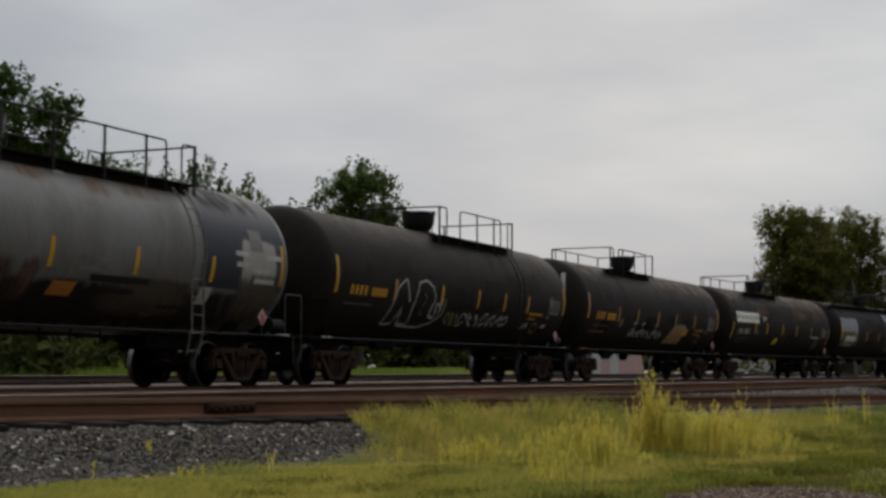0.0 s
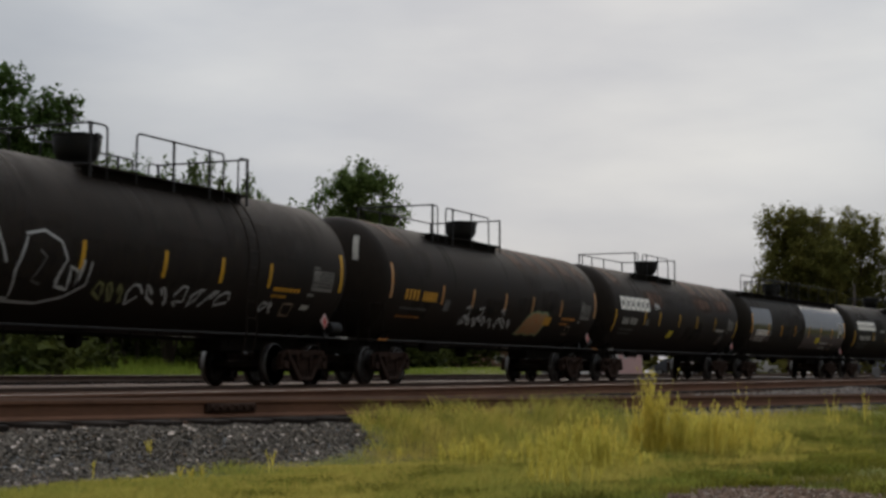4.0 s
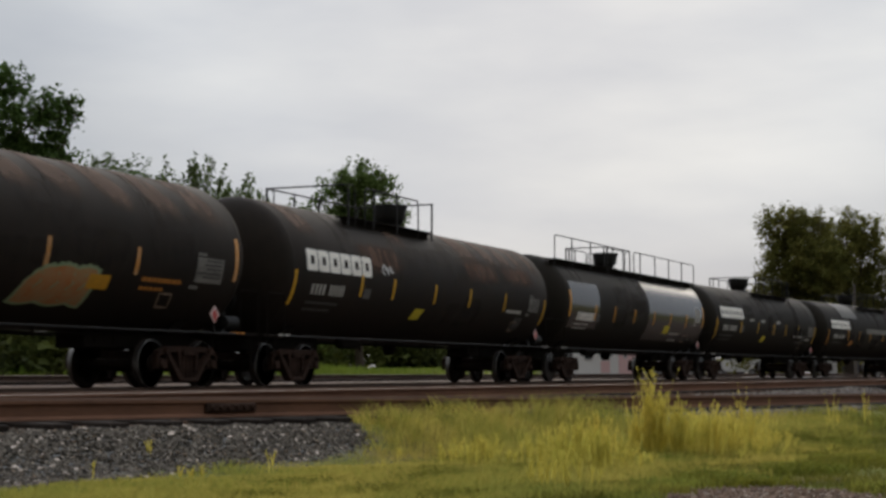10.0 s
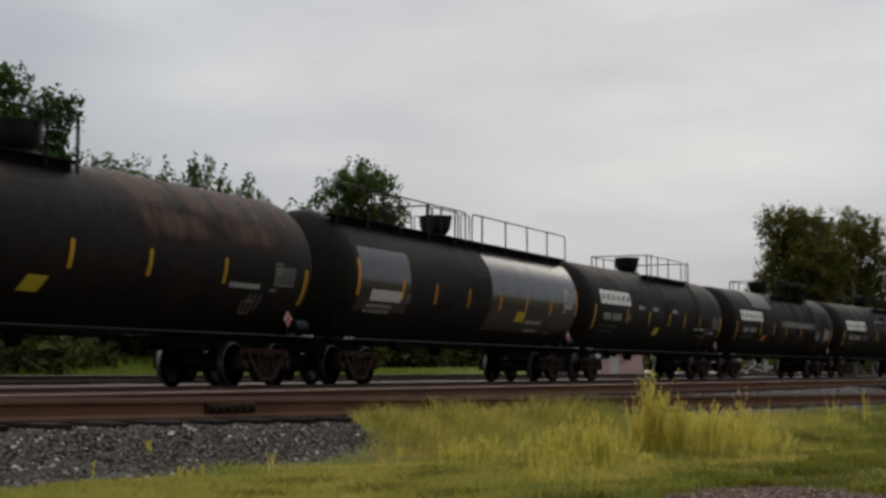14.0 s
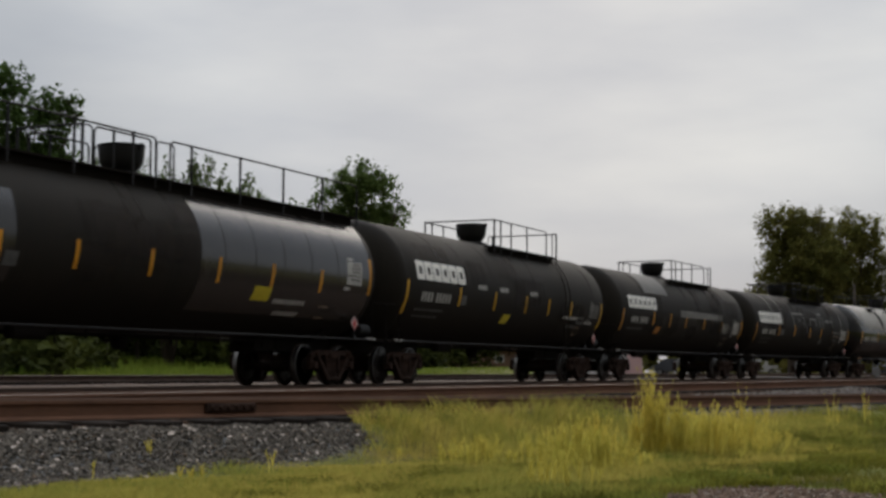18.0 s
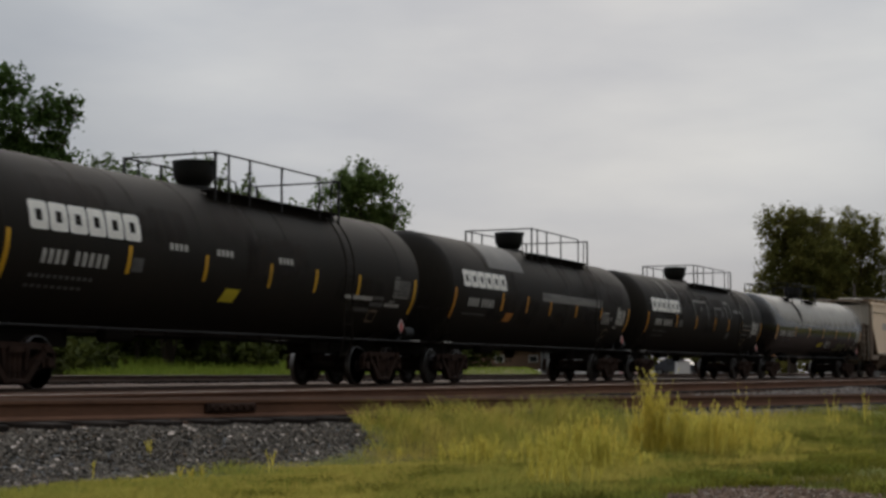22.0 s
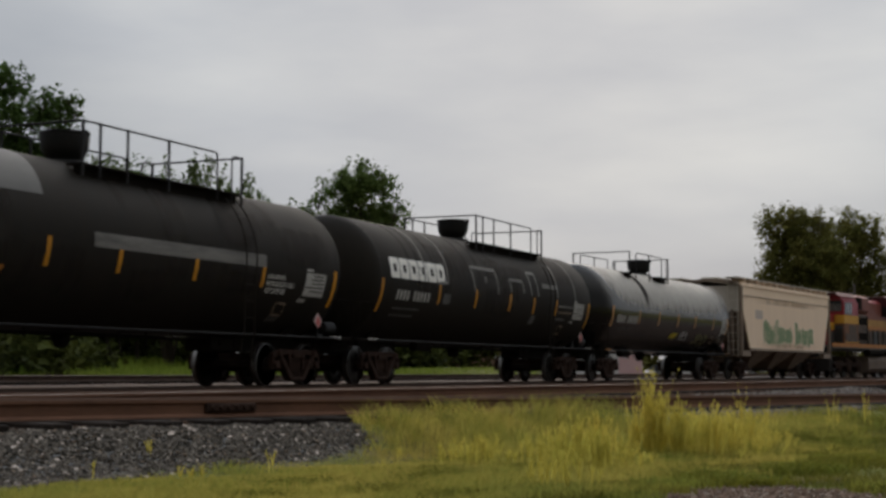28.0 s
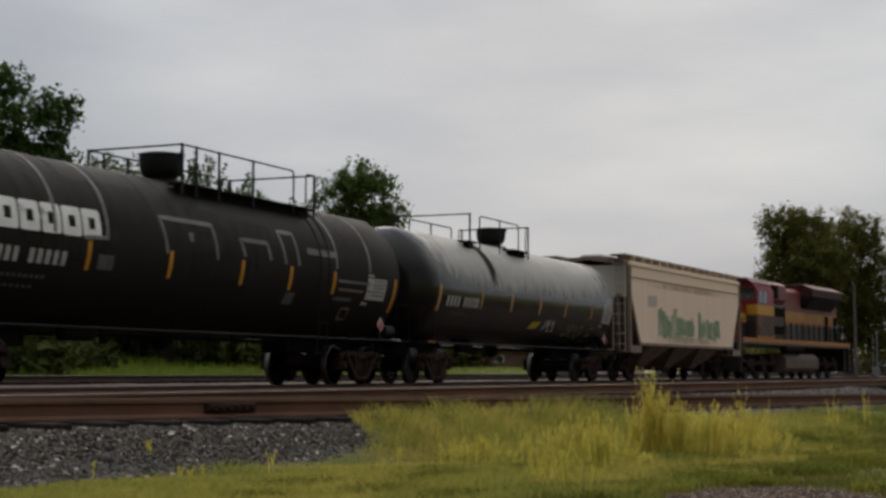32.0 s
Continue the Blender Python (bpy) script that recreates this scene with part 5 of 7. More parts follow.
# black car with grey patch and pale streak
c = tank_car("black tank car with grey roof patch and pale streak", TANK_BLACK, 7.84, stripe_mat=STRIPE_AMBER, stripes=(-4.4, -2.38, -0.35, 2.13, 4.68), end_z=(1.75, 2.55), bands=(3.4,))
TRAIN.append((c, 68.67))
company_mark(c, -7.3, -4.1, 2.62, 3.07)
part("lettering", bars(-6.9, -6.1, 2.1, 2.32, 4), MARK_DIRTY, c, "white lettering bars")
part("lettering", bars(-5.95, -5.0, 2.1, 2.32, 5), MARK_DIRTY, c, "white lettering bars")
part("lettering", bars(-7.1, -5.5, 1.86, 1.92, 11), MARK_DIM, c)
part("painted_patch", skin_patch(-5.15, -2.4, 3.24, 4.1, cols=3, lean=0.4), PATCH_GREY, c, "pale grey roof patch")
part("painted_patch", skin_patch(-4.05, -3.5, 1.76, 2.01, lean=0.12), MARK_ORANGE, c, "orange label")
part("paint_streak", skin_patch(-1.15, 4.75, 2.46, 2.72, cols=4), DULL_STREAK, c, "pale grey rolled-on streak")
for words, z, w in (("LIQUEFIED", 2.23, 0.72), ("PETROLEUM GAS", 2.09, 1.15), ("NOT ODORIZED", 1.95, 0.85)):
    me = wording(words, 4.86, z, 0.1, w)
    me.materials.append(MARK_WHITE)
    part("lettering", me, None, c, "white words on the cargo")
data_panel(c, 6.5, 7.4, 1.95, 2.45, MARK_DIRTY, "pale data panel")
part("lettering", bars(5.6, 6.1, 1.38, 1.52, 3), MARK_DIM, c)
# black car with stencilled frames
c = tank_car("black tank car with grey outlined frames and pale bands", TANK_BLACK, 7.85, stripe_mat=STRIPE_AMBER, stripes=(-4.43, -1.92, 0.67, 2.67, 4.67), end_z=(1.75, 2.55), bands=(-3.75, 3.9))
TRAIN.append((c, 86.84))
company_mark(c, -7.42, -4.08, 2.6, 3.1)
part("lettering", bars(-7.0, -6.2, 2.08, 2.32, 4), MARK_DIRTY, c, "white lettering bars")
part("lettering", bars(-6.0, -4.95, 2.08, 2.32, 5), MARK_DIRTY, c, "white lettering bars")
part("lettering", bars(-7.0, -5.4, 1.84, 1.9, 11), MARK_DIM, c)
part("lettering", bars(-7.0, -5.6, 1.68, 1.73, 9), MARK_DIM, c)
part("painted_patch", skin_patch(-4.15, -3.7, 2.08, 2.34), MARK_DIM, c)
for x0, x1, z0, z1 in ((-2.2, -0.4, 2.5, 3.17), (0.6, 1.68, 2.62, 2.97), (2.27, 2.9, 2.58, 3.27)):
    part("outlined_frame", skin_line([(x0 + 0.15, z0), (x0, z1), (x1, z1), (x1 + 0.1, z0)], 0.09), DULL_STREAK, c, "grey painted outline")
part("painted_patch", skin_patch(3.4, 4.8, 2.86, 3.0, cols=2), DULL_STREAK, c, "grey painted bar")
part("painted_patch", skin_patch(-1.3, -1.15, 2.78, 2.95), DULL_STREAK, c)
part("painted_patch", skin_patch(2.6, 3.0, 1.75, 2.0), MARK_DIM, c)
part("pale_band", skin_line([(-4.6, 2.6), (-3.9, 2.64)], 0.07), DULL_STREAK, c, "pale scuffed line")
part("pale_band", skin_line([(4.85, 2.36), (6.45, 2.36)], 0.06), DULL_STREAK, c, "pale scuffed line")
for x in (-5.45, -3.98, 4.72, 6.4):
    part("pale_band", skin_patch(x, x + 0.09, 2.62, 4.1, lean=0.12), DULL_STREAK, c, "pale scuffed band round the tank")
part("lettering", bars(4.95, 6.2, 2.14, 2.2, 9, gap=0.3), MARK_TAN, c, "tan lettering bars")
part("lettering", bars(4.8, 5.7, 1.92, 2.0, 6, gap=0.12), MARK_DIM, c)
data_panel(c, 6.35, 7.35, 2.0, 2.5, MARK_DIRTY, "pale data panel")
# short glossy car
c = tank_car("short glossy black tank car with small graffiti", TANK_GLOSS, 7.35, trucks=6.6, kind="short", stripes=(-4.45, -2.15, 0.25, 2.6, 5.2), stripe_mat=STRIPE_TAN, end_z=(1.9, 2.6), bands=(-3.6, -0.2))
TRAIN.append((c, 104.82))
# upper half coloured pale as the sky's reflection, over a little dust
stain(c, -8.6, 8.6, 2.32, 4.125, DUST_SHEEN, "pale dust and painted sky reflection on the upper tank", 0.0, 0.004)
part("lettering", bars(-6.85, -5.9, 2.05, 2.32, 4), MARK_DIRTY, c, "white lettering bars")
part("lettering", bars(-5.7, -4.6, 2.05, 2.32, 6), MARK_DIRTY, c, "white lettering bars")
part("lettering", bars(-6.5, -5.2, 1.84, 1.9, 9), MARK_DIM, c)
# dark upright streak where the ladder band runs
stain(c, -3.85, -3.2, 2.5, 4.1, DARK_SOFT, "dark streak below the ladder opening", 0.0, 0.0065)
part("graffiti", skin_patch(-0.2, 0.5, 1.62, 1.82, lean=0.2), MARK_LEMON, c, "lemon yellow sprayed blob")
part("graffiti", scrawl(1.1, 2.1, 1.55, 1.9, 3, 0.07, 21), SPRAY_WHITE, c, "pale sprayed scribble")
part("graffiti", scrawl(3.2, 5.0, 1.4, 1.85, 4, 0.08, 22), SPRAY_OLIVE, c, "olive and grey sprayed scribble")
data_panel(c, 6.5, 7.3, 1.95, 2.55, MARK_DIRTY, "pale data panel")


# ---- covered hopper car ----
def hopper_car():
    car = thing("hopper_car", "tan covered hopper car with green sprayed graffiti", "hopper car", "cars of the passing freight train")
    X0, X1 = -7.35, 7.35
    W = 1.6
    # side sheets: full height in the middle, cut back below at both ends
    for s in (-1, 1):
        o = [(X0 + 0.15, 4.1), (X1 - 0.15, 4.1), (X1 - 0.15, 3.3), (X1 - 1.25, 1.35), (X0 + 1.25, 1.35), (X0 + 0.15, 3.3)]
        part("side_sheet", Shape().prism(o, "y", s * W - 0.03, s * W + 0.03), HOPPER_TAN, car, "tan side sheet")
        part("top_chord", Shape().box(X0, X1, s * W - 0.07, s * W + 0.07, 4.1, 4.27, ch=0.02), HOPPER_TAN, car)
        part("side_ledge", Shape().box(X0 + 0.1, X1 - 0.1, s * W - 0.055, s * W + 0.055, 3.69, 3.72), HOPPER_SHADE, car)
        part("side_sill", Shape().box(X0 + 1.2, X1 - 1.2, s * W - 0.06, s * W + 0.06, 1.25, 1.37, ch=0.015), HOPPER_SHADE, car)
        for k in (-1, 1):
            xc = k * 7.28
            part("corner_post", Shape().box(xc - 0.07, xc + 0.07, s * W - 0.08, s * W + 0.06, 1.0, 4.15, ch=0.015), HOPPER_SHADE, car)
            sl = sorted((k * 6.1, k * 7.3))
            part("end_sill_plate", Shape().box(sl[0], sl[1], s * W - 0.06, s * W + 0.06, 1.0, 1.25), HOPPER_SHADE, car)
    roof = [(-W, 4.2), (-1.0, 4.42), (0, 4.47), (1.0, 4.42), (W, 4.2), (W, 4.12), (0, 4.36), (-W, 4.12)]
    # dark roof colour paints the shade in the gaps between the brackets
    part("roof", Shape().prism(roof, "x", X0, X1), HOPPER_SHADE, car, "roof coloured dark for the gaps under its walk")
    for i in range(15):
        x = X0 + 0.6 + i * (X1 - X0 - 1.2) / 14
        part("roof_bracket", Shape().box(x - 0.05, x + 0.05, -1.66, -1.0, 4.26, 4.47), HOPPER_TAN, car)
    part("roof_walk", Shape().box(X0 - 0.3, X1 + 0.3, -1.62, -1.0, 4.47, 4.52), HOPPER_GREY, car, "grating roof walk")
    part("roof_walk", Shape().box(X0 - 0.3, X1 + 0.3, 1.0, 1.62, 4.47, 4.52), HOPPER_GREY, car)
    part("hatch", Shape().box(X0 + 0.5, X1 - 0.5, -0.42, 0.42, 4.45, 4.58, ch=0.04), HOPPER_GREY, car, "long trough hatch")
    for k in (-1, 1):
        ex = sorted((k * 7.2, k * 7.26))
        part("end_wall", Shape().box(ex[0], ex[1], -W, W, 3.0, 4.15), HOPPER_GREY, car, "grey upper end wall")
        a, b = k * 7.2, k * 4.9
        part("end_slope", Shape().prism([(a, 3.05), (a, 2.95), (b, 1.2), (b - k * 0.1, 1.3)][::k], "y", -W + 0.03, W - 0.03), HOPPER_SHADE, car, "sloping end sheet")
        ps = sorted((k * 6.0, k * 7.6))
        part("end_platform", Shape().box(ps[0], ps[1], -1.5, 1.5, 1.0, 1.1), HOPPER_SHADE, car)
        part("coupler", COUPLER, None, car, at=pose(k * 7.35, 0, 0, rz=0 if k > 0 else 180))
        lad = part("end_ladder", Shape().tube([(k * 7.45, -1.5, 1.1), (k * 7.45, -1.5, 4.5)], 0.02, 5).tube([(k * 7.45, -1.05, 1.1), (k * 7.45, -1.05, 4.5)], 0.02, 5), HOPPER_GREY, car)
        for z in np.arange(1.3, 4.5, 0.36):
            part("rung", Shape().tube([(k * 7.45, -1.5, z), (k * 7.45, -1.05, z)], 0.015, 5), HOPPER_GREY, lad)
        for yy in (-1.2, 0.0, 1.2):
            part("end_post", Shape().box(k * 7.3 - 0.05, k * 7.3 + 0.05, yy - 0.05, yy + 0.05, 1.1, 3.1), HOPPER_SHADE, car)
    for cx in (-3.4, 0.0, 3.4):
        rings = [[(cx - 1.6, -1.55, 1.35), (cx + 1.6, -1.55, 1.35), (cx + 1.6, 1.55, 1.35), (cx - 1.6, 1.55, 1.35)],
                 [(cx - 0.35, -0.6, 0.45), (cx + 0.35, -0.6, 0.45), (cx + 0.35, 0.6, 0.45), (cx - 0.35, 0.6, 0.45)]]
        part("discharge_hopper", Shape().loft(rings[::-1]), HOPPER_SHADE, car, "dark brown discharge hopper")
        part("outlet_gate", Shape().box(cx - 0.5, cx + 0.5, -0.65, 0.65, 0.36, 0.46, ch=0.02), CAST_RUST, car)
    part("centre_sill", Shape().box(-7.4, 7.4, -0.25, 0.25, 0.78, 1.05), HOPPER_SHADE, car)
    running_gear(car, (-5.75, 5.75))
    rnd = random.Random(3)

    def flat(x0, x1, z0, z1, lean=0.0, lift=0.036):
        return Shape().add([(x0, -W - lift, z0), (x1, -W - lift, z0), (x1 + lean, -W - lift, z1), (x0 + lean, -W - lift, z1)], [(0, 1, 2, 3)])
    # sprayed marks as ragged upright bars in two groups
    x, k = -4.0, 0
    while x < 4.2:
        if not 0.45 < x < 0.95:
            w, z0 = rnd.uniform(0.16, 0.3), 1.62 + rnd.uniform(-0.06, 0.12)
            z1 = (2.72 if -4.1 < x < -3.2 or -2.2 < x < -1.7 or 0.9 < x < 1.5 else 2.4) + rnd.uniform(-0.15, 0.08)
            left, right = [], []
            for j in range(7):
                z = z0 + (z1 - z0) * j / 6
                left.append((x - w * rnd.uniform(0.3, 0.7), -W - 0.036 - 0.0005 * k, z))
                right.append((x + w * rnd.uniform(0.3, 0.7), -W - 0.036 - 0.0005 * k, z))
            g = Shape().add(left + right, [(j, 7 + j, 8 + j, j + 1) for j in range(6)])
            part("graffiti", g, SPRAY_GREEN, car, "ragged green sprayed bar", smooth=0)
            k = (k + 1) % 3
        x += rnd.uniform(0.19, 0.3)
    for k, (x0, x1, z0, z1) in enumerate(((-5.9, 5.9, 1.36, 1.7), (-6.8, 6.8, 3.4, 3.69))):
        v, fade = [], []
        for j in range(5):
            for i in range(7):
                v.append((x0 + (x1 - x0) * i / 6, -W - 0.032 - 0.0004 * k, z0 + (z1 - z0) * j / 4))
                fade.append(0.8 * min(1.0, 3.0 * min(i, 6 - i) / 6) * (1.0 if 0 < j < 4 else 0.15))
        me = Shape().add(v, [(j * 7 + i, j * 7 + i + 1, j * 7 + i + 8, j * 7 + i + 7) for j in range(4) for i in range(6)]).mesh("rust_stain", STAIN_TAN)
        me.color_attributes.new("fade", "FLOAT_COLOR", "POINT").data.foreach_set("color", [c for f in fade for c in (f, f, f, 1.0)])
        part("rust_stain", me, None, car, "brown stain on the side sheet")
    part("faded_stencil", flat(-5.3, -4.2, 2.72, 3.12), HOPPER_FADED, car, "faded grey stencil", smooth=0)
    return car


TRAIN.append((hopper_car(), 121.35))


# ---- locomotive ----
def locomotive():
    lo = thing("locomotive", "red, yellow and black diesel locomotive at the train's rear", "locomotive", "cars of the passing freight train")
    F0, F1 = -9.2, 9.2
    part("frame_deck", Shape().box(F0, F1, -1.5, 1.5, 1.55, 1.75, ch=0.02), LOCO_BLACK, lo)
    for s in (-1, 1):
        part("sill_stripe", Shape().box(F0 + 0.1, F1 - 0.1, s * 1.5 - 0.012 + s * 0.012, s * 1.5 + 0.012 + s * 0.012, 1.66, 1.86), LOCO_ORANGE, lo, "orange sill stripe")
    # long hood in bands of colour
    for z0, z1, m in ((1.76, 2.68, LOCO_GREY), (2.68, 2.95, LOCO_ORANGE), (2.95, 3.32, LOCO_FADED), (3.32, 4.3, LOCO_ROSE)):
        part("long_hood", Shape().box(-4.4, 8.3, -1.0 - (0.003 if m is LOCO_FADED else 0), 1.0, z0, z1), m, lo)
    part("hood_roof", Shape().prism([(-1.0, 4.3), (1.0, 4.3), (0.8, 4.48), (-0.8, 4.48)], "x", -4.4, 8.3), LOCO_RED, lo)
    for i in range(14):
        x = -3.2 + i * 0.8
        d = part("hood_door", Shape().box(x, x + 0.68, -1.03, -0.99, 1.85, 2.66, ch=0.01), LOCO_BLACK if i % 3 == 1 else LOCO_GREY, lo)
        part("door_latch", Shape().box(x + 0.56, x + 0.62, -1.05, -1.03, 2.3, 2.42), STEEL_DARK, d)
    # radiator wings at the rear
    wing = [(-1.05, 3.55), (-1.6, 4.15), (-1.62, 4.5), (-1.1, 4.72), (1.1, 4.72), (1.62, 4.5), (1.6, 4.15), (1.05, 3.55)]
    # housing in a darker maroon than the cab
    part("radiator_housing", Shape().prism(wing[1:7], "x", 1.7, 7.3), LOCO_DARK, lo, "flared dark maroon radiator housing")
    part("radiator_roof", Shape().prism([(-1.63, 4.51), (-1.11, 4.73), (1.11, 4.73), (1.63, 4.51), (1.63, 4.55), (1.11, 4.77), (-1.11, 4.77), (-1.63, 4.55)], "x", 1.65, 7.35), LOCO_DUST, lo, "dusty pink radiator roof")
    part("radiator_core", Shape().prism([wing[0], (-1.58, 4.149), (1.58, 4.149), wing[7]], "x", 1.68, 7.32), STEEL_DARK, lo, "black radiator core")
    for s in (-1, 1):
        part("radiator_grille", Shape().prism([(s * 1.09, 3.56), (s * 1.62, 4.12), (s * 1.64, 4.12), (s * 1.11, 3.54)][::s], "x", 1.9, 7.1), STEEL_DARK, lo, "black radiator grille")
    part("dynamic_brake_housing", Shape().prism([(-1.05, 3.6), (-1.2, 3.8), (-1.2, 4.5), (-0.9, 4.65), (0.9, 4.65), (1.2, 4.5), (1.2, 3.8), (1.05, 3.6)], "x", -4.0, -1.5), LOCO_ROSE, lo)
    part("intake_grille", Shape().box(-3.9, -2.85, -1.225, -1.2, 3.82, 4.48), UNDER_BLACK, lo)
    part("intake_grille", Shape().box(-4.25, -2.5, -1.37, -1.35, 2.08, 2.5), UNDER_BLACK, lo)
    part("intake_grille", Shape().box(-4.25, -2.5, -1.37, -1.35, 2.95, 3.36), UNDER_BLACK, lo)
    for x0, x1 in ((5.95, 6.5), (7.55, 8.2)):
        part("tall_hood_door", Shape().box(x0, x1, -1.06, -1.035, 1.95, 3.25), UNDER_BLACK, lo, "open black engine door")
    part("front_door", Shape().box(-6.94, -6.9, -1.4, -0.3, 1.8, 2.85), LOCO_BLACK, lo)
    part("intake_grille", Shape().box(-2.2, -1.2, -1.06, -1.03, 2.6, 3.5), UNDER_BLACK, lo)
    part("exhaust_stack", Shape().box(0.6, 1.8, -0.3, 0.3, 4.45, 4.68, ch=0.05), STEEL_DARK, lo)
    # cab
    cab = part("cab", Shape().prism([(-1.48, 2.0), (-1.48, 4.1), (-1.2, 4.55), (1.2, 4.55), (1.48, 4.1), (1.48, 2.0)], "x", -6.9, -4.4), LOCO_RED, lo, "maroon cab")
    part("cab_lower", Shape().box(-6.905, -4.42, -1.49, 1.49, 1.76, 2.95), LOCO_RUSTY, cab, "dusty orange-brown lower cab side")
    part("cab_panel", Shape().box(-6.1, -4.8, -1.505, -1.488, 2.42, 2.86, ch=0.005), LOCO_GREY, cab, "dark grey cab side panel")
    part("cab_sill_line", Shape().box(-6.9, -4.42, -1.51, -1.488, 1.9, 1.97), LOCO_YELLOW, cab, "thin yellow line along the cab sill")
    part("cab_band", Shape().box(-6.915, -4.41, -1.5, 1.5, 2.95, 3.4), LOCO_YELLOW, cab, "yellow band")
    part("cab_roof", Shape().prism([(-1.35, 4.42), (-1.1, 4.66), (1.1, 4.66), (1.35, 4.42), (1.1, 4.6), (-1.1, 4.6)], "x", -7.3, -4.3), LOCO_DUST, cab, "dusty cab roof")
    for x0, x1 in ((-6.7, -6.2), (-6.05, -5.55)):
        w = part("cab_window", Shape().box(x0, x1, -1.505, -1.475, 3.5, 4.05), GLASS_DARK, cab)
        part("window_frame", Shape().box(x0 - 0.06, x1 + 0.06, -1.5, -1.482, 3.44, 4.11), POLE_METAL, w)
    part("front_window", Shape().box(-6.93, -6.89, -1.36, -0.12, 3.62, 4.2), GLASS_DARK, cab)
    part("front_window", Shape().box(-6.93, -6.89, 0.15, 1.1, 3.5, 4.2), GLASS_DARK, cab)
    nose = [(-8.2, 1.76), (-8.2, 3.1), (-7.9, 3.35), (-6.9, 3.45), (-6.9, 1.76)]
    part("nose", Shape().prism(nose, "y", -0.95, 0.95), LOCO_RED, lo, "maroon short nose")
    part("nose_band", Shape().prism([(-8.215, 2.6), (-8.215, 3.0), (-6.9, 3.0), (-6.9, 2.6)], "y", -0.962, 0.962), LOCO_YELLOW, lo, "yellow nose band")
    part("nose_door", Shape().box(-7.6, -6.9, -0.97, -0.955, 1.8, 2.5), LOCO_BLACK, lo)
    part("equipment_cabinet", Shape().box(-4.38, -2.4, -1.35, -0.95, 1.94, 3.5, ch=0.03), LOCO_GREY, lo)
    part("battery_box", Shape().box(-6.7, -4.7, -1.52, -1.49, 1.95, 2.4), LOCO_GREY, lo)
    # railings and steps
    for s in (-1, 1):
        y = s * 1.45
        hr = part("deck_handrail", Shape().tube([(-3.4, y, 2.7), (8.4, y, 2.7), (9.1, y, 2.55)], 0.022, 5), LOCO_YELLOW if s > 0 else STEEL_DARK, lo)
        for x in list(np.arange(-2.6, 8.6, 1.0)) + [9.1]:
            part("stanchion", Shape().tube([(x, y, 1.66), (x, y, 2.7 if x < 9 else 2.55)], 0.036, 5), STEEL_DARK, hr)
        part("front_handrail", Shape().tube([(-9.1, y, 0.6), (-9.1, y, 2.7), (-6.6, y, 2.7)], 0.022, 5), STEEL_DARK, lo)
        for k in (-1, 1):
            st = Shape()
            for q, z in enumerate((0.45, 0.8, 1.15, 1.5)):
                st.box(k * 8.95 - 0.28, k * 8.95 + 0.28, y - 0.1, y + 0.06, z - 0.02, z + 0.02)
            part("step_well", st.box(k * 8.95 - 0.3, k * 8.95 + 0.3, y * 0.88 - 0.02, y * 0.88 + 0.02, 0.4, 1.55), LOCO_BLACK, lo)
    for k in (-1, 1):
        part("pilot_plate", Shape().box(k * 9.2 - 0.05, k * 9.2 + 0.05, -1.45, 1.45, 0.35, 1.6), LOCO_BLACK, lo)
        part("coupler", COUPLER, None, lo, at=pose(k * 8.9, 0, 0, rz=0 if k > 0 else 180))
        part("end_hood" if k > 0 else "headlight", Shape().box(k * 8.24 - 0.04, k * 8.24 + 0.04, -0.25, 0.25, 3.0 if k < 0 else 3.9, 3.2 if k < 0 else 4.1), POLE_METAL, lo)
    part("fuel_tank", Shape().prism([(-1.3, 0.32), (-1.45, 0.5), (-1.45, 0.95), (-1.25, 1.2), (1.25, 1.2), (1.45, 0.95), (1.45, 0.5), (1.3, 0.32), (1.0, 0.24), (-1.0, 0.24)], "x", -2.5, 3.1), TANK_FUEL, lo, "dusty brown fuel tank")
    part("air_reservoir", Shape().turned([(-1.5, 0.05), (-1.45, 0.2), (1.45, 0.2), (1.5, 0.05)], (-1.2, -1.38, 1.4), "x", 14), UNDER_BLACK, lo)
    for tc in (-5.0, 5.6):
        for s in (-1, 1):
            f = Shape()
            f.prism([(tc - 2.35, 0.72), (tc - 2.2, 0.9), (tc + 2.2, 0.9), (tc + 2.35, 0.72), (tc + 2.2, 0.52), (tc + 1.2, 0.62), (tc - 1.2, 0.62), (tc - 2.2, 0.52)], "y", s * 1.02 - 0.09, s * 1.02 + 0.09)
            for a in (-1.7, 0, 1.7):
                f.box(tc + a - 0.22, tc + a + 0.22, s * 1.02 - 0.13, s * 1.02 + 0.13, 0.3, 0.75, ch=0.03)
                f.turned([(-0.17 if s < 0 else 0.13, 0.05), (-0.17 if s < 0 else 0.13, 0.13), (-0.12 if s < 0 else 0.17, 0.13), (-0.12 if s < 0 else 0.17, 0.05)], (tc + a, s * 1.02, 0.5), "y", 12)
            part("truck_side_frame", f, CAST_RUST, lo)
            for a in (-0.85, 0.85):
                part("brake_cylinder", Shape().turned([(-0.2, 0.03), (-0.18, 0.12), (0.18, 0.12), (0.2, 0.03)], (tc + a, s * 1.2, 0.95), "x", 12), CAST_RUST, lo)
        for a in (-1.7, 0, 1.7):
            ws = part("wheelset", AXLE, None, lo, at=pose(tc + a, 0, WHEEL_R))
            part("wheel", WHEEL, None, ws, at=pose(0, -0.755, 0))
            part("wheel", WHEEL, None, ws, at=pose(0, 0.755, 0, rz=180))
            WHEELSETS.append((ws, tc + a))
    return lo


TRAIN.append((locomotive(), 138.9))


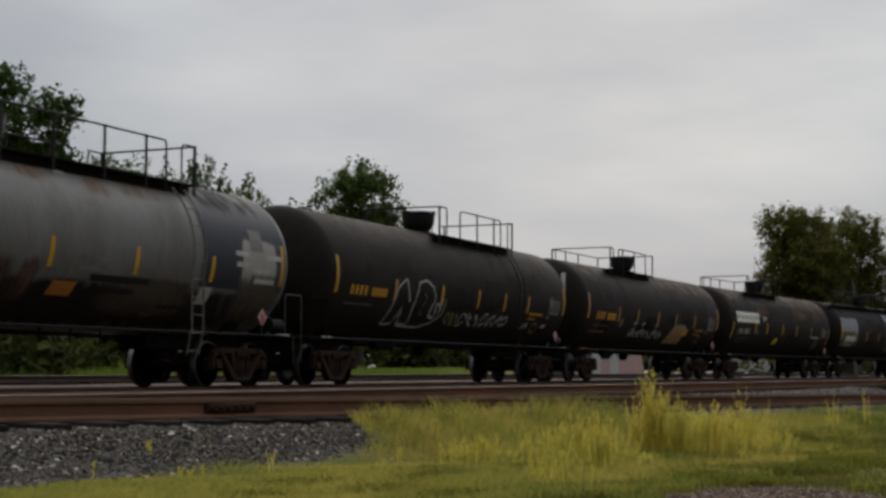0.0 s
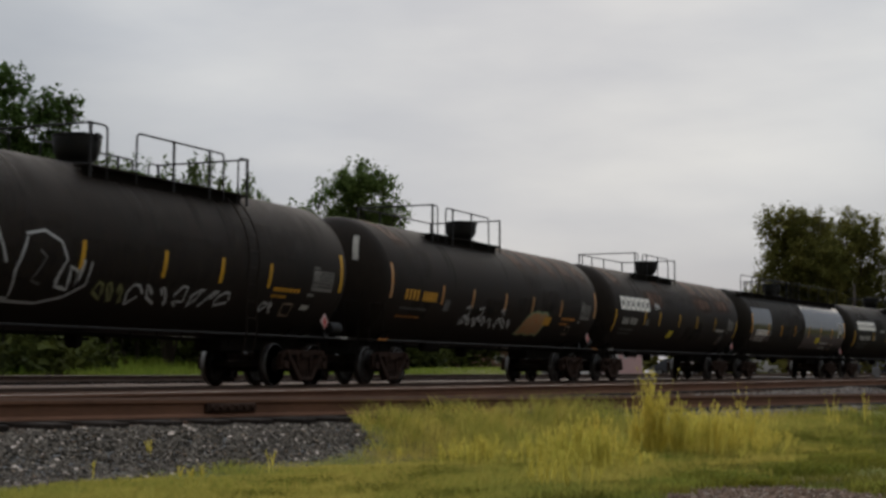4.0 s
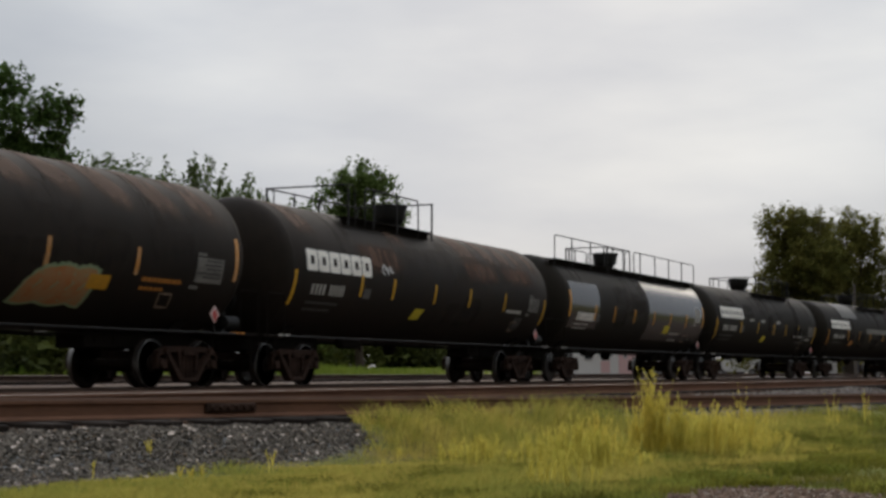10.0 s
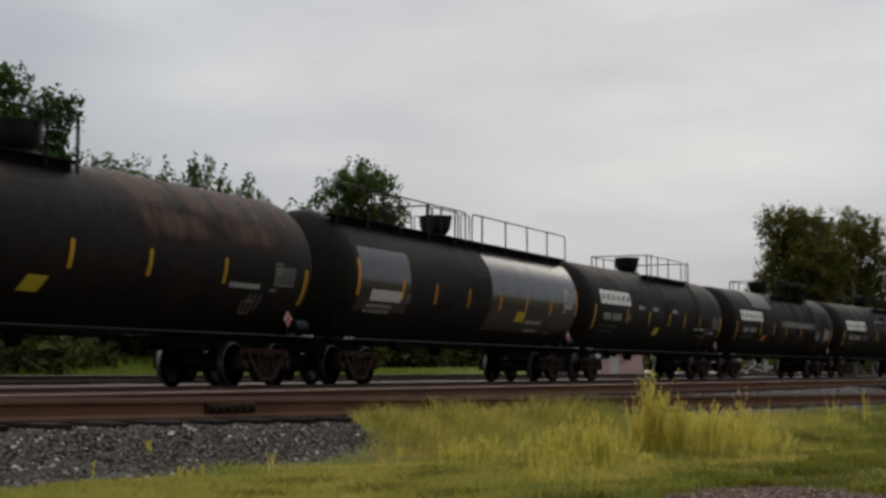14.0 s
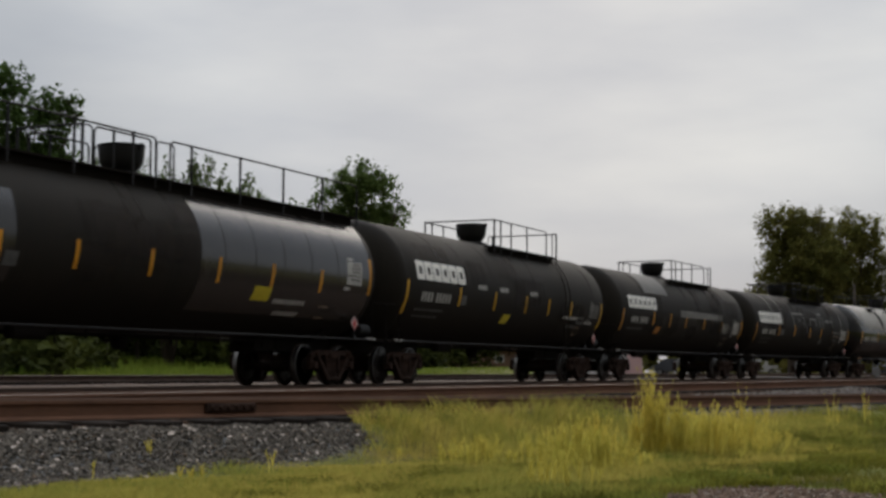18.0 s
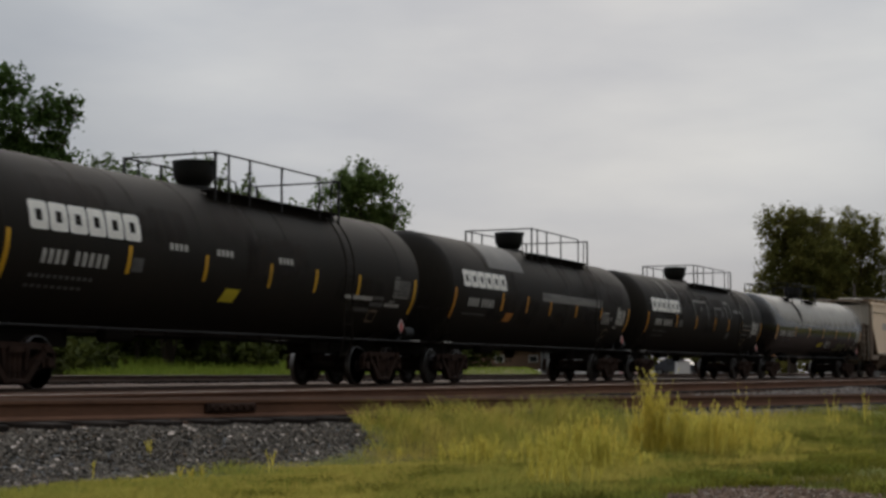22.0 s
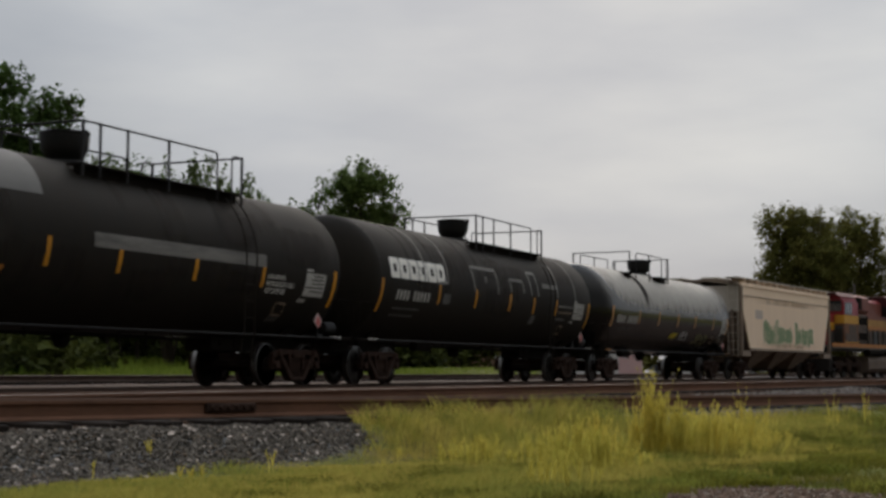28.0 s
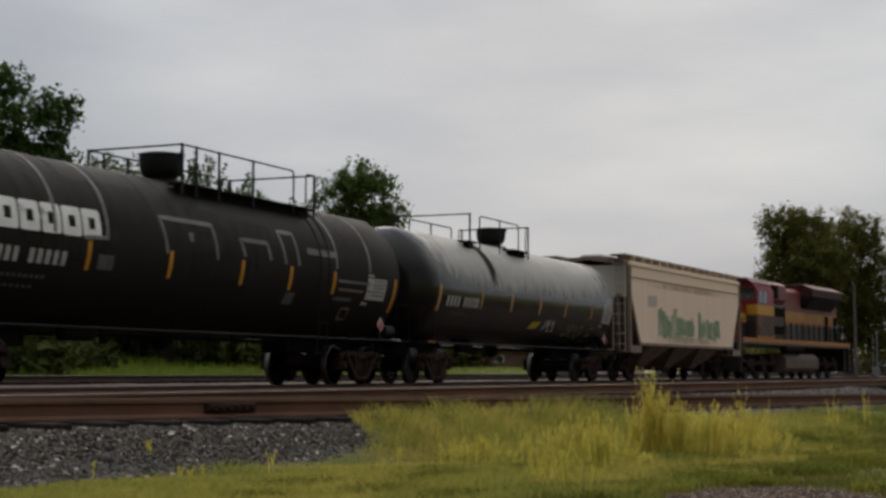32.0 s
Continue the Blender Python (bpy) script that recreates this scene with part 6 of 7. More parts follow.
# ---- trees ----
def leaf_cloud(rnd, lobes, count, size, bunch=22):
    """Leaves in many small sprays scattered through rough lobes (x, y, z, rx, ry, rz); some sprays reach out past the lobe."""
    v, f = [], []
    vol = [l[3] * l[4] * l[5] for l in lobes]
    tot = sum(vol)
    for (cx, cy, cz, rx, ry, rz), w in zip(lobes, vol):
        for _ in range(max(3, int(count * w / tot / bunch))):
            d = Vector((rnd.gauss(0, 1), rnd.gauss(0, 1), rnd.gauss(0, 1))).normalized()
            k = 0.95 * rnd.uniform(0.25, 1.0) ** 0.6
            if rnd.random() < 0.07:
                k = rnd.uniform(0.95, 1.15)
            k *= 1 + 0.35 * noise.noise((d.x * 2.6 + cx, d.y * 2.6 + cy, d.z * 2.6 + cz))
            c = Vector((cx + d.x * rx * k, cy + d.y * ry * k, cz + d.z * rz * k))
            if noise.noise((c.x * 1.3, c.y * 1.3, c.z * 1.3)) < -0.3:
                continue
            way = (d + Vector((rnd.gauss(0, 0.5), rnd.gauss(0, 0.5), rnd.gauss(0.35, 0.5)))).normalized()
            reach = min(size * rnd.uniform(1.2, 2.6), max(0.25, 0.9 * min(rx, rz)))
            wide = reach * 0.3
            for _ in range(bunch):
                p = c + way * reach * rnd.uniform(-0.7, 1.0) + Vector((rnd.gauss(0, wide), rnd.gauss(0, wide), rnd.gauss(0, wide)))
                s = size * rnd.uniform(0.6, 1.3)
                m = Euler((rnd.uniform(-1, 1), rnd.uniform(-1, 1), rnd.uniform(0, 6.3))).to_matrix()
                o = len(v)
                for q in ((-0.5, 0, 0), (0, -0.32, 0.08), (0.55, 0, 0), (0, 0.32, 0.08)):
                    v.append(tuple(p + m @ (Vector(q) * s)))
                f.append((o, o + 1, o + 2, o + 3))
    return v, f


def tree(label, x, y, lobes, leaves, size, mat, trunk_r=0.22, seed=1, name="tree", category="tree"):
    rnd = random.Random(seed)
    z0 = ground_z(x, y) - 0.1
    t = thing(name, label, category, at=pose(x, y, z0))
    sh = Shape()
    top = max(l[2] for l in lobes)
    fork = min(l[2] - l[5] * 0.6 for l in lobes)
    fork = max(0.5, min(fork, top * 0.6))
    bend = [(0, 0, 0), (rnd.uniform(-.1, .1), rnd.uniform(-.1, .1), fork * 0.5), (rnd.uniform(-.2, .2), rnd.uniform(-.2, .2), fork), (0.1, 0.1, fork + (top - fork) * 0.6)]
    sh.tube(bend, [trunk_r * 1.35, trunk_r, trunk_r * 0.8, trunk_r * 0.35], 9)
    trunk = part("trunk", sh, BARK, t)
    for l in lobes:
        a = Vector(bend[2])
        b = Vector(l[:3])
        mid = a.lerp(b, 0.5) + Vector((rnd.uniform(-.3, .3), rnd.uniform(-.3, .3), 0.25))
        part("limb", Shape().tube([a, mid, b], [trunk_r * 0.55, trunk_r * 0.32, trunk_r * 0.1], 6), BARK, trunk)
        tw = Shape()
        for _ in range(9):
            d = Vector((rnd.gauss(0, 1), rnd.gauss(0, 1), rnd.gauss(0.3, 1))).normalized()
            e = b + Vector((d.x * l[3], d.y * l[4], d.z * l[5])) * rnd.uniform(0.85, 1.12)
            tw.tube([b.lerp(e, 0.1), b.lerp(e, 0.6) + Vector((0, 0, 0.1)), e], [trunk_r * 0.1, trunk_r * 0.06, trunk_r * 0.025], 4)
        part("twig_spray", tw, BARK, trunk)
    v, f = leaf_cloud(rnd, lobes, leaves, size)
    me = bpy.data.meshes.new("crown")
    me.from_pydata(v, [], f)
    me.materials.append(mat)
    part("crown", me, None, t)
    return t


def spiky_shrub(label, x, y, height, spread, stems, mat, seed):
    """A tall shrub whose many thin stems fan out, each feathered with small leaves."""
    rnd = random.Random(seed)
    t = thing("shrub", label, "shrub", at=pose(x, y, ground_z(x, y) - 0.1))
    v, f = [], []
    for i in range(stems):
        a, k = rnd.uniform(0, 6.3), rnd.uniform(0.05, 1.0)
        top = Vector((spread * k * math.cos(a) * 1.15, spread * k * math.sin(a) * 1.15, height * rnd.uniform(0.72, 1.0) * (1 - 0.12 * k)))
        mid = Vector((top.x * 0.35, top.y * 0.35, top.z * 0.6))
        part("stem", Shape().tube([(top.x * 0.05, top.y * 0.05, 0), mid, top], [0.05, 0.03, 0.008], 5), BARK, t)
        for _ in range(200):
            q = rnd.uniform(0.25, 1.0) ** 0.8
            p = (mid * 2 * q if q < 0.5 else mid.lerp(top, q * 2 - 1))
            w = 0.5 * (1.12 - q)
            p = p + Vector((rnd.gauss(0, w), rnd.gauss(0, w), rnd.gauss(0, 0.12)))
            s = rnd.uniform(0.13, 0.28)
            m = Euler((rnd.uniform(-1, 1), rnd.uniform(-1, 1), rnd.uniform(0, 6.3))).to_matrix()
            o = len(v)
            for c in ((-0.5, 0, 0), (0, -0.28, 0.06), (0.55, 0, 0), (0, 0.28, 0.06)):
                v.append(tuple(p + m @ (Vector(c) * s)))
            f.append((o, o + 1, o + 2, o + 3))
    me = bpy.data.meshes.new("foliage")
    me.from_pydata(v, [], f)
    me.materials.append(mat)
    part("foliage", me, None, t)
    return t


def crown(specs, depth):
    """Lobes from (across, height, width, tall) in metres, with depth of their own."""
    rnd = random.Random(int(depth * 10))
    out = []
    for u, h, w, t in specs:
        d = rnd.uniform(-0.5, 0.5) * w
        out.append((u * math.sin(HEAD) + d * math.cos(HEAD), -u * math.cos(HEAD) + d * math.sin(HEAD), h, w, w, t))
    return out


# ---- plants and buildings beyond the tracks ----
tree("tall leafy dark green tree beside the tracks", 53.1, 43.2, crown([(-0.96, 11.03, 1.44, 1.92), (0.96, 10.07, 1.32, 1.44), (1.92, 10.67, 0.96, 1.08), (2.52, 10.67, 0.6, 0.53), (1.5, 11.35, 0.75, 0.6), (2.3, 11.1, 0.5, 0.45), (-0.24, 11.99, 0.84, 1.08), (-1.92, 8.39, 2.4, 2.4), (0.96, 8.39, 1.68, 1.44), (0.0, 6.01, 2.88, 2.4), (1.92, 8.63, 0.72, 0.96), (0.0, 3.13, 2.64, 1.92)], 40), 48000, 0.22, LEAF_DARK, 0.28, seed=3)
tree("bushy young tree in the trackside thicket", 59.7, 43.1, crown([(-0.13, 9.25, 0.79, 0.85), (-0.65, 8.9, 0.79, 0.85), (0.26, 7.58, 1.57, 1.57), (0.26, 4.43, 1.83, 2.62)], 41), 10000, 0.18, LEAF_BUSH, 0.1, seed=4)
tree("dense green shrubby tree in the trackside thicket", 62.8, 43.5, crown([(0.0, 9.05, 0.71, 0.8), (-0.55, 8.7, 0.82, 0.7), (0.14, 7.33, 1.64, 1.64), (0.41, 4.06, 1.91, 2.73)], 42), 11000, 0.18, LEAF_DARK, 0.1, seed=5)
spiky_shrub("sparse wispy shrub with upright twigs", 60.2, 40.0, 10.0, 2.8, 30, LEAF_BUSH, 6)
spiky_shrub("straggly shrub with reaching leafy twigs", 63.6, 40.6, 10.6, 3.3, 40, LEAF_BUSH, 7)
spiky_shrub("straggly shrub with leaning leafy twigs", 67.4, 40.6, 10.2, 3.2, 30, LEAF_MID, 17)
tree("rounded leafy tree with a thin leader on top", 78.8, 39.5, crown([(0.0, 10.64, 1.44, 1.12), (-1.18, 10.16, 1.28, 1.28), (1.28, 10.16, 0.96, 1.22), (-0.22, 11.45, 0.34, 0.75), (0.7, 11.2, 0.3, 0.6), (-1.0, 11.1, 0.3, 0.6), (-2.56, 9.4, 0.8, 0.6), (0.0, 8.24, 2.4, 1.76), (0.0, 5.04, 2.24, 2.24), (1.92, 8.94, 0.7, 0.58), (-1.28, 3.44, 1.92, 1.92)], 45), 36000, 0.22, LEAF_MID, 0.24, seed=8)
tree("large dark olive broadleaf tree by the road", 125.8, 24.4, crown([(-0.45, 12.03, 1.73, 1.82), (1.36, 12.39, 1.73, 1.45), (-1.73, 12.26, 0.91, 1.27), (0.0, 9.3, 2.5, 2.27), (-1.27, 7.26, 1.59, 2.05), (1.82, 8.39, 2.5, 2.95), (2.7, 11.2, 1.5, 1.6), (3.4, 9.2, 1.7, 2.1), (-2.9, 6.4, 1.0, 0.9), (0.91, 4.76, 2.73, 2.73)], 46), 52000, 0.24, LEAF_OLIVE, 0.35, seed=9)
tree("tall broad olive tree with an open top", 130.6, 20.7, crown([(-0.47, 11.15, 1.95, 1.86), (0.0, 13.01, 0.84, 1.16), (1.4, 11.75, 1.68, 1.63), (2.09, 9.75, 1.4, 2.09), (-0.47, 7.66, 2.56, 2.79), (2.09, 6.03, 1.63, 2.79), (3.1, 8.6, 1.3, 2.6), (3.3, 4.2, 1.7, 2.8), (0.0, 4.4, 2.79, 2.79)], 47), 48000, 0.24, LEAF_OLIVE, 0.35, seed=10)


# ---- grass ----
def blades(name, label, count, place, mat, width, seed=5, droop=(0.08, 0.55)):
    """Bent grass blades, each of two narrow faces."""
    rnd = random.Random(seed)
    v, f = [], []
    for _ in range(count):
        p = place(rnd)
        if p is None:
            continue
        x, y, z, h = p
        a, b = rnd.uniform(0, 6.3), rnd.uniform(0, 6.3)
        lean = h * rnd.uniform(*droop)
        w = width * rnd.uniform(0.6, 1.3)
        ux, uy, lx, ly = w * math.cos(a), w * math.sin(a), lean * math.cos(b), lean * math.sin(b)
        o = len(v)
        v += [(x - ux, y - uy, z - 0.02), (x + ux, y + uy, z - 0.02), (x + ux * 0.7 + lx * 0.35, y + uy * 0.7 + ly * 0.35, z + h * 0.6),
              (x - ux * 0.7 + lx * 0.35, y - uy * 0.7 + ly * 0.35, z + h * 0.6), (x + lx, y + ly, z + h)]
        f += [(o, o + 1, o + 2, o + 3), (o + 3, o + 2, o + 4)]
    me = bpy.data.meshes.new(name)
    me.from_pydata(v, [], f)
    me.materials.append(mat)
    return me


def verge_place(r):
    x = 6.5 + 44 * r.random() ** 1.9
    y = near_rail(x) - 0.3 - (6.5 if x < 22 else 9) * r.random()
    g = zone(x, y)[0]
    if g < 0.5 or r.random() > 0.15 + 0.85 * g:
        return None
    if noise.noise((x * 0.9, y * 1.6, 17)) < -0.25 and r.random() < 0.6:
        return None
    n = y - near_rail(x)
    far = 1 - 0.2 * smooth_step(15.5, 20, x)
    h = (0.045 + 0.06 * noise.noise((x * 0.9, y * 0.9, 1)) ** 2 + 0.04 * r.random()) * far
    h *= 1 - 0.5 * smooth_step(-3.0, -2.0, n) * (1 - smooth_step(13, 15.5, x))
    tall = smooth_step(-4.4, -2.5, n) * smooth_step(12.0, 14.4, x) * (1 - 0.55 * smooth_step(17, 22, x))
    h += tall * (0.06 + 0.24 * r.random() ** 1.4) * (0.8 + 0.7 * noise.noise((x * 1.3, y * 1.3, 8)))
    return x, y, ground_z(x, y), h


def straw_place(r):
    p = verge_place(r)
    return p if p and p[1] + 1.3 * noise.noise((p[0], p[1], 40)) > 3.0 - 0.03 * (p[0] - 10) + 0.17 * max(0.0, p[0] - 16) else None


def lawn_place(r):
    p = verge_place(r)
    return (p[0], p[1], p[2], p[3] * 0.7) if p and p[1] + 1.3 * noise.noise((p[0], p[1], 40)) <= 3.5 - 0.03 * (p[0] - 10) + 0.2 * max(0.0, p[0] - 16) else None


tagged(new("mown_grass", blades("mown_grass", "", 170000, lawn_place, GRASS_LAWN, 0.0034, 12, (0.4, 1.6))), "short mown olive-green grass", "grass", kind="stuff")
tagged(new("verge_grass", blades("verge_grass", "", 250000, straw_place, GRASS_BLADE, 0.0032, 5, (0.25, 1.1))), "short dry yellow-green grass beside the tracks", "grass", kind="stuff")


def green_place(r):
    p = verge_place(r)
    return p if p and noise.noise((p[0] * 0.9, p[1] * 1.3, 30)) > 0.05 else None


tagged(new("green_grass", blades("green_grass", "", 110000, green_place, GRASS_GREEN, 0.0035, 9, (0.3, 1.2))), "fresher green grass mixed into the verge", "grass", kind="stuff")


def bank_place(r):
    x = r.uniform(18, 118)
    y = main_y(x) + 13.0 + 22 * r.random() ** 1.4
    if x > 78 and y < 0.362 * x:
        return None
    return x, y, ground_z(x, y), r.uniform(0.2, 0.6) * (1 - 0.7 * smooth_step(68, 82, x))


tagged(new("bank_grass", blades("bank_grass", "", 52000, bank_place, GRASS_BANK, 0.02, 6)), "lush green grass on the bank beyond the tracks", "grass", kind="stuff")


def plume(label, x, y, height, spread, stalks, seed):
    """Tall weeds: many thin stalks, each feathered in its upper half with short blades."""
    rnd = random.Random(seed)
    feather = []
    for _ in range(stalks):
        d, a = spread * abs(rnd.gauss(0, 0.42)), rnd.uniform(0, 6.3)
        bx, by = x + d * math.cos(a), y + d * math.sin(a)
        h = height * max(0.2, 1 - 0.7 * (d / spread) ** 1.1) * rnd.uniform(0.6, 1.0)
        lx, ly = rnd.gauss(0, 0.09) * h + 0.12 * d * math.cos(a), rnd.gauss(0, 0.09) * h + 0.12 * d * math.sin(a)
        z = ground_z(bx, by)
        feather.append((bx, by, z, h, lx, ly, 0.004))
        for k in range(11):
            q = rnd.uniform(0.3, 0.98)
            b, up = rnd.uniform(0, 6.3), 0.09 * rnd.uniform(0.6, 1.4) * (1.25 - q)
            feather.append((bx + lx * q * q, by + ly * q * q, z + h * q, up, up * 0.5 * math.cos(b), up * 0.5 * math.sin(b), 0.0045))
    v, f = [], []
    for bx, by, z, h, lx, ly, w in feather:
        a, o = rnd.uniform(0, 6.3), len(v)
        ux, uy = w * math.cos(a), w * math.sin(a)
        v += [(bx - ux, by - uy, z), (bx + ux, by + uy, z), (bx + ux * 0.7 + lx * 0.35, by + uy * 0.7 + ly * 0.35, z + h * 0.6),
              (bx - ux * 0.7 + lx * 0.35, by - uy * 0.7 + ly * 0.35, z + h * 0.6), (bx + lx, by + ly, z + h)]
        f += [(o, o + 1, o + 2, o + 3), (o + 3, o + 2, o + 4)]
    me = bpy.data.meshes.new("grass_tuft")
    me.from_pydata(v, [], f)
    me.materials.append(GRASS_TALL)
    tagged(new("grass_tuft", me), label, "grass", kind="stuff")


WEEDS = ((13.9, 4.0, 0.96, 0.28, 80), (14.0, 3.95, 0.78, 0.45, 110), (14.2, 3.8, 0.66, 0.6, 130), (14.7, 3.65, 0.6, 0.7, 140), (15.3, 3.6, 0.56, 0.7, 120), (16.2, 3.6, 0.5, 0.7, 90), (9.0, 3.14, 0.36, 0.3, 16), (9.3, 3.4, 0.3, 0.4, 14), (11.6, 3.75, 0.42, 0.4, 70), (12.3, 4.15, 0.62, 0.06, 9), (12.3, 4.3, 0.42, 0.8, 110), (13.1, 4.25, 0.5, 0.5, 70),
         (17.9, 4.06, 0.84, 0.08, 9), (18.9, 3.98, 0.6, 0.12, 8), (16.9, 3.95, 0.55, 0.06, 5), (21.3, 3.6, 0.6, 0.12, 9), (22.6, 3.35, 0.62, 0.15, 8), (15.4, 3.9, 0.47, 0.5, 60), (16.6, 3.9, 0.42, 0.5, 50),
         (11.5, 4.7, 0.34, 0.6, 50), (8.9, 6.5, 0.16, 0.08, 2), (9.9, 6.75, 0.3, 0.03, 2), (10.1, 5.8, 0.3, 0.05, 2), (11.9, 5.6, 0.3, 0.05, 2), (9.3, 5.9, 0.16, 0.25, 4), (12.9, 5.5, 0.3, 0.3, 6))
for k, (x, y, h, spread, n) in enumerate(WEEDS):
    plume("tall yellow weed stalks standing in the verge", x, y, h, spread, n, 40 + k)


CLOVER = ((11.4, 2.95, 0.75, 0.22), (11.9, 3.1, 0.5, 0.2), (14.1, 2.15, 0.9, 0.3), (10.7, 2.35, 0.5, 0.2), (18.0, 3.1, 1.3, 0.3), (16.2, 2.7, 1.2, 0.3), (12.7, 2.4, 0.6, 0.25), (13.2, 5.0, 0.5, 0.3), (12.4, 5.1, 0.35, 0.25),
          (9.9, 4.3, 0.5, 0.2), (8.6, 4.2, 0.45, 0.2), (8.2, 3.6, 0.5, 0.2), (9.0, 5.0, 0.45, 0.2), (7.8, 4.6, 0.4, 0.15), (10.6, 4.7, 0.45, 0.2), (11.3, 4.2, 0.4, 0.2))


def clover_place(r):
    x, y, rx, ry = r.choice(CLOVER)
    x, y = x + r.gauss(0, rx * 0.45), y + r.gauss(0, ry * 0.6)
    return (x, y, ground_z(x, y), r.uniform(0.03, 0.085)) if zone(x, y)[0] > 0.4 else None


tagged(new("low_weeds", blades("low_weeds", "", 11000, clover_place, LEAF_WEED, 0.0075, 77, (0.6, 1.6))), "low dark green weeds in patches on the verge", "grass", kind="stuff")


# ---- thicket and shrubs behind the bank ----
def thicket(name, label, places, leaves, size, mat, seed):
    rnd = random.Random(seed)
    lobes = []
    for x0, y0, x1, y1, n, h in places:
        for i in range(n):
            k = (i + rnd.uniform(0, 1)) / n
            x, y = x0 + (x1 - x0) * k + rnd.uniform(-0.8, 0.8), y0 + (y1 - y0) * k + rnd.uniform(-1.5, 1.5)
            hh = h * rnd.uniform(0.6, 1.1)
            lobes.append((x, y, ground_z(x, y) + hh * 0.5, rnd.uniform(1.2, 2.2), rnd.uniform(1.2, 2.2), hh * 0.55))
    v, f = leaf_cloud(rnd, lobes, leaves, size)
    me = bpy.data.meshes.new(name)
    me.from_pydata(v, [], f)
    me.materials.append(mat)
    return tagged(new(name, me), label, "bushes", kind="stuff")


thicket("thicket", "dark tangled thicket of bushes along the bank", [(35, 33.5, 42.5, 33.5, 10, 2.0), (36, 43, 70, 46, 26, 3.6), (42, 35.5, 49, 37, 6, 2.0), (60, 38, 66, 38, 4, 1.8), (40, 48, 92, 52, 30, 4.2), (34, 53, 84, 56, 34, 3.4), (84, 50, 118, 49, 18, 3.2)], 82000, 0.46, LEAF_THICKET, 31)
thicket("undergrowth", "dark undergrowth below the roadside trees", [(128, 28, 138, 14, 12, 3.2), (150, 34, 170, 12, 14, 5.0)], 9000, 0.45, LEAF_OLIVE, 33)
thicket("far_wood", "hazy far wood along the horizon", [(170, 90, 260, 40, 30, 7.0), (260, 40, 300, -60, 24, 8.0), (60, 75, 120, 95, 24, 7.0), (-20, 70, 60, 75, 24, 8.0)], 40000, 1.1, LEAF_OLIVE, 35)


# ---- buildings, road and street things ----
def facing(x, y):
    """The turn that sets a front square to the way from the eye."""
    return math.degrees(math.atan2(y, x)) - 90


def building(name, label, x, y, w, d, h, wall, roof, windows=0):
    z = ground_z(x, y) - 0.05
    b = thing(name, label, "building", at=pose(x, y, z, rz=facing(x, y)))
    part("wall", Shape().box(-w / 2, w / 2, 0, d, 0, h), wall, b)
    part("roof", Shape().prism([(-0.3, h - 0.05), (d / 2, h + 0.7), (d + 0.3, h - 0.05), (d + 0.3, h + 0.07), (d / 2, h + 0.85), (-0.3, h + 0.07)], "x", -w / 2 - 0.3, w / 2 + 0.3), roof, b)
    for i in range(windows):
        x0 = -w / 2 + (i + 0.5) * w / windows - 0.35
        win = part("window", Shape().box(x0 - 0.06, x0 + 0.76, -0.04, 0.02, 0.55 * h - 0.3, 0.55 * h + 0.3), WALL_WHITE, b)
        part("pane", Shape().box(x0, x0 + 0.7, -0.05, -0.035, 0.55 * h - 0.24, 0.55 * h + 0.24), GLASS_DARK, win)
    return b


shop = building("shop", "low white and pink painted shop building beyond the tracks", 121.2, 38.4, 5.6, 6, 2.9, WALL_WHITE, ROOF_BROWN, 0)
part("painted_wall", Shape().box(0.9, 2.79, -0.03, 0.0, 0.0, 2.86), WALL_PINK, shop, "pink painted wall")
part("painted_wall", Shape().box(-0.55, 0.2, -0.03, 0.0, 0.35, 1.3), WALL_PINK, shop, "pink painted panel below the window")
for x0, x1, z0, z1 in ((-1.9, -1.2, 1.4, 2.3), (-0.6, 0.25, 1.4, 2.4), (1.3, 1.6, 1.5, 2.2)):
    win = part("window", Shape().box(x0, x1, -0.06, -0.032, z0, z1), WALL_WHITE, shop)
    part("pane", Shape().box(x0 + 0.06, x1 - 0.06, -0.075, -0.06, z0 + 0.06, z1 - 0.06), GLASS_DARK, win)
building("warehouse", "grey metal-clad warehouse beyond the lawn", 127.0, 43.4, 5.4, 10, 2.9, WALL_GREY, WALL_GREY)
building("house", "low house with a brown roof behind the lawn", 129.3, 51.0, 9.0, 7, 1.7, ROOF_BROWN, ROOF_BROWN, 3)
for label, x, y, w, h in (("white utility cabinet beside the road", 115.3, 30.6, 1.0, 1.15), ("pale grey utility cabinet by the tracks", 129.0, 22.1, 1.3, 1.2)):
    c = thing("utility_cabinet", label, "cabinet", at=pose(x, y, ground_z(x, y), rz=facing(x, y) + 20))
    part("cabinet_body", Shape().box(-w / 2, w / 2, -0.3, 0.3, 0, h, ch=0.03), WALL_WHITE, c)
    part("cabinet_lid", Shape().box(-w / 2 - 0.04, w / 2 + 0.04, -0.34, 0.34, h, h + 0.06), WALL_WHITE, c)
    part("cabinet_door", Shape().box(-w / 2 + 0.06, w / 2 - 0.06, -0.32, -0.3, 0.12, h - 0.1), WALL_WHITE, c)

road = Shape()
for i in range(40):
    y0 = 12 + i * 3.0
    v = [(x, y, ground_z(x, y) + 0.03) for y in (y0, y0 + 3.0) for x in (103.0, 107.0, 111.0)]
    road.add(v, [(0, 1, 4, 3), (1, 2, 5, 4)])
tagged(new("road", road.mesh("road", material("pale_road_asphalt", (0.16, 0.155, 0.15), 0.9, second=(0.11, 0.105, 0.1), amount=0.6, scale=0.8, bump=0.2, bump_scale=30), 180)), "pale grey asphalt road crossing behind the train", "road", kind="structure")


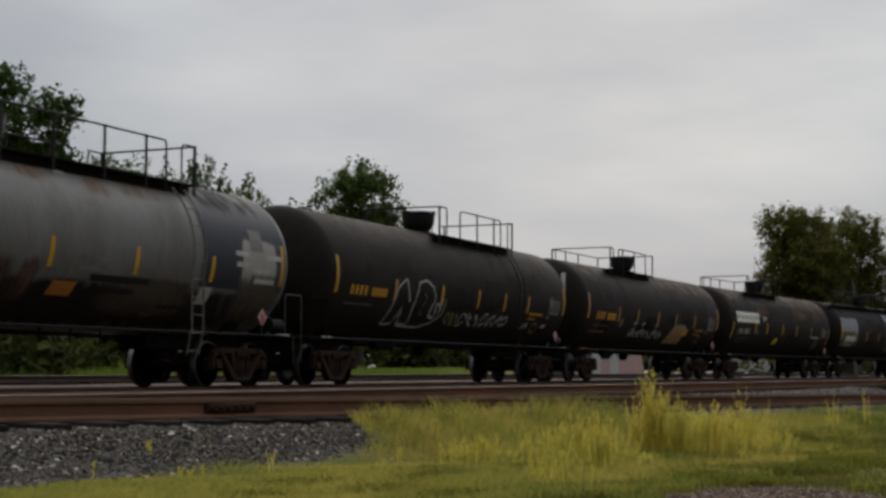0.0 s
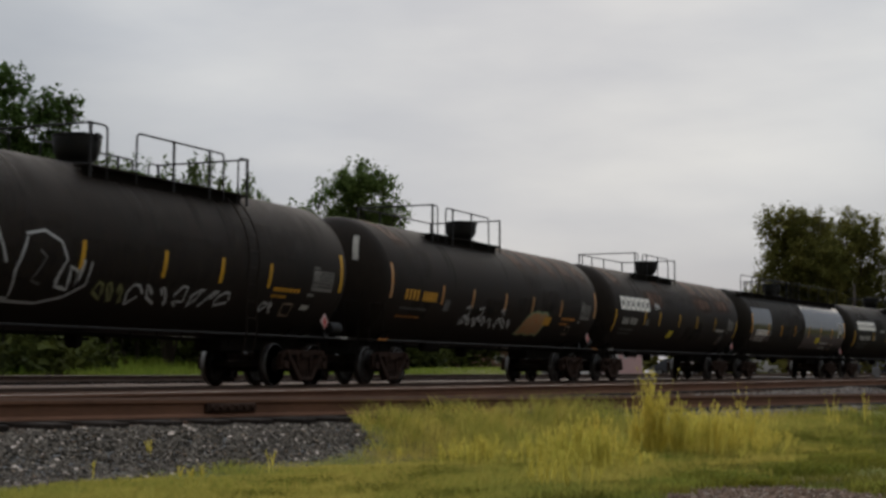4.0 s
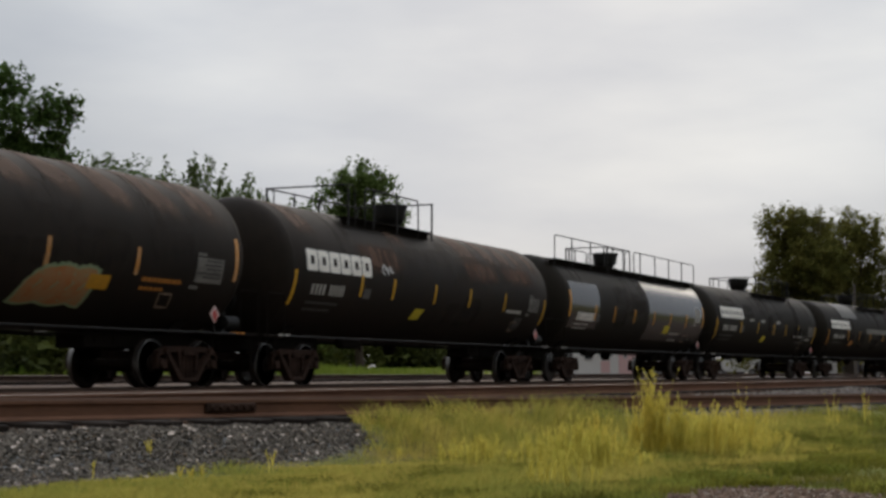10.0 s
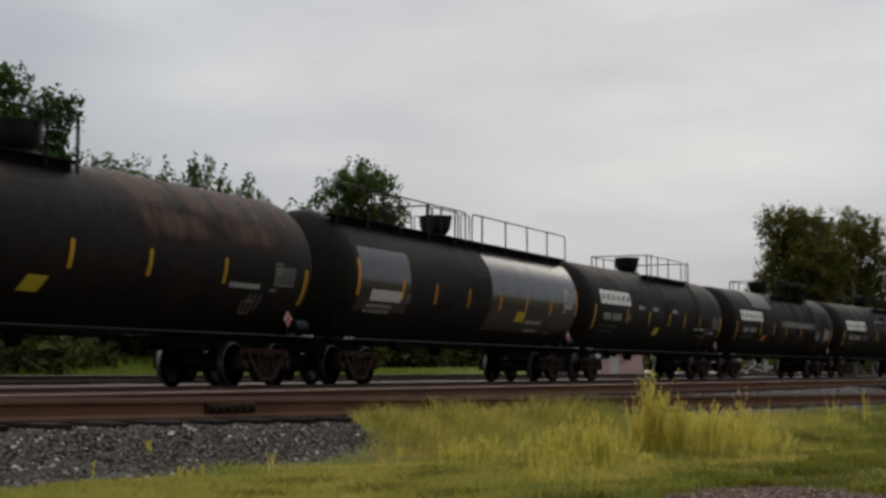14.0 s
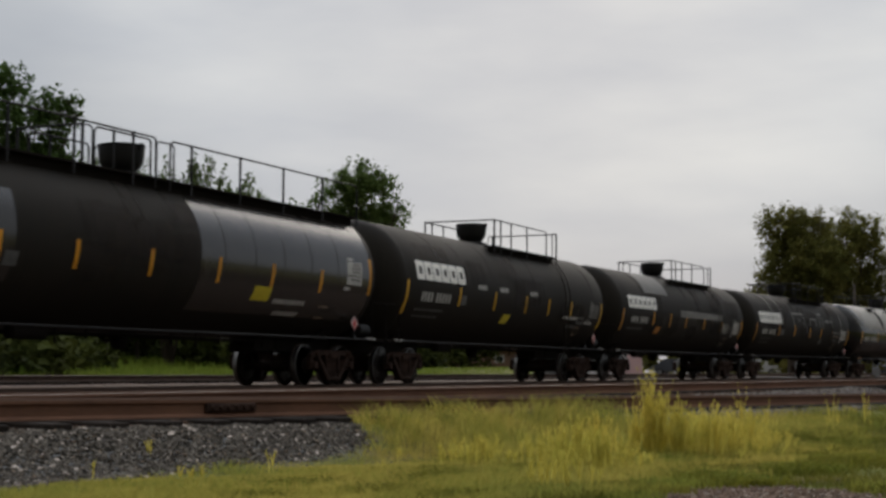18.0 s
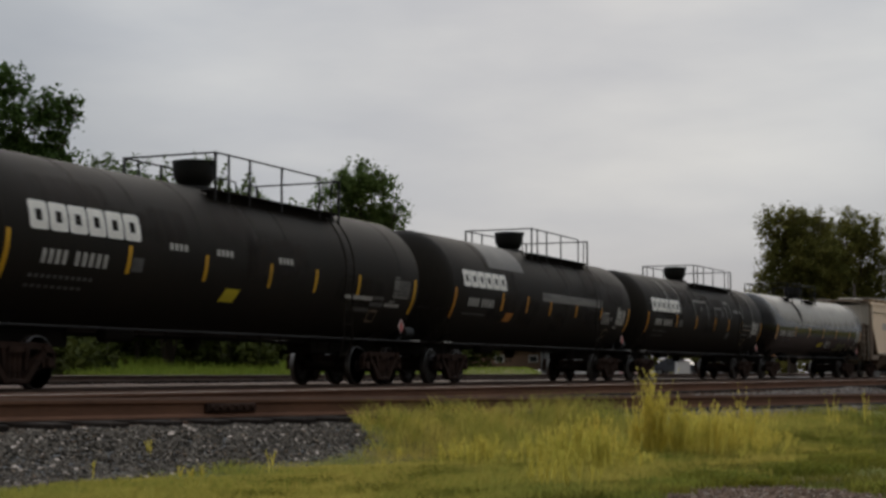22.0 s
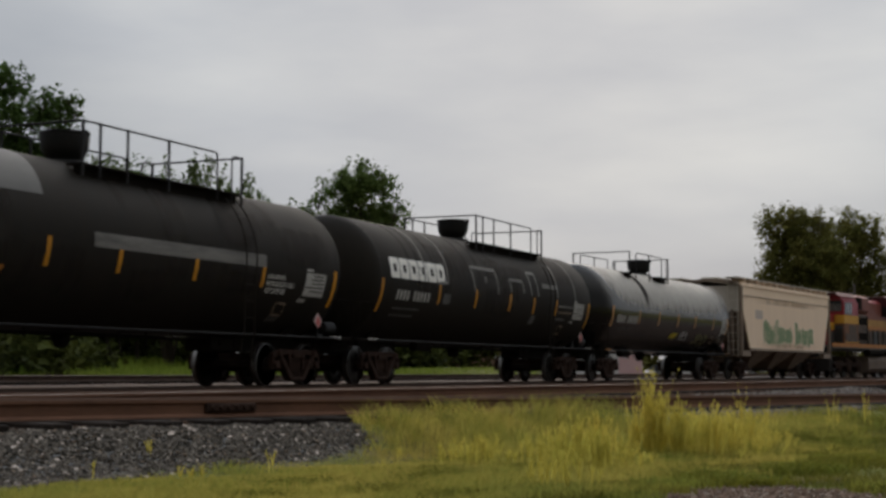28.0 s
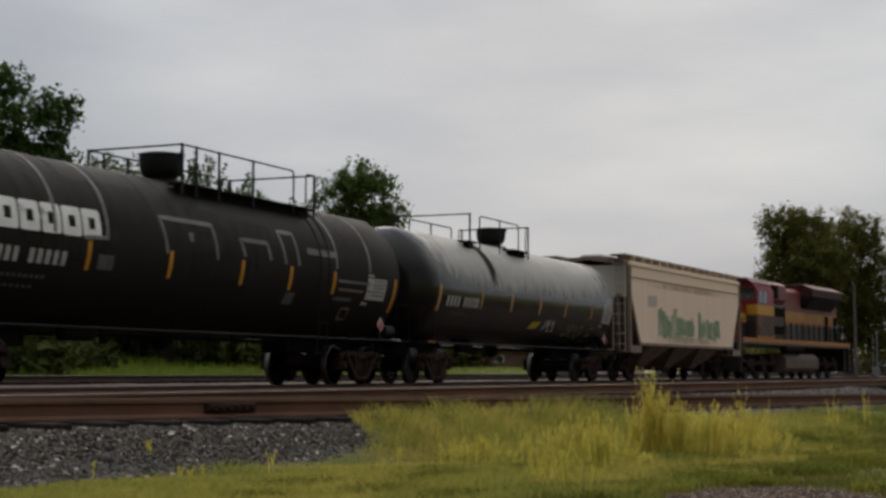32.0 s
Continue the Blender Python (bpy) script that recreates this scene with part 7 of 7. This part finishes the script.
def car(label, x, y, turn, paint, tall=1.45):
    c = thing("parked_car", label, "car", "cars parked by the road", at=pose(x, y, ground_z(x, y) + 0.02, rz=turn))
    body = [(-2.15, 0.35), (-2.2, 0.75), (-1.9, 0.9), (-1.2, 0.95), (-0.75, tall), (0.95, tall), (1.6, 0.98), (2.15, 0.85), (2.2, 0.4)]
    part("body", Shape().prism(body, "y", -0.88, 0.88), paint, c)
    part("side_window", Shape().prism([(-1.05, 0.98), (-0.68, tall - 0.08), (0.88, tall - 0.08), (1.38, 0.98)], "y", -0.895, -0.88), GLASS_DARK, c)
    part("rear_window", Shape().prism([(-1.22, 0.99), (-0.8, tall - 0.06), (-0.82, tall - 0.04), (-1.25, 1.0)], "y", -0.75, 0.75), GLASS_DARK, c)
    for wx in (-1.35, 1.35):
        for wy in (-0.8, 0.8):
            w = part("wheel", Shape().turned([(-0.1, 0.2), (-0.1, 0.32), (0.1, 0.32), (0.1, 0.2)], (wx, wy, 0.31), "y", 16), RUBBER, c)
            part("rim", Shape().turned([(-0.105, 0.02), (-0.11, 0.2), (0.11, 0.2), (0.105, 0.02)], (wx, wy, 0.31), "y", 12), POLE_METAL, w)
    for hy in (-0.62, 0.62):
        part("headlight", Shape().box(2.12, 2.2, hy - 0.18, hy + 0.18, 0.62, 0.76), POLE_METAL, c)


car("white hatchback parked by the road", 134.5, 30.8, 95, CAR_WHITE)
car("white sedan parked by the road", 135.0, 29.3, 100, CAR_WHITE)
car("dark sedan parked by the road", 128.5, 34.5, 90, CAR_DARK)
car("dark blue car parked beyond the crossing", 148.0, 21.7, 80, CAR_DARK)
car("white car parked beyond the crossing", 150.0, 20.3, 80, CAR_WHITE)

pl = thing("utility_pole", "weathered wooden utility pole behind the train", "pole", at=pose(116.6, 17.97, ground_z(116.6, 17.97)))
part("pole_shaft", Shape().tube([(0, 0, -0.3), (0.02, 0, 3.5), (0, 0, 6.8)], [0.11, 0.1, 0.085], 10), POLE_WOOD, pl)
sg = thing("signal_mast", "thin grey metal signal mast beside the tracks", "mast", at=pose(114.9, 16.2, ground_z(114.9, 16.2), rz=facing(114.9, 16.2)))
part("mast", Shape().tube([(0, 0, 0), (0, 0, 3.4)], 0.05, 10), POLE_METAL, sg)
part("side_rod", Shape().tube([(-0.28, 0, 0.3), (-0.28, 0, 3.0)], 0.03, 8), POLE_METAL, sg)
part("control_box", Shape().box(-0.36, 0.14, -0.18, 0.18, 0.2, 0.75, ch=0.02), POLE_METAL, sg)
part("mast_base", Shape().turned([(0, 0.22), (0.18, 0.18), (0.24, 0.08)], (0, 0, 0), "z", 12), POLE_METAL, sg)


# ---- what moves ----
def motions():
    ts = [0.5 * i for i in range(65)]
    for car, s0 in TRAIN:
        rows = []
        for t in ts:
            s = s0 - gone(t)
            xa, ya, _ = on_track(s - 6.9)
            xb, yb, _ = on_track(s + 6.9)
            rows.append((t, pose((xa + xb) / 2, (ya + yb) / 2, 0, rz=math.degrees(math.atan2(yb - ya, xb - xa)))))
        walk(car, rows)
    tw = [min(0.15 * i, 32.0) for i in range(215)]
    turns = [math.degrees(gone(t) / WHEEL_R) for t in tw]
    for ws, x in WHEELSETS:
        walk(ws, [(t, pose(x, 0, WHEEL_R) @ Matrix.Rotation(-radians(a), 4, "Y")) for t, a in zip(tw, turns)])


motions()
